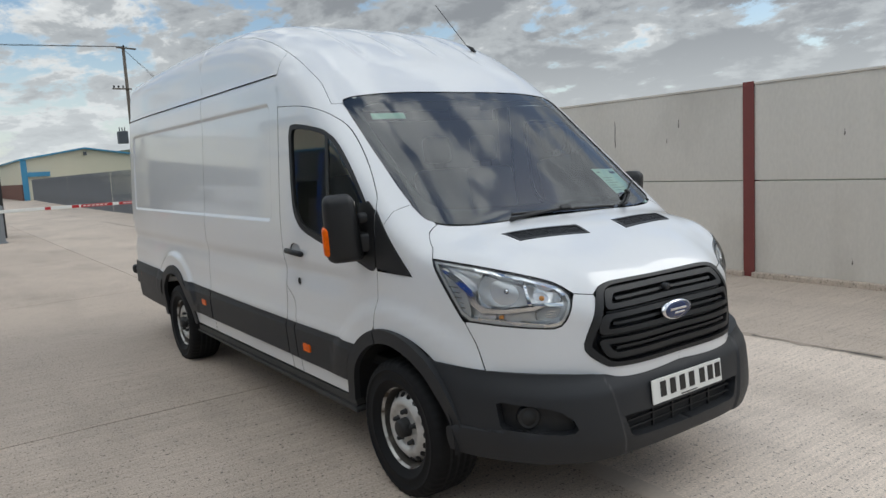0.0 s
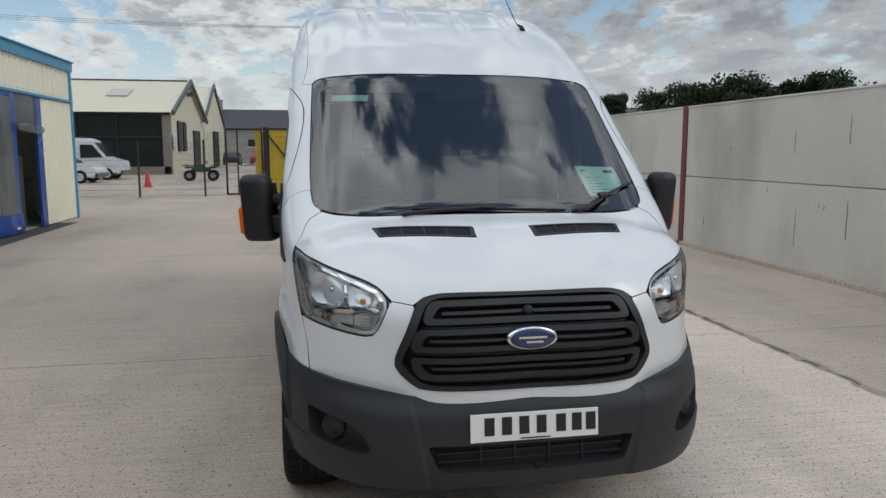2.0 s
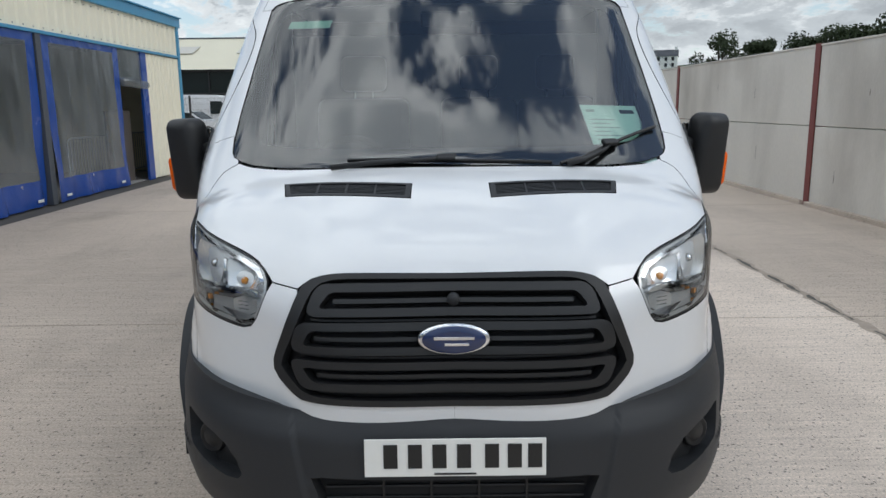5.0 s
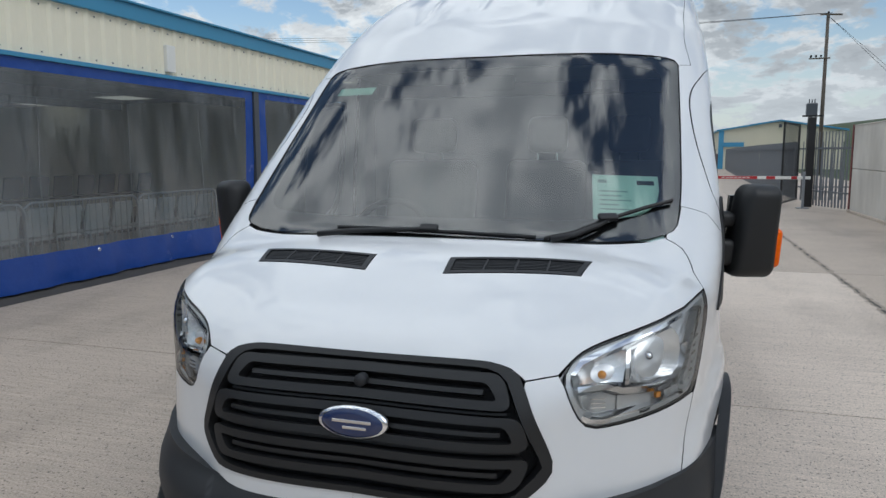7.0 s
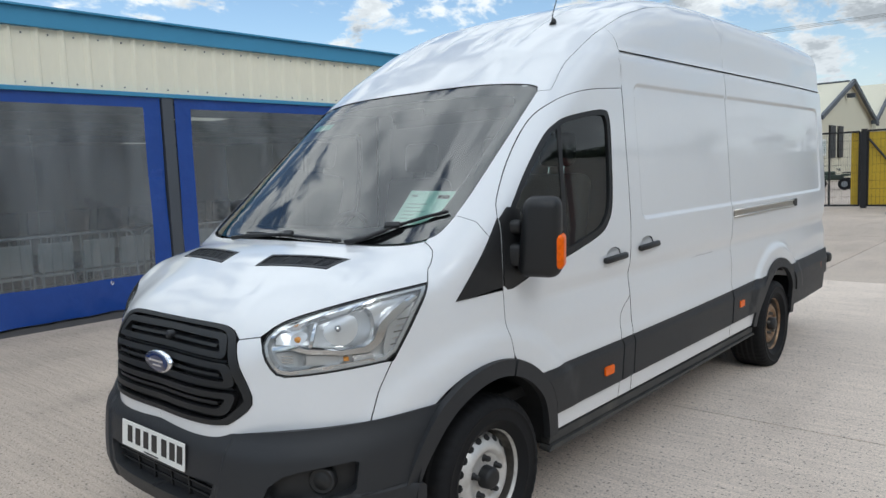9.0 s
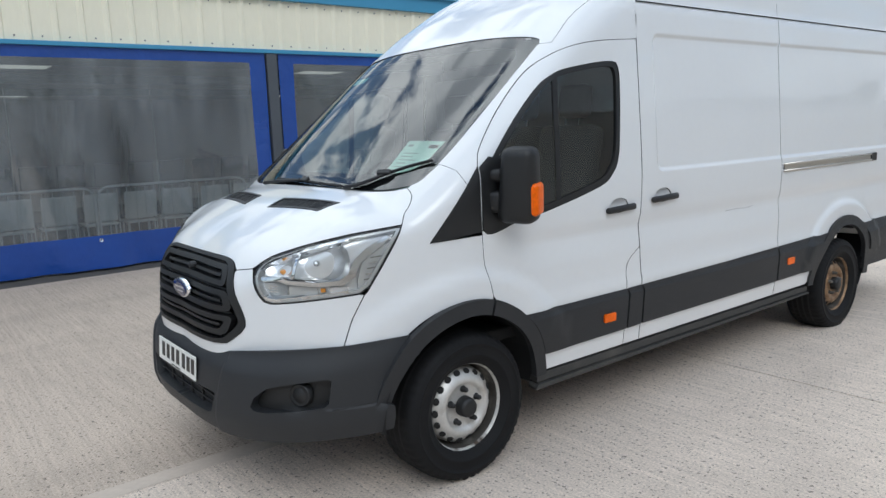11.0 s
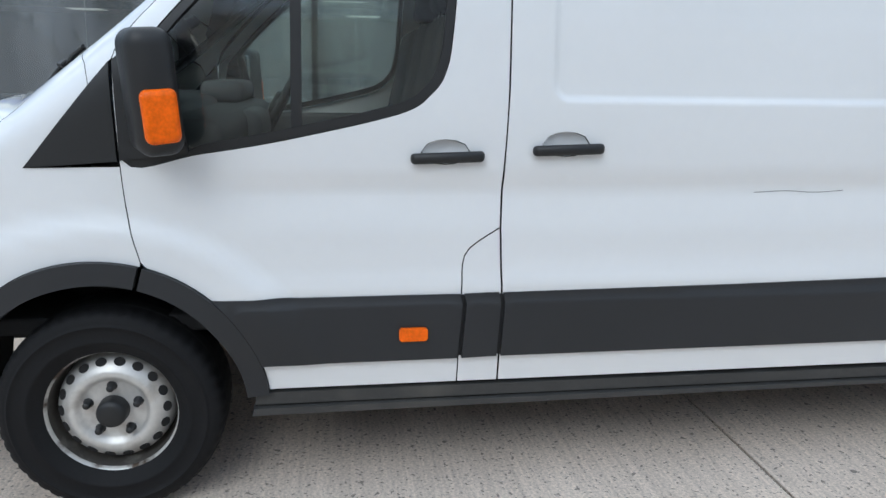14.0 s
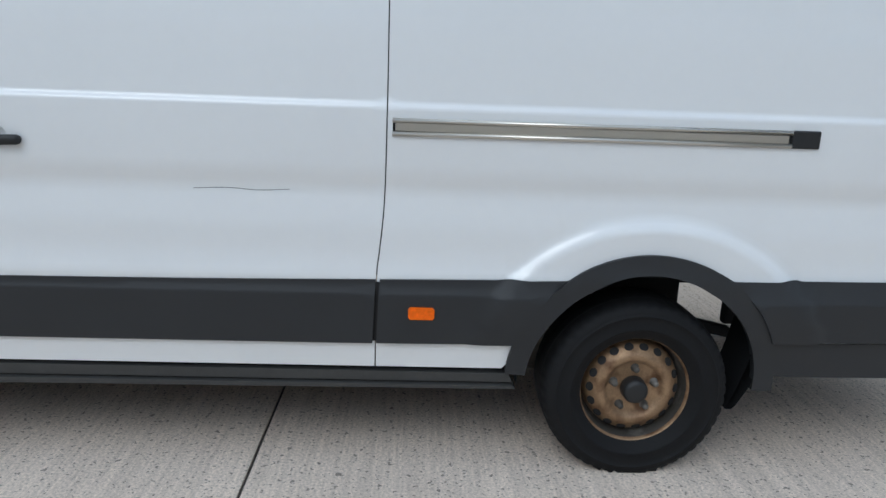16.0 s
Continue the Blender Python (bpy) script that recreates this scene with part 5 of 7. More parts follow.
dash = boxes(((1.70, 0.42, 0.24), (0, 0.17, 1.16)), ((1.66, 0.36, 0.10), (0, 0.02, 1.27)), ((0.42, 0.20, 0.34), (0.0, 0.34, 1.10)), r=0.05, seg=3)
part("dashboard", dash, CABIN, van, "dark grey dashboard", smooth=True)
part("dash_binnacle", boxes(((0.42, 0.20, 0.10), (-0.45, 0.22, 1.33)), r=0.04, seg=3), CABIN, van, smooth=True)
ring = [(-0.45 + 0.19 * math.cos(a), 0.47 + 0.19 * math.sin(a) * math.sin(radians(28)), 1.27 + 0.19 * math.sin(a) * math.cos(radians(28))) for a in np.linspace(0, 2 * math.pi, 32, endpoint=False)]
sw = part("steering_wheel", tube(ring, 0.016, 8, closed=True), BLACK, van, smooth=True)
part("wheel_hub", boxes(((0.15, 0.06, 0.13), (-0.45, 0.45, 1.26), (-28, 0, 0)), ((0.36, 0.025, 0.03), (-0.45, 0.46, 1.28), (-28, 0, 0)), r=0.012), BLACK, sw, smooth=True)
for x, w in ((-0.45, 0.50), (0.18, 0.42), (0.60, 0.42)):
    seat = part("seat", boxes(((w, 0.52, 0.16), (x, 0.80, 0.98), (6, 0, 0)), r=0.05, seg=3), CLOTH, van, "dark cloth cab seat", smooth=True)
    part("backrest", boxes(((w, 0.14, 0.62), (x, 1.09, 1.32), (-12, 0, 0)), r=0.05, seg=3), CLOTH, seat, smooth=True)
    part("headrest", boxes(((w * 0.5, 0.10, 0.19), (x, 1.18, 1.76), (-8, 0, 0)), r=0.04, seg=3), CLOTH, seat, smooth=True)
    for d in (-0.05, 0.05):
        part("headrest_post", tube([(x + d, 1.15, 1.60), (x + d, 1.165, 1.70)], 0.006, 6), CHROME, seat)
part("interior_mirror", boxes(((0.24, 0.03, 0.07), (0, 0.60, 1.98)), r=0.012), BLACK, van)
part("windscreen_sticker", boxes(((0.20, 0.002, 0.055), (0, 0, 0))), material("pale_sticker", (0.45, 0.72, 0.62), 0.6), van).matrix_local = look(on_glass(-0.62, 0.50, -0.015), on_glass(-0.62, 0.50, 1.0)) @ pose(0, 0, 0, 90)

# ---- papers in the windscreen: grey bars stand for the print ----
sheet = thing("paper_sheet", "pale green printed sheet standing behind the windscreen", "paper")
p0 = on_glass(0.665, -0.065, -0.02)
p1 = on_glass(0.665, -0.065, 1.0)
sheet.matrix_world = look(p0, p1) @ pose(0, 0, 0, 180, 0, 0) @ pose(0, 0, 0, 0, 0, 177) @ Matrix.Scale(1.1, 4)
part("page", boxes(((0.215, 0.30, 0.001), (0, 0, 0))), PAPER, sheet)
part("page_heading", boxes(((0.055, 0.020, 0.0006), (0.065, 0.115, 0.001))), INK, sheet)
part("page_heading", boxes(((0.03, 0.014, 0.0006), (-0.075, 0.118, 0.001))), GREY_PRINT, sheet)
for k in range(9):
    wd = (0.09, 0.07, 0.10, 0.06, 0.12, 0.08, 0.05, 0.11, 0.07)[k]
    part("print_bar", boxes(((wd, 0.005, 0.0006), (-0.085 + wd / 2, 0.07 - 0.021 * k, 0.001))), GREY_PRINT, sheet)

# ---- ground ----
CONCRETE = concrete_floor("yard_concrete", (0.51, 0.427, 0.352))
# two copies of the yard concrete with ground light and shade put into colour
CONCRETE_DARKER = concrete_floor("darker_concrete", (0.478, 0.397, 0.325))
CONCRETE_LIGHTER = concrete_floor("lighter_concrete", (0.68, 0.58, 0.49))
FIELD = material("field_grass", (0.055, 0.075, 0.035), 0.95, vary=0.3, scale=0.03, fine=0.6)
WALL = material("precast_concrete", (0.60, 0.565, 0.51), 0.88, vary=0.12, scale=0.9, fine=30, bump=0.003, stain=(0.36, 0.33, 0.29), stain_at=(0.46, 0.78), stretch=(1, 1, 0.45), each=0.03)
RED = material("red_oxide_steel", (0.16, 0.035, 0.03), 0.6, vary=0.2, scale=3, fine=40)
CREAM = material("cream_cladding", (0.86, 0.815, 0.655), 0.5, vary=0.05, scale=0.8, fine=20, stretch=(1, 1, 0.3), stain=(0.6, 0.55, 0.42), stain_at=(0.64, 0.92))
CREAM_FAR = material("cream_sheeting", (0.66, 0.62, 0.48), 0.6, vary=0.05, scale=0.4, fine=6)
TEAL = material("blue_flashing", (0.065, 0.28, 0.47), 0.4, vary=0.06, scale=1)
PVC_BLUE = material("blue_pvc", (0.018, 0.068, 0.31), 0.26, vary=0.10, scale=2.0, fine=12, bump=0.03, bump_scale=3.2)
PVC_CLEAR = clear_sheet("clear_pvc", (0.74, 0.77, 0.77), gloss=0.09, milk=0.18, milk_colour=(0.5, 0.54, 0.57), ripple=0.018, ripple_scale=3.0, even=0.10)
PVC_SEAM = material("pvc_seam", (0.20, 0.215, 0.215), 0.4, vary=0.2)
GREYSTEEL = material("grey_steel", (0.09, 0.10, 0.115), 0.5, 0.3, vary=0.1)
BLACKSTEEL = material("black_steel", (0.014, 0.014, 0.015), 0.5, vary=0.15)


def ground_height(x, y):
    r = math.hypot(x, y - 5)
    k = min(1, max(0, (r - 100) / 70))
    k = k * k * (3 - 2 * k)
    side = min(1, max(0, (x + 20) / 90))
    return -0.03 + k * (2.0 + 10.0 * side)


g_rows = []
g_x = sorted({*np.linspace(-9, 6, 4).tolist(), *[s * v for s in (1, -1) for v in (12, 20, 35, 60, 80, 95, 110, 130, 150, 180, 220, 300, 500, 1000, 2200)]})
g_y = sorted({*np.linspace(-20, 70, 7).tolist(), *[5 + s * v for s in (1, -1) for v in (80, 95, 110, 130, 150, 180, 220, 300, 500, 1000, 2200)]})
ground = part("ground", strip([[(x, y, ground_height(x, y)) for x in g_x] for y in g_y]), FIELD, None, smooth=True)
tagged(ground, "green field and open land out to the horizon", "ground", kind="structure")
yard = tagged(part("yard_base", boxes(((26, 150, 0.02), (-6, 40, -0.02)), ((60, 60, 0.02), (-30, 60, -0.021))), material("joint_dirt", (0.075, 0.068, 0.06), 0.95, vary=0.3)), "dark joints under the concrete yard slabs", "yard", kind="structure")

# slabs, with joints between them
slab_x = [-24, -18, -12, -6.2, 0.0, 3.0, 5.75, 11]
slab_y = [-16, -9.8, -3.75, 2.31, 8.4, 14.6, 20.8, 27, 34, 42, 52, 64, 80, 100, 114]
for i, (x0, x1) in enumerate(zip(slab_x, slab_x[1:])):
    for j, (y0, y1) in enumerate(zip(slab_y, slab_y[1:])):
        if x0 < -6.3 and y1 < 16.5:
            continue
        rise = 0.0
        bm = boxes(((x1 - x0 - 0.012, y1 - y0 - 0.013, 0.03), ((x0 + x1) / 2, (y0 + y1) / 2, -0.015)))
        # darker copy on the offside bays, lighter copy on those beside the van
        s = part("slab", bm, CONCRETE_DARKER if x1 <= 0.1 else CONCRETE_LIGHTER if x1 < 3.1 and 2 < y1 < 9 else CONCRETE, yard)

# ---- precast wall with red posts ----
posts = [-22.2, -16.1, -10.0, -3.95, 2.16, 8.33, 14.85, 20.4]
wall = tagged(thing("wall_east", "grey precast concrete panel wall between red steel posts", "wall"), kind="structure")
for y0, y1 in zip(posts, posts[1:]):
    for z0, z1 in ((0.03, 1.21), (1.224, 2.40)):
        p = boxes(((0.14, y1 - y0 - 0.13, z1 - z0), (5.74, (y0 + y1) / 2, (z0 + z1) / 2)), r=0.008)
        part("wall_panel", p, WALL, wall)
    part("wall_footing", boxes(((0.10, y1 - y0 - 0.13, 0.07), (5.64, (y0 + y1) / 2, 0.03)), r=0.01), CONCRETE, wall)
    part("wall_coping", boxes(((0.17, y1 - y0 - 0.13, 0.03), (5.74, (y0 + y1) / 2, 2.414)), r=0.006), WALL, wall)
for y in posts:
    part("wall_post", boxes(((0.012, 0.15, 2.44), (5.655, y, 1.22)), ((0.2, 0.012, 2.44), (5.75, y, 1.22)), ((0.012, 0.15, 2.44), (5.85, y, 1.22))), RED, wall, "red oxide painted steel post")

# ---- long blue and cream building ----
X = -6.65
hall = tagged(thing("hall", "long low building with cream ribbed cladding, blue trim and clear plastic curtain fronts", "building"), kind="structure")


def ribbed(y0, y1, z0, z1, x, pitch=0.30, depth=0.03, rib=0.05):
    """Box-profile sheet facing +x."""
    line = []
    y = y0
    while y < y1 - 0.01:
        w = min(pitch, y1 - y)
        line += [(y, 0), (y + max(0.01, w - rib - 0.04), 0), (y + w - rib, depth), (y + w - 0.02, depth)]
        y += w
    line.append((y1, 0))
    return strip([[(x + d, yy, z0) for yy, d in line], [(x + d, yy, z1) for yy, d in line]])


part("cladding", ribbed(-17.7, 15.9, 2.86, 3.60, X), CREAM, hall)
screw_bm = bmesh.new()
for k in range(111):
    for z in (2.93, 3.50):
        rounded_box(screw_bm, (0.012, 0.016, 0.016), (X + 0.004, -17.6 + 0.3 * k, z))
part("cladding_screws", screw_bm, GREYSTEEL, hall)
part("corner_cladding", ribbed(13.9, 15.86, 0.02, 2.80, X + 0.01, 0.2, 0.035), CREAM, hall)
part("fascia", boxes(((0.16, 33.85, 0.22), (X + 0.0, -0.825, 3.68)), ((0.22, 33.85, 0.03), (X + 0.02, -0.825, 3.80)), r=0.008), TEAL, hall)
part("drip_strip", boxes(((0.09, 33.6, 0.055), (X + 0.03, -0.95, 2.845)), r=0.006), TEAL, hall)
part("corner_flashing", boxes(((0.14, 0.14, 3.6), (X, 15.93, 1.8)), r=0.01), TEAL, hall)
part("gable_wall", boxes(((19.3, 0.16, 3.6), (X - 9.75, 15.9, 1.8))), CREAM_FAR, hall)
part("gable_wall", boxes(((19.3, 0.16, 3.6), (X - 9.75, -17.7, 1.8))), CREAM_FAR, hall)
part("back_wall", boxes(((0.16, 34, 3.6), (X - 19.4, -0.7, 1.8))), material("hall_block", (0.16, 0.16, 0.155), 0.9, vary=0.1), hall)
SKYLIGHT = bpy.data.materials.new("translucent_sheet")
SKYLIGHT.use_nodes = True
sk = SKYLIGHT.node_tree
sk_t, sk_d, sk_m = sk.nodes.new("ShaderNodeBsdfTranslucent"), sk.nodes.new("ShaderNodeBsdfDiffuse"), sk.nodes.new("ShaderNodeMixShader")
sk_t.inputs[0].default_value, sk_d.inputs[0].default_value = (0.85, 0.83, 0.75, 1), (0.6, 0.58, 0.5, 1)
sk_m.inputs[0].default_value = 0.3
sk.links.new(sk_t.outputs[0], sk_m.inputs[1])
sk.links.new(sk_d.outputs[0], sk_m.inputs[2])
sk.links.new(sk_m.outputs[0], sk.nodes["Material Output"].inputs[0])
ROOFSHEET = material("hall_roof_sheet", (0.14, 0.14, 0.135), 0.7, vary=0.1)


ROOF_Z, BACK = 3.2, X - 19.4
row_x = ((-13.35, (-12.9, -6.2, 0.54, 7.4, 13.9)), (-17.4, (-12.0, -6.6, 1.0, 8.6, 15.2)), (-23.5, (-16.0, -7.5, 1.7, 10.8)))
lit_cells = [(x, y) for x, ys in row_x for y in ys]
x_edges = [BACK - 0.2]
for x, ys in reversed(row_x):
    x_edges += [x - 0.72, x + 0.72]
x_edges.append(X - 0.05)
for k, (xa, xb) in enumerate(zip(x_edges, x_edges[1:])):
    if k % 2 == 0:   # a plain band of roof
        part("roof_sheet", boxes(((xb - xa - 0.004, 33.6, 0.06), ((xa + xb) / 2, -0.92, ROOF_Z + 0.03))), ROOFSHEET, hall)
        continue
    y_last = -17.8
    for y in row_x[len(row_x) - 1 - k // 2][1] + (16.45,):
        part("roof_sheet", boxes(((xb - xa, y - 0.6 - y_last - 0.004, 0.06), ((xa + xb) / 2, (y - 0.6 + y_last) / 2, ROOF_Z + 0.03))), ROOFSHEET, hall)
        if y < 16.4:
            part("rooflight", boxes(((xb - xa - 0.02, 1.18, 0.03), ((xa + xb) / 2, y, ROOF_Z + 0.02)), r=0.004), SKYLIGHT, hall, "translucent square rooflight")
        y_last = y + 0.6
for x in (X - 2.2, X - 4.4, X - 8.6, X - 13.4):
    part("roof_beam", boxes(((0.12, 33.4, 0.20), (x, -0.9, ROOF_Z - 0.10))), GREYSTEEL, hall)
part("hall_floor", boxes(((19.2, 33.4, 0.02), (X - 9.7, -0.9, 0.0))), material("hall_floor_concrete", (0.30, 0.29, 0.28), 0.7, vary=0.15), hall)
bays = [-17.65, -10.85, -4.05, 2.75, 9.38]
for y in bays:
    part("hall_post", boxes(((0.16, 0.16, 2.82), (X - 0.02, y, 1.41)), r=0.006), GREYSTEEL, hall, "dark grey steel post")


def curtain(y0, y1, glaze0, glaze1, seed):
    """A hanging blue plastic curtain with a large clear window; its foot hangs in folds."""
    rng = random.Random(seed)
    ph = [rng.uniform(0, 6.28) for _ in range(6)]

    def wave(y, z):
        k = max(0, 1 - z / 2.6)
        return k * (0.034 * math.sin(2.1 * y + ph[0]) + 0.026 * math.sin(5.3 * y + ph[1] + z) + 0.021 * math.sin(11 * y + ph[2] + 2 * z)) + 0.012 * math.sin(3 * y + 5 * z + ph[3]) * k

    def sheet_rows(a, b, z0, z1, nz, dx=0.0, sag=0.0):
        ys = np.linspace(a, b, max(3, int((b - a) / 0.06)))
        return strip([[(X + 0.03 + dx + wave(y, z) - sag * (1 - (z - z0) / (z1 - z0)) * 0.0, y, z) for y in ys] for z in np.linspace(z0, z1, nz)])

    c = tagged(thing("curtain", "blue plastic curtain with a large clear window hanging between steel posts", "curtain", "curtains of the hall"), kind="structure")
    part("curtain_head", sheet_rows(y0, y1, glaze1, 2.82, 4), PVC_BLUE, c, smooth=True)
    part("curtain_foot", sheet_rows(y0, y1, 0.02, glaze0, 10), PVC_BLUE, c, smooth=True)
    part("curtain_side", sheet_rows(y0, y0 + 0.24, glaze0, glaze1, 16), PVC_BLUE, c, smooth=True)
    part("curtain_side", sheet_rows(y1 - 0.24, y1, glaze0, glaze1, 16), PVC_BLUE, c, smooth=True)
    pane = part("clear_window", sheet_rows(y0 + 0.24, y1 - 0.24, glaze0, glaze1, 16, 0.001), PVC_CLEAR, c, smooth=True)
    pane.visible_shadow = False
    for k in range(1, 4):   # welded seams of the clear sheet
        y = y0 + k * (y1 - y0) / 4 + rng.uniform(-0.1, 0.1)
        part("seam", tube([(X + 0.034 + wave(y, z), y + 0.01 * math.sin(3 * z + k), z) for z in np.linspace(glaze0, glaze1 - 0.3, 12)], 0.0035, 5), PVC_SEAM, c)
    n = int((y1 - y0) / 1.6)
    for k in range(n):
        y = y0 + (k + 0.5) * (y1 - y0) / n
        part("eyelet", moved(lathe([(0.012, 0), (0.022, 0.004), (0.026, 0)], 12), Matrix.Translation((X + 0.035 + wave(y, 0.33), y, glaze0 - 0.06))), CHROME, c)
    part("buckle", boxes(((0.02, 0.16, 0.045), (X + 0.05 + wave(y0 + 0.35, 0.13), y0 + 0.35, 0.12)), ((0.02, 0.16, 0.045), (X + 0.05 + wave(y1 - 0.35, 0.13), y1 - 0.35, 0.12)), r=0.008), PLATE, c)


for y0, y1 in zip(bays, bays[1:]):
    curtain(y0 + 0.11, y1 - 0.10, 0.45, 2.68, int(y0 * 7))
curtain(9.49, 12.4, 0.42, 2.70, 91)
part("door_side", boxes(((0.06, 0.30, 2.82), (X, 13.72, 1.41)), r=0.006), PVC_BLUE, hall)
part("door_head", boxes(((0.05, 1.16, 0.62), (X - 0.01, 12.99, 2.51)), r=0.006), PVC_CLEAR, hall)
part("rolled_flap", tube([(X + 0.10, 12.38, 2.14), (X + 0.12, 12.8, 2.12), (X + 0.10, 13.56, 2.10)], 0.09, 12), PVC_CLEAR, hall, "rolled-up clear plastic door flap", smooth=True)
part("inner_screen", boxes(((0.05, 1.2, 1.55), (X - 0.35, 13.0, 0.78)), r=0.01), material("brown_board", (0.10, 0.085, 0.075), 0.8, vary=0.15), hall)
part("wall_box", boxes(((0.07, 0.20, 0.40), (X + 0.06, 6.95, 3.12)), r=0.012), PLATE, hall, "small white box on the cladding")

# ---- fence, gate and barrier at the yard's end ----
FY = 23.9
YELLOW = material("yellow_sheet", (0.62, 0.42, 0.03), 0.55, vary=0.08, scale=2, fine=20)
GALV = material("galvanised_steel", (0.28, 0.30, 0.32), 0.5, 0.6, vary=0.12)
DARKGALV = material("weathered_palisade", (0.16, 0.17, 0.185), 0.6, 0.3, vary=0.12, scale=1.0)


def wires(x0, x1, z0, z1, y, pitch=0.05, rows=9, t=0.005):
    bm = bmesh.new()
    n = int((x1 - x0) / pitch)
    for k in range(n + 1):
        rounded_box(bm, (t, t, z1 - z0), (x0 + k * (x1 - x0) / n, y, (z0 + z1) / 2))
    for k in range(rows + 1):
        rounded_box(bm, (x1 - x0, t, t * 1.4), ((x0 + x1) / 2, y + t, z0 + k * (z1 - z0) / rows))
    return bm


fence = thing("mesh_fence", "black welded mesh fence panels on steel posts across the yard", "fence")
xs = [-18.2, -15.9, -13.6, -11.35, -9.1, -6.85, -4.6]
for x0, x1 in zip(xs, xs[1:]):
    part("fence_mesh", wires(x0, x1, 0.05, 1.95, FY), BLACKSTEEL, fence)
for x in xs:
    part("fence_post", boxes(((0.06, 0.06, 2.05), (x, FY, 1.02)), r=0.005), BLACKSTEEL, fence)
part("fence_mesh", wires(-4.55, -3.86, 0.05, 2.3, FY), BLACKSTEEL, fence)


def gate_frame(x0, x1, z0, z1, t=0.06):
    return boxes(((t, t, z1 - z0), (x0, FY, (z0 + z1) / 2)), ((t, t, z1 - z0), (x1, FY, (z0 + z1) / 2)), ((x1 - x0, t, t), ((x0 + x1) / 2, FY, z0)), ((x1 - x0, t, t), ((x0 + x1) / 2, FY, z1)))


gate = thing("mesh_gate", "black framed mesh gate standing shut", "gate")
part("gate_frame", gate_frame(-3.82, -2.55, 0.08, 2.42), BLACKSTEEL, gate)
part("gate_mesh", wires(-3.78, -2.58, 0.1, 2.4, FY), BLACKSTEEL, gate)
part("gate_stile", boxes(((0.05, 0.06, 2.34), (-3.42, FY, 1.25))), BLACKSTEEL, gate)
ygate = thing("yellow_gate", "yellow sheeted gate in a black frame with a diagonal brace", "gate")
part("gate_post", boxes(((0.16, 0.16, 2.5), (-2.42, FY, 1.25))), BLACKSTEEL, ygate)
part("gate_post", boxes(((0.26, 0.22, 2.6), (-0.86, FY, 1.3))), BLACKSTEEL, ygate, "thick black gate post")
part("gate_sheet", boxes(((1.02, 0.02, 2.30), (-1.80, FY + 0.03, 1.25))), YELLOW, ygate, "bright yellow sheet")
part("gate_sheet", boxes(((0.28, 0.02, 2.30), (-2.66, FY + 0.05, 1.25))), YELLOW, ygate)
part("gate_mesh", wires(-2.30, -1.30, 0.1, 2.42, FY - 0.02, 0.1), BLACKSTEEL, ygate)
part("gate_frame", gate_frame(-2.32, -1.27, 0.08, 2.44), BLACKSTEEL, ygate)
part("gate_brace", tube([(-2.30, FY - 0.04, 2.2), (-1.36, FY - 0.04, 0.95)], 0.035, 6), BLACKSTEEL, ygate)

barrier = thing("barrier_gate", "lowered red and white barrier arm on a grey cabinet", "barrier")
part("cabinet", boxes(((0.36, 0.34, 1.02), (-1.14, 21.6, 0.53)), ((0.46, 0.44, 0.04), (-1.14, 21.6, 0.02)), r=0.015), GALV, barrier, "grey steel cabinet")
part("cabinet_head", boxes(((0.40, 0.38, 0.14), (-1.14, 21.58, 1.02)), r=0.02), GALV, barrier)
part("arm", boxes(((5.9, 0.04, 0.09), (1.85, 21.38, 0.92)), r=0.01), PLATE, barrier, "white barrier arm")
SIGNRED = material("sign_red", (0.45, 0.02, 0.025), 0.5)
for x, w in ((0.2, 0.16), (1.55, 0.9), (2.75, 1.15), (3.7, 0.25), (0.95, 0.2), (4.35, 0.16)):
    part("arm_band", boxes(((w, 0.046, 0.086), (x, 21.38, 0.92))), SIGNRED, barrier, "red band")
for x0, n in ((1.2, 6), (2.35, 7)):
    for k in range(n):
        part("print_bar", boxes(((0.075, 0.05, 0.03), (x0 + 0.12 * k, 21.38, 0.92))), PLATE, barrier)
part("rest_post", boxes(((0.07, 0.07, 1.1), (4.62, 21.38, 0.55)), ((0.34, 0.30, 0.03), (4.62, 21.38, 0.015)), r=0.006), GALV, barrier, "grey rest post on a base plate")


def palisade(a, b, height=2.2, pitch=0.155):
    """A run of pointed steel pales from a to b on two rails."""
    a, b = Vector((*a, 0)), Vector((*b, 0))
    way = (b - a).normalized()
    side = Vector((way.y, -way.x, 0))
    turn = Matrix(((way.x, side.x, 0), (way.y, side.y, 0), (0, 0, 1))).to_4x4()
    bm = bmesh.new()
    n = int((b - a).length / pitch)
    for k in range(n):
        v = rounded_box(bm, (0.07, 0.02, height), (0, 0, height / 2 + 0.05))
        for q in v:
            if q.co.z > height:
                q.co.x *= 0.35
        bmesh.ops.transform(bm, matrix=Matrix.Translation(a + way * (k + 0.5) * pitch) @ turn, verts=v)
    for z in (0.5, 1.8):
        v = rounded_box(bm, ((b - a).length, 0.04, 0.05), ((b - a).length / 2, 0.04, z))
        bmesh.ops.transform(bm, matrix=Matrix.Translation(a) @ turn, verts=v)
    return bm


pal = thing("palisade_fence", "grey galvanised steel palisade fence", "fence")
ends = [(5.0, 25.0), (4.95, 30), (4.9, 36), (5.0, 43), (5.2, 51), (5.5, 60), (5.8, 70), (6.2, 79)]
for a, b in zip(ends, ends[1:]):
    part("fence_panel", palisade(a, b, 2.0), DARKGALV, pal)
part("fence_panel", palisade((4.95, 22.4), (5.7, 20.6), 2.25), DARKGALV, pal)
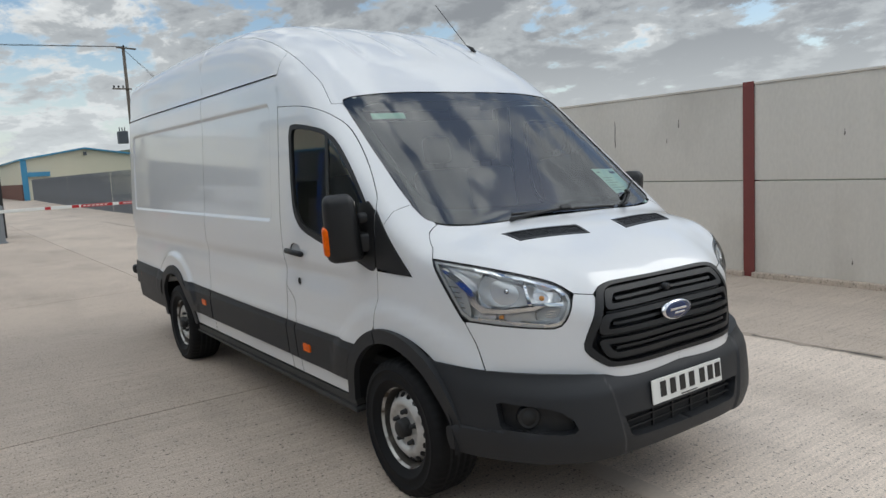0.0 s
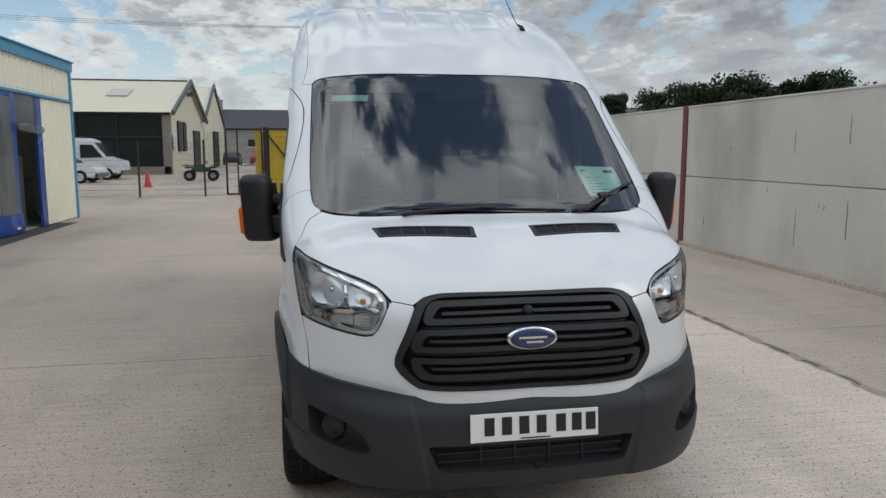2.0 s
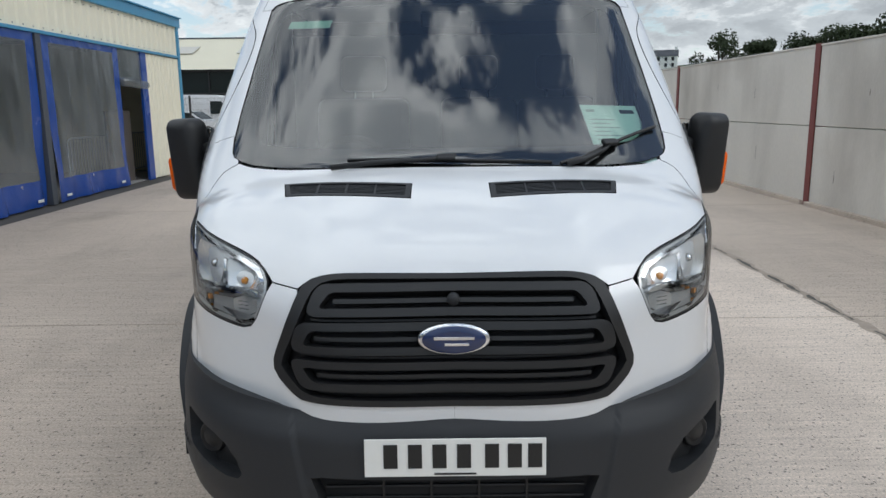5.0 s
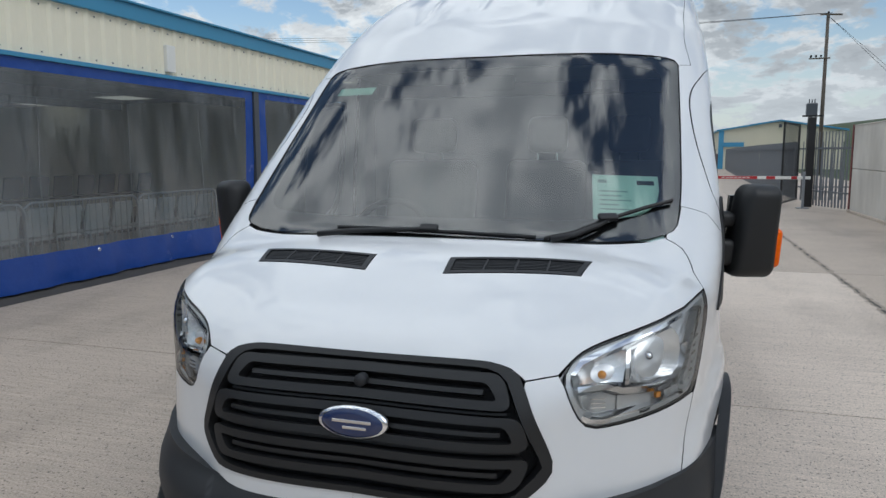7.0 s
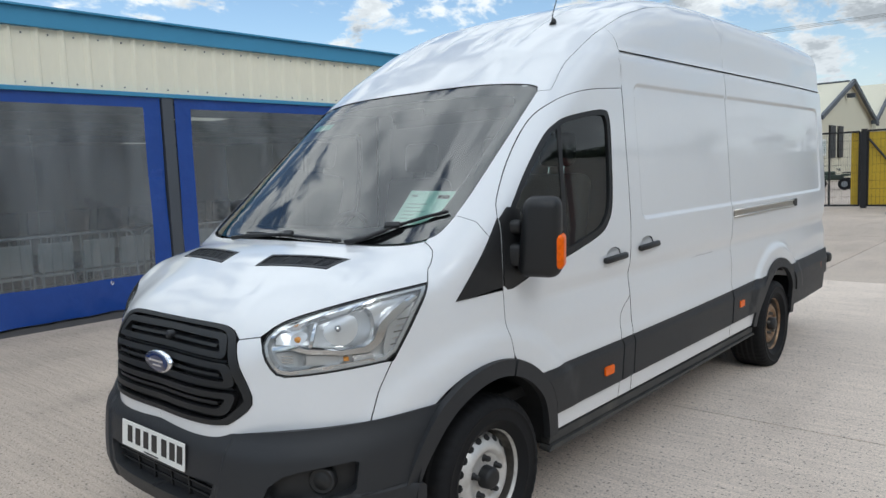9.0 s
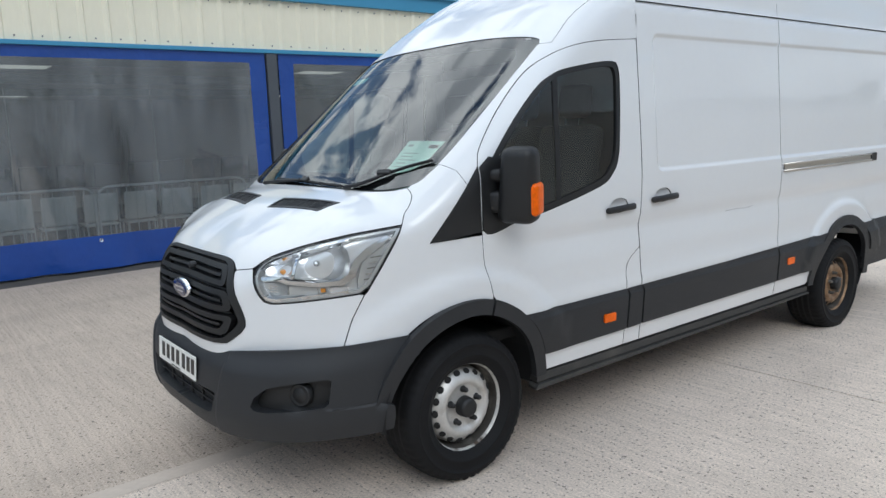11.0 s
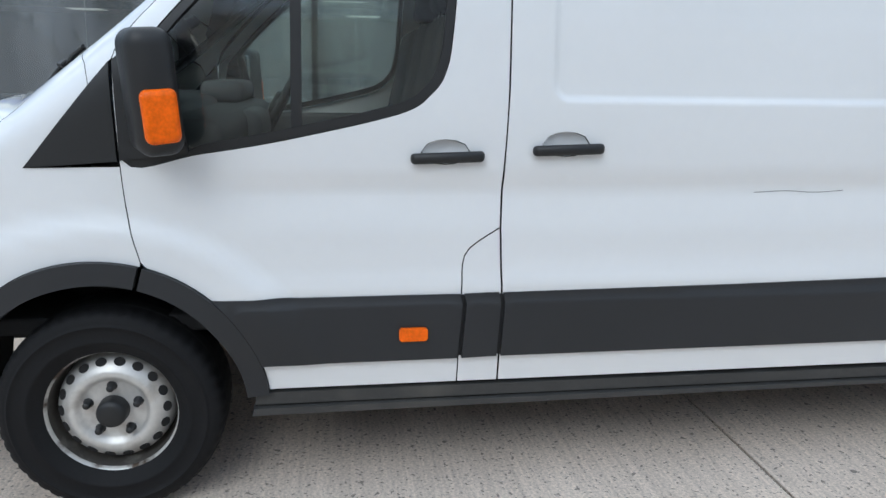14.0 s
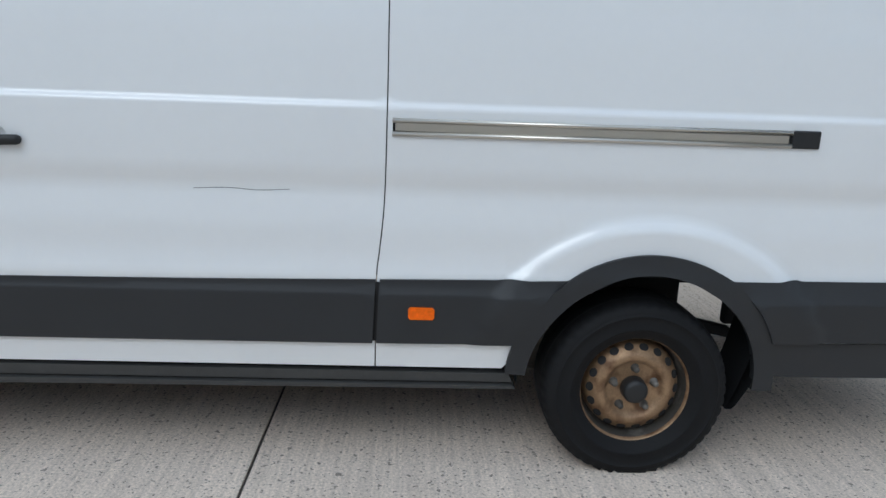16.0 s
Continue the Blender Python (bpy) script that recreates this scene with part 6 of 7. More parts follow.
part("fence_panel", palisade((5.05, 25.0), (8.2, 25.2), 2.0), DARKGALV, pal)
g2 = thing("open_gate", "tall black mesh gate swung open beside the fence", "gate")
part("gate_post", boxes(((0.22, 0.22, 2.75), (4.88, 22.2, 1.37))), BLACKSTEEL, g2)
part("gate_frame", moved(joined(gate_frame(-1.3, 1.3, 0.1, 2.6), wires(-1.3, 1.3, 0.1, 2.6, FY, 0.06)), Matrix.Translation((4.55, 23.6, 0)) @ Matrix.Rotation(radians(72), 4, "Z") @ Matrix.Translation((0, -FY, 0))), BLACKSTEEL, g2)
part("gate_cap", boxes(((0.6, 0.05, 0.05), (4.9, 22.2, 2.78))), BLACKSTEEL, g2)

# ---- cream shed beyond the barrier ----
shed = tagged(thing("cream_shed", "long cream sheeted shed with a blue edged gable roof", "building"), kind="structure")
gable = [(5.6, 0), (17.4, 0), (17.4, 3.95), (11.4, 4.9), (5.6, 4.0)]
part("shed_wall", moved(prism(gable, 46), Matrix.Translation((0, 103, 0))), CREAM_FAR, shed)
for a, b in (((5.3, 4.02), (11.4, 5.0)), ((11.4, 5.0), (17.7, 3.97))):
    m, d = ((a[0] + b[0]) / 2, (a[1] + b[1]) / 2), math.atan2(b[1] - a[1], b[0] - a[0])
    L = math.hypot(b[0] - a[0], b[1] - a[1])
    part("shed_roof", moved(boxes(((L, 46.4, 0.16), (0, 0, 0))), Matrix.Translation((m[0], 102.9, m[1])) @ Matrix.Rotation(-d, 4, "Y")), TEAL, shed)
part("corner_flashing", boxes(((0.5, 0.4, 4.0), (5.75, 80.0, 2.0))), TEAL, shed)
part("shed_door", boxes(((2.0, 0.2, 0.45), (7.0, 79.85, 2.55))), TEAL, shed, "blue door head")
part("shed_plinth", boxes(((0.3, 46, 1.6), (5.55, 103, 0.8))), material("red_brick", (0.16, 0.07, 0.05), 0.85, vary=0.2), shed)
part("gable_lamp", boxes(((0.25, 0.4, 0.35), (11.4, 79.8, 4.45))), GREYSTEEL, shed)

# ---- workshop with a dark glazed front ----
SLATE = material("slate_grey_roof", (0.055, 0.06, 0.07), 0.7, vary=0.15, scale=0.8, fine=4)
RENDER_GREY = material("grey_render", (0.34, 0.33, 0.31), 0.9, vary=0.06, scale=0.5, fine=10)
DARKGLASS = material("dark_glazing", (0.012, 0.018, 0.018), 0.25, vary=0.2, scale=0.6, fine=3, spec=0.2)
STONE = material("stone_quoin", (0.24, 0.21, 0.17), 0.9, vary=0.3, scale=4, fine=12)
shop = tagged(thing("workshop", "workshop with a cream sheeted roof, dark glazed front and stone corners", "building"), kind="structure")
x0, x1 = -34, -10.3
part("glazed_front", boxes(((x1 - x0 - 0.8, 0.12, 3.6), ((x0 + x1) / 2, 50.0, 2.35))), DARKGLASS, shop)
part("front_plinth", boxes(((x1 - x0, 0.5, 0.55), ((x0 + x1) / 2, 49.95, 0.27))), STONE, shop)
for x in np.arange(x0 + 2, x1 - 1, 2.6):
    part("mullion", boxes(((0.1, 0.18, 3.6), (float(x), 49.93, 2.35))), BLACKSTEEL, shop)
part("transom", boxes(((x1 - x0, 0.18, 0.12), ((x0 + x1) / 2, 49.93, 2.6))), BLACKSTEEL, shop)
part("front_head", boxes(((x1 - x0, 0.3, 0.25), ((x0 + x1) / 2, 49.9, 4.22))), BLACKSTEEL, shop)
part("stone_pier", boxes(((0.55, 0.5, 4.1), (x1 - 0.25, 49.95, 2.05)), r=0.05), STONE, shop)
side = [(50.0, 0), (66, 0), (66, 4.2), (58, 7.0), (50.0, 4.3)]
part("end_wall", moved(prism(side, 0.3, "x"), Matrix.Translation((x1 - 0.16, 0, 0))), CREAM_FAR, shop)
for a, b in (((49.4, 4.25), (58, 7.1)), ((58, 7.1), (66.4, 4.2))):
    part("roof_slope", strip([[(x, a[0], a[1]) for x in (x0, x1 + 0.3)], [(x, b[0], b[1]) for x in (x0, x1 + 0.3)]]), CREAM_FAR, shop)
part("verge", moved(joined(boxes(((0.2, 9.1, 0.3), (0, -4.3, 0), (18.4, 0, 0))), boxes(((0.2, 9.0, 0.3), (0, 4.2, 0.0), (-19, 0, 0)))), Matrix.Translation((x1 + 0.3, 58, 5.65))), GREYSTEEL, shop)
part("ridge", boxes(((x1 - x0, 0.3, 0.12), ((x0 + x1) / 2, 58, 7.12))), GREYSTEEL, shop)
for x in (-14.5, -19.3, -24.1):
    part("rooflight", moved(boxes(((1.5, 2.0, 0.05), (0, 0, 0))), Matrix.Translation((x, 54.2, 5.92)) @ Matrix.Rotation(math.atan2(2.85, 8.6), 4, "X")), material("rooflight_sheet", (0.5, 0.48, 0.42), 0.4), shop)
part("end_window", boxes(((0.2, 1.4, 2.2), (x1 + 0.02, 53.2, 2.7)), ((0.2, 1.2, 2.2), (x1 + 0.02, 55.4, 2.7))), BLACKSTEEL, shop)
part("end_door", boxes(((0.2, 3.4, 3.3), (x1 + 0.02, 61.5, 1.65))), BLACKSTEEL, shop)
part("end_sign", boxes(((0.06, 1.0, 1.1), (x1 + 0.15, 50.6, 2.3))), PLATE, shop, "white sign board with dark bars")
for k in range(7):
    part("sign_bar", boxes(((0.02, 0.8, 0.04), (x1 + 0.19, 50.6, 1.95 + 0.12 * k))), GREY_PRINT, shop)
part("end_lamp", boxes(((0.5, 0.3, 0.3), (x1 + 0.35, 57.0, 6.0)), ((0.4, 0.3, 0.3), (x1 + 0.35, 64.8, 4.3))), GREYSTEEL, shop)
shop2 = tagged(thing("second_workshop", "second cream gabled workshop behind the first", "building"), kind="structure")
side2 = [(68.5, 0), (84, 0), (84, 4.4), (76, 8.2), (68.5, 4.6)]
part("end_wall", moved(prism(side2, 20, "x"), Matrix.Translation((x1 - 10.2, 0, 0))), CREAM_FAR, shop2)
part("verge", moved(joined(boxes(((0.2, 8.7, 0.3), (0, -3.9, 0), (26, 0, 0))), boxes(((0.2, 8.9, 0.3), (0, 4.0, -0.1), (-25.4, 0, 0)))), Matrix.Translation((x1 - 0.1, 76, 6.45))), GREYSTEEL, shop2)
part("end_door", boxes(((0.2, 4, 3.6), (x1 - 0.15, 76, 1.8))), BLACKSTEEL, shop2)

# ---- low grey building with a slate roof ----
low = tagged(thing("slate_roofed_building", "low grey rendered building with a dark slate roof", "building"), kind="structure")
part("front_wall", boxes(((15.5, 8, 4.7), (-9.4, 98.5, 2.35))), RENDER_GREY, low)
part("roof_slope", strip([[(x, 94.0, 4.55) for x in (-17.4, -1.45)], [(x, 98.6, 7.1) for x in (-17.4, -1.45)], [(x, 103, 4.6) for x in (-17.4, -1.45)]]), SLATE, low)
part("gable_wall", moved(prism([(94.5, 0), (102.5, 0), (102.5, 4.6), (98.6, 6.9), (94.5, 4.6)], 0.2, "x"), Matrix.Translation((-1.7, 0, 0))), RENDER_GREY, low)
for x in (-13.6, -8.1, -3.4):
    w = part("window", boxes(((1.1, 0.12, 0.95), (x, 94.46, 2.6))), BLACKSTEEL, low)
    part("window_sill", boxes(((1.3, 0.2, 0.1), (x, 94.4, 2.08))), PLATE, low)
part("wall_lamp", boxes(((0.5, 0.3, 0.35), (-6.6, 94.3, 4.1))), PLATE, low)
part("chimney", boxes(((0.9, 0.9, 1.5), (-12.6, 98.6, 7.5)), ((1.1, 1.1, 0.15), (-12.6, 98.6, 8.25)), ((0.3, 0.3, 0.4), (-12.6, 98.6, 8.5))), RENDER_GREY, low)

# ---- pole with wires ----
TIMBER = material("weathered_timber", (0.13, 0.11, 0.09), 0.9, vary=0.2, scale=2, fine=20, stretch=(1, 1, 0.1))
px, py, ptop = 11.9, 61.0, 12.3
pole = thing("utility_pole", "tall weathered timber utility pole with wires and a grey transformer", "utility pole")
part("pole_shaft", tube([(px, py, -0.1), (px, py, ptop)], lambda u: 0.17 - 0.05 * u, 10), TIMBER, pole, smooth=True)
part("cross_arm", boxes(((1.7, 0.1, 0.12), (px + 0.2, py - 0.15, ptop - 0.15), (0, 0, 18))), TIMBER, pole)
part("cross_arm", boxes(((1.5, 0.1, 0.1), (px - 0.45, py - 0.15, ptop - 3.4))), TIMBER, pole)
part("transformer", boxes(((0.75, 0.6, 1.0), (px - 0.75, py, 5.0)), ((0.08, 0.08, 0.35), (px - 0.95, py, 5.65)), ((0.08, 0.08, 0.35), (px - 0.75, py, 5.65)), ((0.08, 0.08, 0.35), (px - 0.55, py, 5.65)), r=0.03), GREYSTEEL, pole, "grey transformer tank")
for dx in (-1.05, -0.7, -0.35, 0.0):
    part("insulator", lathe([(0.0, 0.2), (0.06, 0.18), (0.08, 0.1), (0.05, 0.0)], 8, "z"), DARK, pole).location = (px + dx, py - 0.15, ptop - 3.32 if dx < -0.2 else ptop - 0.1)


def sag(a, b, drop, n=16):
    a, b = Vector(a), Vector(b)
    return [a.lerp(b, k / n) - Vector((0, 0, drop * 4 * (k / n) * (1 - k / n))) for k in range(n + 1)]


for k in range(3):
    part("wire", tube(sag((px - 0.5 + 0.4 * k, py, ptop), (px - 70, py - 6 + 2 * k, ptop + 1.0), 1.0), 0.012, 4), BLACKSTEEL, pole)
for k in range(2):
    part("stay_wire", tube([(px, py, ptop - 0.2), (px + 9.0 + 0.7 * k, py + 3, 4.0)], 0.014, 4), BLACKSTEEL, pole)

# ---- trees beyond the wall ----
LEAF = material("tree_leaves", (0.030, 0.042, 0.018), 0.8, vary=0.5, scale=0.9, fine=4, spec=0.2)
BARK = material("tree_bark", (0.05, 0.042, 0.034), 0.95, vary=0.3)


def build_tree(seed, height, spread, base, trunk_part=0.3):
    rng = random.Random(seed)
    t = thing("tree", "dark broad-leaved tree on the hill beyond the wall", "tree", "trees on the skyline")
    limbs = [tube([(0, 0, -0.6), (0.05, 0.03, height * 0.3), (rng.uniform(-0.3, 0.3), 0, height * 0.62)], lambda u: height * (0.03 - 0.02 * u), 7)]
    lobes = []
    for k in range(30):
        a, h = rng.uniform(0, 6.28), rng.uniform(trunk_part, 0.95)
        reach = spread * math.sqrt(max(0.05, 1 - ((h - 0.6) / 0.45) ** 2)) * rng.uniform(0.35, 0.95)
        c = Vector((math.cos(a) * reach, math.sin(a) * reach, height * h))
        lobes.append((c, rng.uniform(0.20, 0.36) * spread))
        limbs.append(tube([(0, 0, height * (0.2 + 0.35 * h)), c * 0.55 + Vector((0, 0, height * 0.25 * h)), tuple(c)], lambda u: height * (0.012 - 0.009 * u), 5))
    part("trunk", joined(*limbs), BARK, t, smooth=True)
    verts, faces = [], []
    for c, r in lobes:
        for _ in range(190):
            d = Vector((rng.gauss(0, 1), rng.gauss(0, 1), rng.gauss(0, 0.8)))
            d = d.normalized() * r * rng.uniform(0.25, 1.12) ** 0.6
            p = c + d
            u = Vector((rng.gauss(0, 1), rng.gauss(0, 1), rng.gauss(0, 1))).normalized()
            w = u.orthogonal().normalized()
            s = rng.uniform(0.12, 0.26) * height / 10
            i = len(verts)
            verts += [tuple(p + u * s), tuple(p + w * s * 0.7), tuple(p - u * s), tuple(p - w * s * 0.7)]
            faces.append((i, i + 1, i + 2, i + 3))
    me = bpy.data.meshes.new("crown")
    me.from_pydata(verts, [], faces)
    me.materials.append(LEAF)
    crown = new("crown", me)
    crown.parent = t
    t.location = base
    return t


def hill(x, y, dz=0.0):
    return (x, y, ground_height(x, y) + dz)


oaks = [build_tree(5, 10.8, 4.4, hill(38.5, 100)), build_tree(8, 10.6, 4.6, hill(51, 93)), build_tree(13, 11.6, 5.6, hill(56, 89.5)), build_tree(21, 9.8, 2.6, hill(43.3, 98.5), 0.5)]
for k, (x, y, s, o) in enumerate([(48.2, 96, 0.97, 1), (53.5, 92, 1.0, 2), (60, 86.5, 1.0, 0), (63.5, 84, 1.0, 1), (65.5, 80, 1.0, 2), (58.5, 93, 0.95, 2), (65, 86, 1.0, 0), (49.6, 97, 0.88, 2), (43.5, 160, 0.26, 1), (55, 91, 0.95, 1), (61.5, 85, 1.0, 2), (57.5, 88, 1.05, 0), (62.5, 87.5, 1.05, 2), (65.8, 82.5, 1.08, 1)]):
    copy_thing(oaks[o], pose(x, y, ground_height(x, y), 0, 0, 77 * k) @ Matrix.Diagonal((s, s, s * (1 if k % 2 else 0.93), 1)))

# ---- white house on the hill ----
hx, hy = 48.5, 160
hz = ground_height(hx, hy)
house = thing("white_house", "white two-storey house with a dark roof on the hill", "house")
part("house_wall", moved(prism([(-3, -0.8), (3, -0.8), (3, 3.6), (0, 5.6), (-3, 3.6)], 9.5), pose(hx, hy, hz, 0, 0, 70) @ Matrix.Scale(0.64, 4)), PLATE, house)
part("house_roof", moved(strip([[(-3.3, d, 3.45) for d in (-5, 5)], [(0, d, 5.75) for d in (-5, 5)], [(3.3, d, 3.45) for d in (-5, 5)]]), pose(hx, hy, hz, 0, 0, 70) @ Matrix.Scale(0.64, 4)), SLATE, house)
for d in (-3.4, -1.2, 1.2, 3.4):
    for z in (0.6, 2.6):
        for s in (-1, 1):
            part("window", moved(boxes(((0.1, 0.9, 1.2), (s * 3.02, d, z))), pose(hx, hy, hz, 0, 0, 70) @ Matrix.Scale(0.64, 4)), BLACKSTEEL, house)
for d in (-4.2, 4.2):
    part("chimney", moved(boxes(((0.6, 0.9, 1.3), (0, d, 6.0))), pose(hx, hy, hz, 0, 0, 70) @ Matrix.Scale(0.64, 4)), PLATE, house)

# ---- parked vehicles beyond the fence ----
CARDARK = material("dark_car_paint", (0.02, 0.022, 0.03), 0.3, coat=0.6, vary=0.04)


def build_vehicle(name, label, category, profile, width, wheels, radius, paint, glass, base, turn):
    """A small parked vehicle: side profile along x, glass outlines, wheels."""
    v = thing(name, label, category)
    bm = prism(profile, width)
    for q in bm.verts:   # narrower towards the roof
        zt = max(p[1] for p in profile)
        q.co.y *= 1 - 0.16 * max(0, (q.co.z - zt * 0.5) / zt)
    bmesh.ops.bevel(bm, geom=[e for e in bm.edges], offset=0.05, segments=2, affect="EDGES")
    part("body", bm, paint, v, smooth=False)
    i = max(range(1, len(profile) - 1), key=lambda k: (profile[k][0] > profile[k + 1][0]) * (profile[k + 1][1] - profile[k][1]) * (profile[k][0] > 0.3))
    (xa, za), (xb, zb) = profile[i], profile[i + 1]   # the steepest rise of the front carries the windscreen
    at = lambda u, d: (xa + (xb - xa) * u + d, za + (zb - za) * u + d)
    part("windscreen", prism([at(0.06, 0.0), at(0.06, 0.03), at(0.92, 0.03), at(0.92, 0.0)], width * 0.80), DARKGLASS, v)
    part("front_bumper", boxes(((0.12, width * 0.96, 0.22), (profile[1][0] + 0.02, 0, profile[1][1] + 0.10)), r=0.03), CARDARK, v)
    for pts in glass:
        g = prism(pts, width * 1.012)
        for q in g.verts:
            q.co.y *= 1 - 0.16 * max(0, (q.co.z - zt * 0.5) / zt)
        part("side_glass", g, DARKGLASS, v)
    for x in wheels:
        for s in (-1, 1):
            w = part("wheel", moved(lathe([(radius * 0.6, 0.10), (radius * 0.95, 0.09), (radius, 0.05), (radius, -0.08), (radius * 0.6, -0.1)], 24), Matrix.Translation((x, s * (width / 2 - 0.07), radius)) @ Matrix.Rotation(radians(90), 4, "Z")), RUBBER, v)
            part("rim", moved(lathe([(0.0, 0.02), (radius * 0.5, 0.0), (radius * 0.62, 0.03)], 16), Matrix.Translation((x, s * (width / 2 - 0.0), radius)) @ Matrix.Rotation(radians(90 * s), 4, "Z")), STEEL, w)
    v.matrix_world = pose(*base, 0, 0, turn)
    return v


van_line = [(-2.6, 0.35), (2.45, 0.35), (2.55, 0.6), (2.5, 1.05), (1.75, 1.25), (1.05, 2.15), (0.7, 2.35), (-2.5, 2.4), (-2.6, 2.2)]
van_glass = [[(0.35, 1.25), (1.55, 1.28), (1.0, 1.98), (0.35, 2.0)]]
car_line = [(-2.1, 0.3), (2.1, 0.3), (2.15, 0.65), (1.9, 0.88), (1.0, 0.98), (0.35, 1.42), (-1.2, 1.45), (-1.95, 1.0), (-2.15, 0.8)]
car_glass = [[(-1.55, 0.98), (0.85, 0.98), (0.3, 1.37), (-1.15, 1.38)]]
pick_line = [(-2.5, 0.45), (2.5, 0.45), (2.55, 0.9), (2.4, 1.1), (1.3, 1.2), (0.7, 1.75), (-0.5, 1.78), (-0.75, 1.2), (-2.5, 1.2)]
pick_glass = [[(-0.45, 1.18), (1.15, 1.2), (0.65, 1.68), (-0.4, 1.7)]]
CARRED = material("red_car_paint", (0.28, 0.02, 0.02), 0.3, coat=0.6, vary=0.04)
WHITE2 = material("white_vehicle_paint", (0.72, 0.73, 0.74), 0.35, coat=0.5, vary=0.03)
build_vehicle("parked_van", "white panel van parked in front of the workshop", "van", van_line, 1.95, (-1.6, 1.7), 0.34, WHITE2, van_glass, (-13.9, 41.5, 0), 0)
build_vehicle("parked_pickup", "white pickup car parked in front of the workshop", "car", car_line, 1.8, (-1.35, 1.35), 0.33, WHITE2, car_glass, (-13.6, 37.0, 0), -4)
build_vehicle("parked_car", "red car parked by the grey building", "car", car_line, 1.8, (-1.35, 1.35), 0.32, CARRED, car_glass, (-6.6, 84.0, 0), 90)
build_vehicle("parked_car", "dark car parked by the grey building", "car", car_line, 1.8, (-1.35, 1.35), 0.32, CARDARK, car_glass, (-9.6, 84.0, 0), 90)
build_vehicle("parked_truck", "white pickup truck parked by the workshop", "truck", pick_line, 1.8, (-1.5, 1.5), 0.36, WHITE2, pick_glass, (-18.4, 44.5, 0), 2)
for x, y in ((3.2, 104.0), (6.3, 106)):
    build_vehicle("parked_car", "pale car parked far down the road", "car", car_line, 1.8, (-1.35, 1.35), 0.32, WHITE2, car_glass, (x, y, 0.15), 8)

quad = thing("quad_bike", "dark green quad bike parked behind the mesh fence", "quad bike")
part("quad_body", boxes(((1.0, 0.55, 0.26), (0, 0, 0.62)), ((0.55, 0.34, 0.22), (-0.15, 0, 0.82)), ((0.42, 0.9, 0.10), (0.62, 0, 0.74)), ((0.46, 0.9, 0.10), (-0.62, 0, 0.74)), r=0.06, seg=2), material("quad_green", (0.03, 0.05, 0.035), 0.5), quad)
part("handlebar", tube([(0.25, -0.38, 1.05), (0.35, 0, 0.95), (0.25, 0.38, 1.05)], 0.025, 6), BLACKSTEEL, quad)
part("rack", boxes(((0.5, 0.8, 0.04), (0.75, 0, 0.86)), ((0.5, 0.8, 0.04), (-0.75, 0, 0.86))), BLACKSTEEL, quad)
for x in (-0.62, 0.62):
    for s in (-1, 1):
        w = part("wheel", moved(lathe([(0.15, 0.1), (0.27, 0.11), (0.30, 0.06), (0.30, -0.06), (0.27, -0.11), (0.15, -0.1)], 20), Matrix.Translation((x, s * 0.42, 0.30)) @ Matrix.Rotation(radians(90), 4, "Z")), RUBBER, quad)
        part("rim", moved(lathe([(0.0, 0.0), (0.15, 0.0), (0.16, -0.05)], 14), Matrix.Translation((x, s * 0.50, 0.30)) @ Matrix.Rotation(radians(90 * s), 4, "Z")), GALV, w)
quad.matrix_world = pose(-6.75, 38.5, 0, 0, 0, 4)
cone = thing("traffic_cone", "red-orange traffic cone standing beyond the fence", "cone")
part("cone_body", lathe([(0.03, 0.75), (0.05, 0.74), (0.15, 0.06), (0.155, 0.04)], 20, "z"), material("cone_red", (0.55, 0.05, 0.03), 0.6), cone, smooth=True)
part("cone_base", boxes(((0.42, 0.42, 0.04), (0, 0, 0.02)), r=0.01), SIGNRED, cone)
cone.location = (-8.15, 31.5, 0)
scrap = thing("trailer_frame", "low bare metal trailer frame beyond the fence", "trailer")
part("bed", boxes(((2.6, 1.4, 0.08), (0, 0, 0.5)), ((0.06, 1.4, 0.4), (1.25, 0, 0.7)), ((1.6, 0.08, 0.08), (-1.9, 0, 0.45)), r=0.01), GALV, scrap)
for s in (-1, 1):
    part("wheel", moved(lathe([(0.0, 0.08), (0.26, 0.08), (0.28, 0.04), (0.28, -0.04), (0.26, -0.08), (0, -0.08)], 18), Matrix.Translation((0.1, s * 0.78, 0.28)) @ Matrix.Rotation(radians(90), 4, "Z")), RUBBER, scrap)
scrap.matrix_world = pose(-4.6, 60, 0, 0, 0, 8)

# ---- slot drain and repairs in the yard ----
drain = tagged(thing("slot_drain", "rough dark slot drain running along the concrete yard", "drain"), kind="structure")
rng = random.Random(4)
d_rows, e_rows = [], []
for k in range(460):
    y = -12 + k * 0.09
    a, b = rng.uniform(-0.016, 0.016), rng.uniform(-0.016, 0.016)
    d_rows.append([(2.988 + a, y, 0.003), (3.014 + b, y, 0.003)])
    e_rows.append([(2.955 + 1.6 * a, y, 0.0015), (3.05 + 1.6 * b, y, 0.0015)])
part("drain_edge", strip(e_rows), material("patched_concrete", (0.36, 0.30, 0.245), 0.9, vary=0.3, scale=6, fine=30), drain)
SLOT = material("drain_dirt", (0.10, 0.09, 0.08), 0.95, vary=0.5, scale=9)
k = 0
while k < len(d_rows) - 8:   # open stretches of the slot between dirt that fills it
    n = rng.randint(3, 9)
    part("drain_slot", strip(d_rows[k:k + n]), SLOT, drain)
    k += n + rng.randint(0, 2)
strip_bm = strip([[(-0.11 + 0.01 * math.sin(3 * y), y, 0.0025), (0.02 + 0.01 * math.sin(2 * y), y, 0.0025)] for y in np.arange(-6, -0.2, 0.15)])
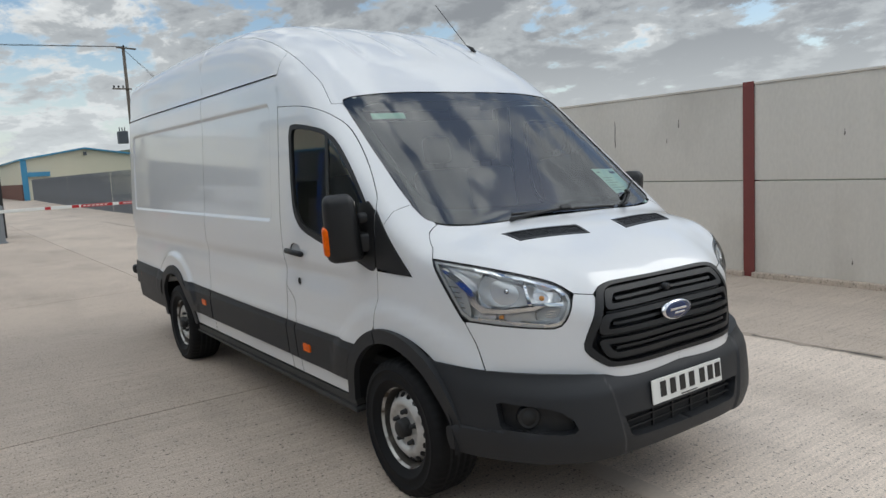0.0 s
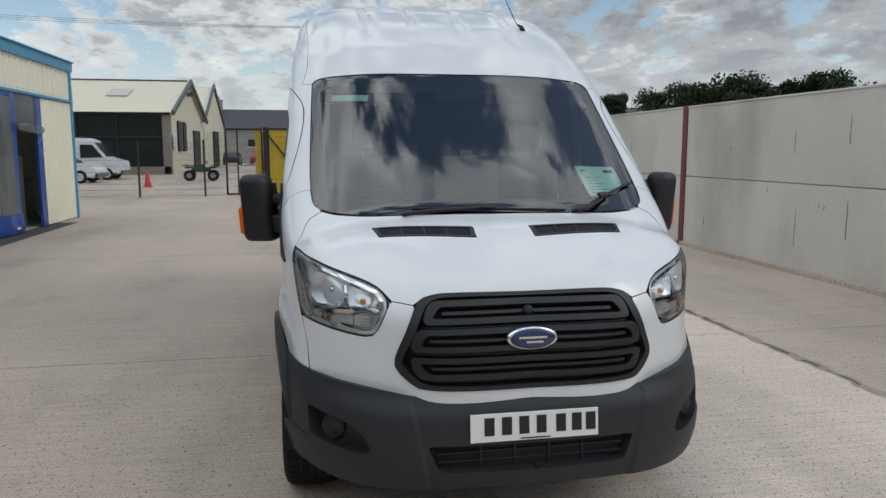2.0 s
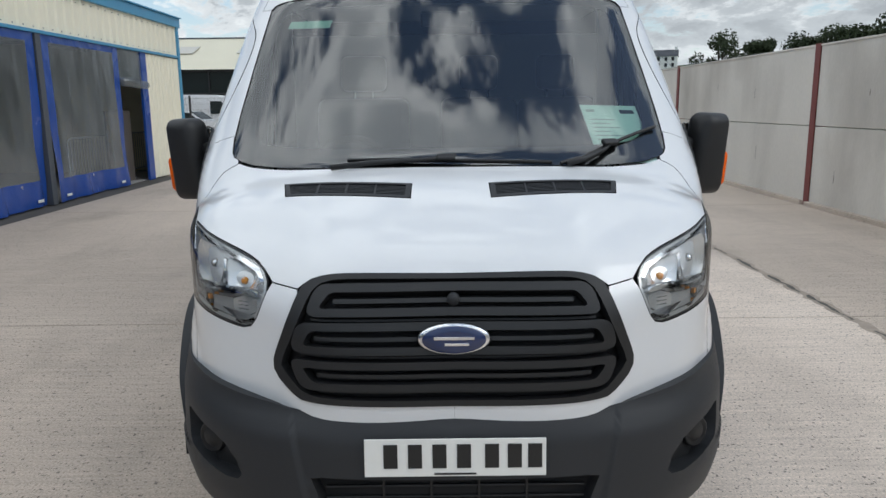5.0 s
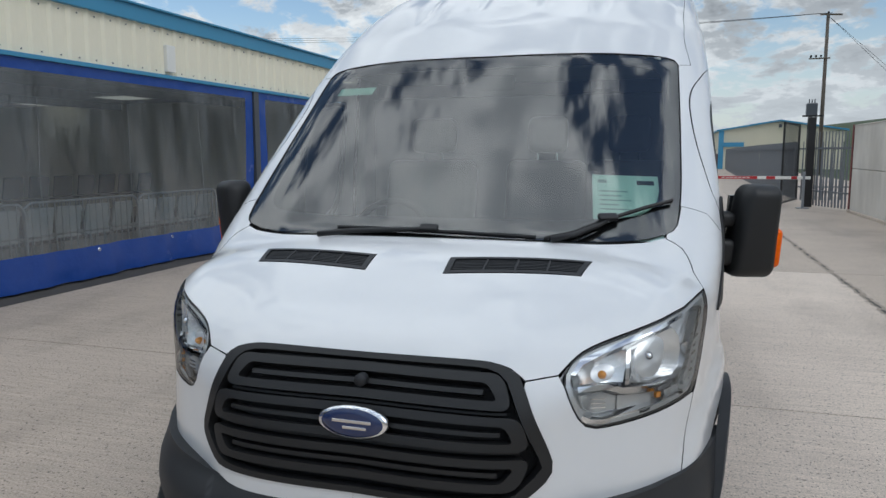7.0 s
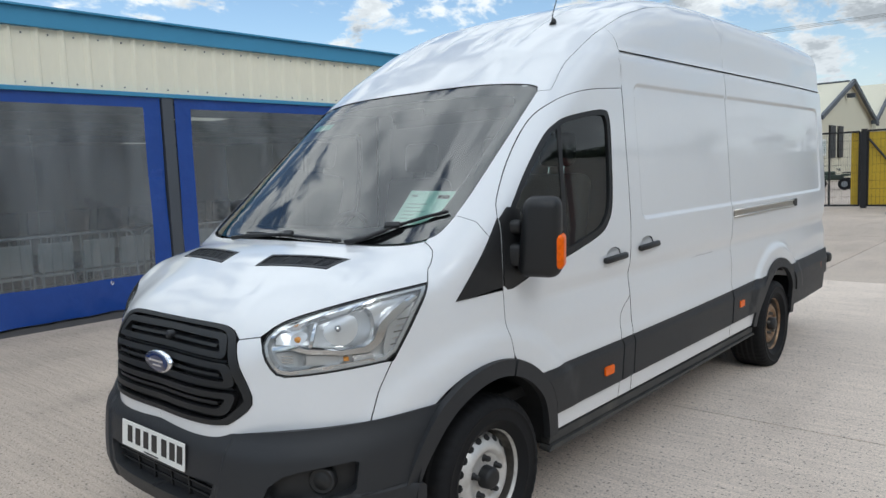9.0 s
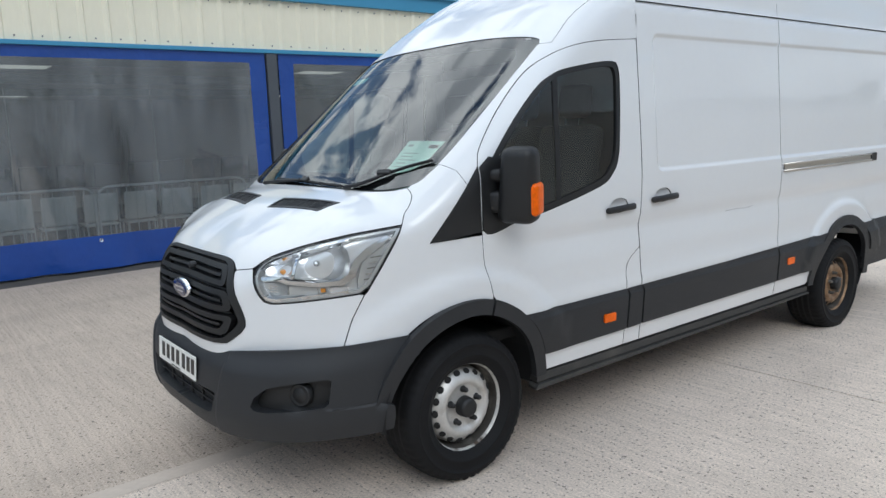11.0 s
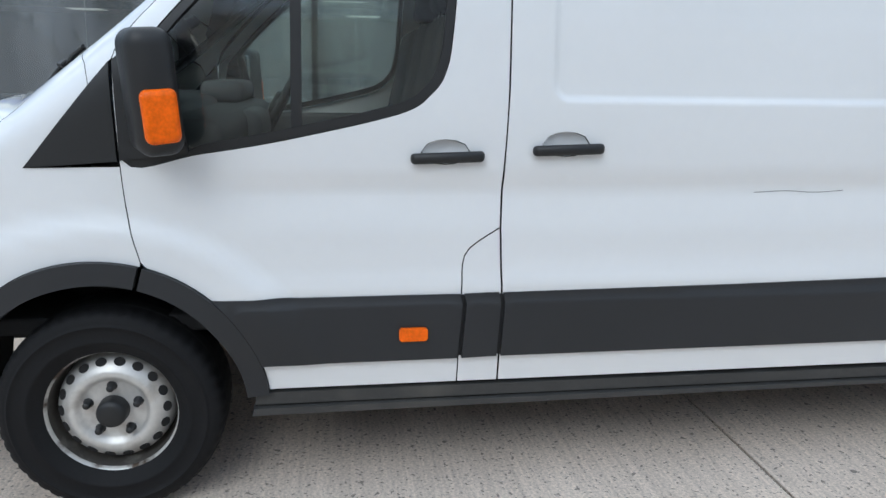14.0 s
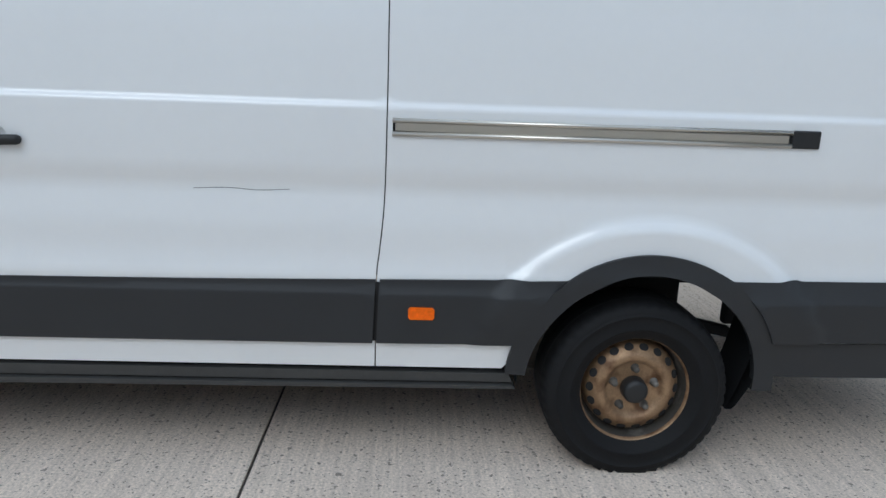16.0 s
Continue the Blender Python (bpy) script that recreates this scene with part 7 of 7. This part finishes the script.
part("joint_seal", strip_bm, material("joint_mortar", (0.53, 0.455, 0.385), 0.9, vary=0.15, scale=5, fine=40), drain)

# ---- streaks and chips on the wall ----
STREAK = material("wall_streak", (0.13, 0.115, 0.10), 0.95, vary=0.4, scale=7)
rng = random.Random(11)
marks = tagged(thing("wall_stains", "dark weather streaks and chips on the precast wall", "stains"), kind="structure")
for y, z, h in ((5.35, 1.80, 0.36), (4.32, 1.92, 0.40), (4.28, 0.80, 0.5), (5.25, 0.62, 0.55), (3.2, 2.0, 0.12), (6.9, 1.7, 0.1), (5.9, 1.1, 0.08), (10.5, 1.75, 0.2), (10.3, 0.7, 0.25), (12.3, 1.9, 0.12), (0.9, 0.28, 0.08), (1.0, 1.75, 0.08), (3.4, 1.78, 0.06), (-0.3, 1.6, 0.3), (7.6, 0.5, 0.2), (4.8, 0.95, 0.06), (4.7, 0.93, 0.05)):
    w = 0.006 + 0.004 * rng.random()
    rows = [[(5.668, y - w * (0.4 + 0.6 * math.sin(3.14 * u)) + 0.004 * math.sin(9 * u + y), z - h / 2 + u * h), (5.668, y + w * (0.4 + 0.6 * math.sin(3.14 * u)) + 0.004 * math.sin(7 * u), z - h / 2 + u * h)] for u in np.linspace(0.02, 0.98, 9)]
    part("streak", strip(rows), STREAK, marks)

# ---- barriers and chairs inside the hall ----
def crowd_barrier(at, turn):
    b = thing("crowd_barrier", "galvanised steel crowd barrier with rounded corners inside the hall", "barrier", "crowd barriers in the hall")
    r, w, h, z0 = 0.16, 2.2, 1.02, 0.16
    loop = []
    for cx, cz, a0 in ((w / 2 - r, h - r, 0), (-w / 2 + r, h - r, 90), (-w / 2 + r, z0 + r, 180), (w / 2 - r, z0 + r, 270)):
        loop += [(cx + r * math.cos(radians(a)), 0, cz + r * math.sin(radians(a))) for a in range(a0, a0 + 91, 18)]
    part("frame", tube(loop, 0.019, 8, closed=True), GALV, b, smooth=True)
    bm = bmesh.new()
    for k in range(16):
        rounded_box(bm, (0.012, 0.012, h - z0), (-w / 2 + 0.13 + k * (w - 0.26) / 15, 0, (h + z0) / 2))
    part("infill", bm, GALV, b)
    for x in (-0.8, 0.8):
        part("foot", boxes(((0.05, 0.6, 0.03), (x, 0, 0.03)), ((0.03, 0.03, 0.16), (x, 0, 0.1)), r=0.006), GALV, b)
    b.matrix_world = pose(*at, 0, 0, turn)
    return b


first = crowd_barrier((X - 0.75, -3.0, 0), 90)
for k in range(1, 9):
    if k != 6:
        copy_thing(first, pose(X - 0.75 - 0.06 * (k % 3), -3.0 + 2.25 * k, 0, 0, 0, 90 + (k % 3 - 1)))
CHAIR = material("grey_chair_plastic", (0.30, 0.33, 0.34), 0.5, vary=0.06)
CHAIRDARK = material("dark_chair_plastic", (0.03, 0.034, 0.04), 0.6, vary=0.06)


def chair(at, turn, mat, label, group):
    c = thing("chair", label, "chair", group)
    part("seat", boxes(((0.46, 0.44, 0.04), (0, 0, 0.45)), r=0.018), mat, c)
    part("backrest", boxes(((0.46, 0.04, 0.42), (0, 0.21, 0.70), (-10, 0, 0)), r=0.018), mat, c)
    for x in (-0.19, 0.19):
        for y in (-0.18, 0.18):
            part("leg", tube([(x, y, 0), (x, y * 0.9, 0.44)], 0.012, 6), GALV, c)
    c.matrix_world = pose(*at, 0, 0, turn)
    return c


pale = chair((X - 1.45, -3.4, 0), -90, CHAIR, "pale grey plastic chair behind the crowd barriers", "pale chairs in the hall")
dark = chair((X - 4.6, -3.4, 0.35), -90, CHAIRDARK, "dark plastic chair in the back row", "dark chairs in the hall")
for k in range(1, 24):
    y = -3.4 + 0.56 * k
    copy_thing(pale, pose(X - 1.45 - 0.03 * (k % 2), y, 0, 0, 0, -90 + (k * 7) % 9 - 4))
for k in range(1, 26):
    copy_thing(dark, pose(X - 4.6, -3.4 + 0.6 * k, 0.35, 0, 0, -90 + (k * 5) % 7 - 3))
stand = thing("low_stage", "low dark platform carrying the back row of chairs", "platform")
part("deck", boxes(((2.4, 17.5, 0.33), (X - 4.9, 4.2, 0.18)), r=0.02), CHAIRDARK, stand)

# ---- tow ball, underside and exhaust ----
part("tow_step", boxes(((1.5, 0.10, 0.12), (0, 5.50, 0.52)), ((0.14, 0.10, 0.10), (0.93, 5.47, 0.68)), ((0.14, 0.10, 0.10), (-0.93, 5.47, 0.68)), r=0.03), BLACK, van, "black rear step bumper")
part("underframe", boxes(((0.10, 5.2, 0.10), (0.42, 2.3, 0.66)), ((0.10, 5.2, 0.10), (-0.42, 2.3, 0.66)), ((1.4, 0.09, 0.09), (0, 0.0, 0.33)), ((1.4, 0.11, 0.11), (0, 3.755, 0.33)), ((0.5, 0.9, 0.22), (0.3, 1.6, 0.42)), r=0.015), DARK, van)
part("spare_wheel", moved(lathe([(0.1, 0.1), (0.34, 0.1), (0.35, 0.0), (0.34, -0.1), (0.1, -0.1)], 24, "z"), Matrix.Translation((0, 4.75, 0.60))), RUBBER, van)

# ---- scratch on the sliding door, grime on the paint ----
scr = on_side([(2.14, 1.057), (2.26, 1.062), (2.36, 1.056), (2.47, 1.062)])
part("scratch", tube([tuple(p + [0.0012, 0, 0]) for p in scr], 0.0009, 4), INK, slide[0], "thin dark scratch")
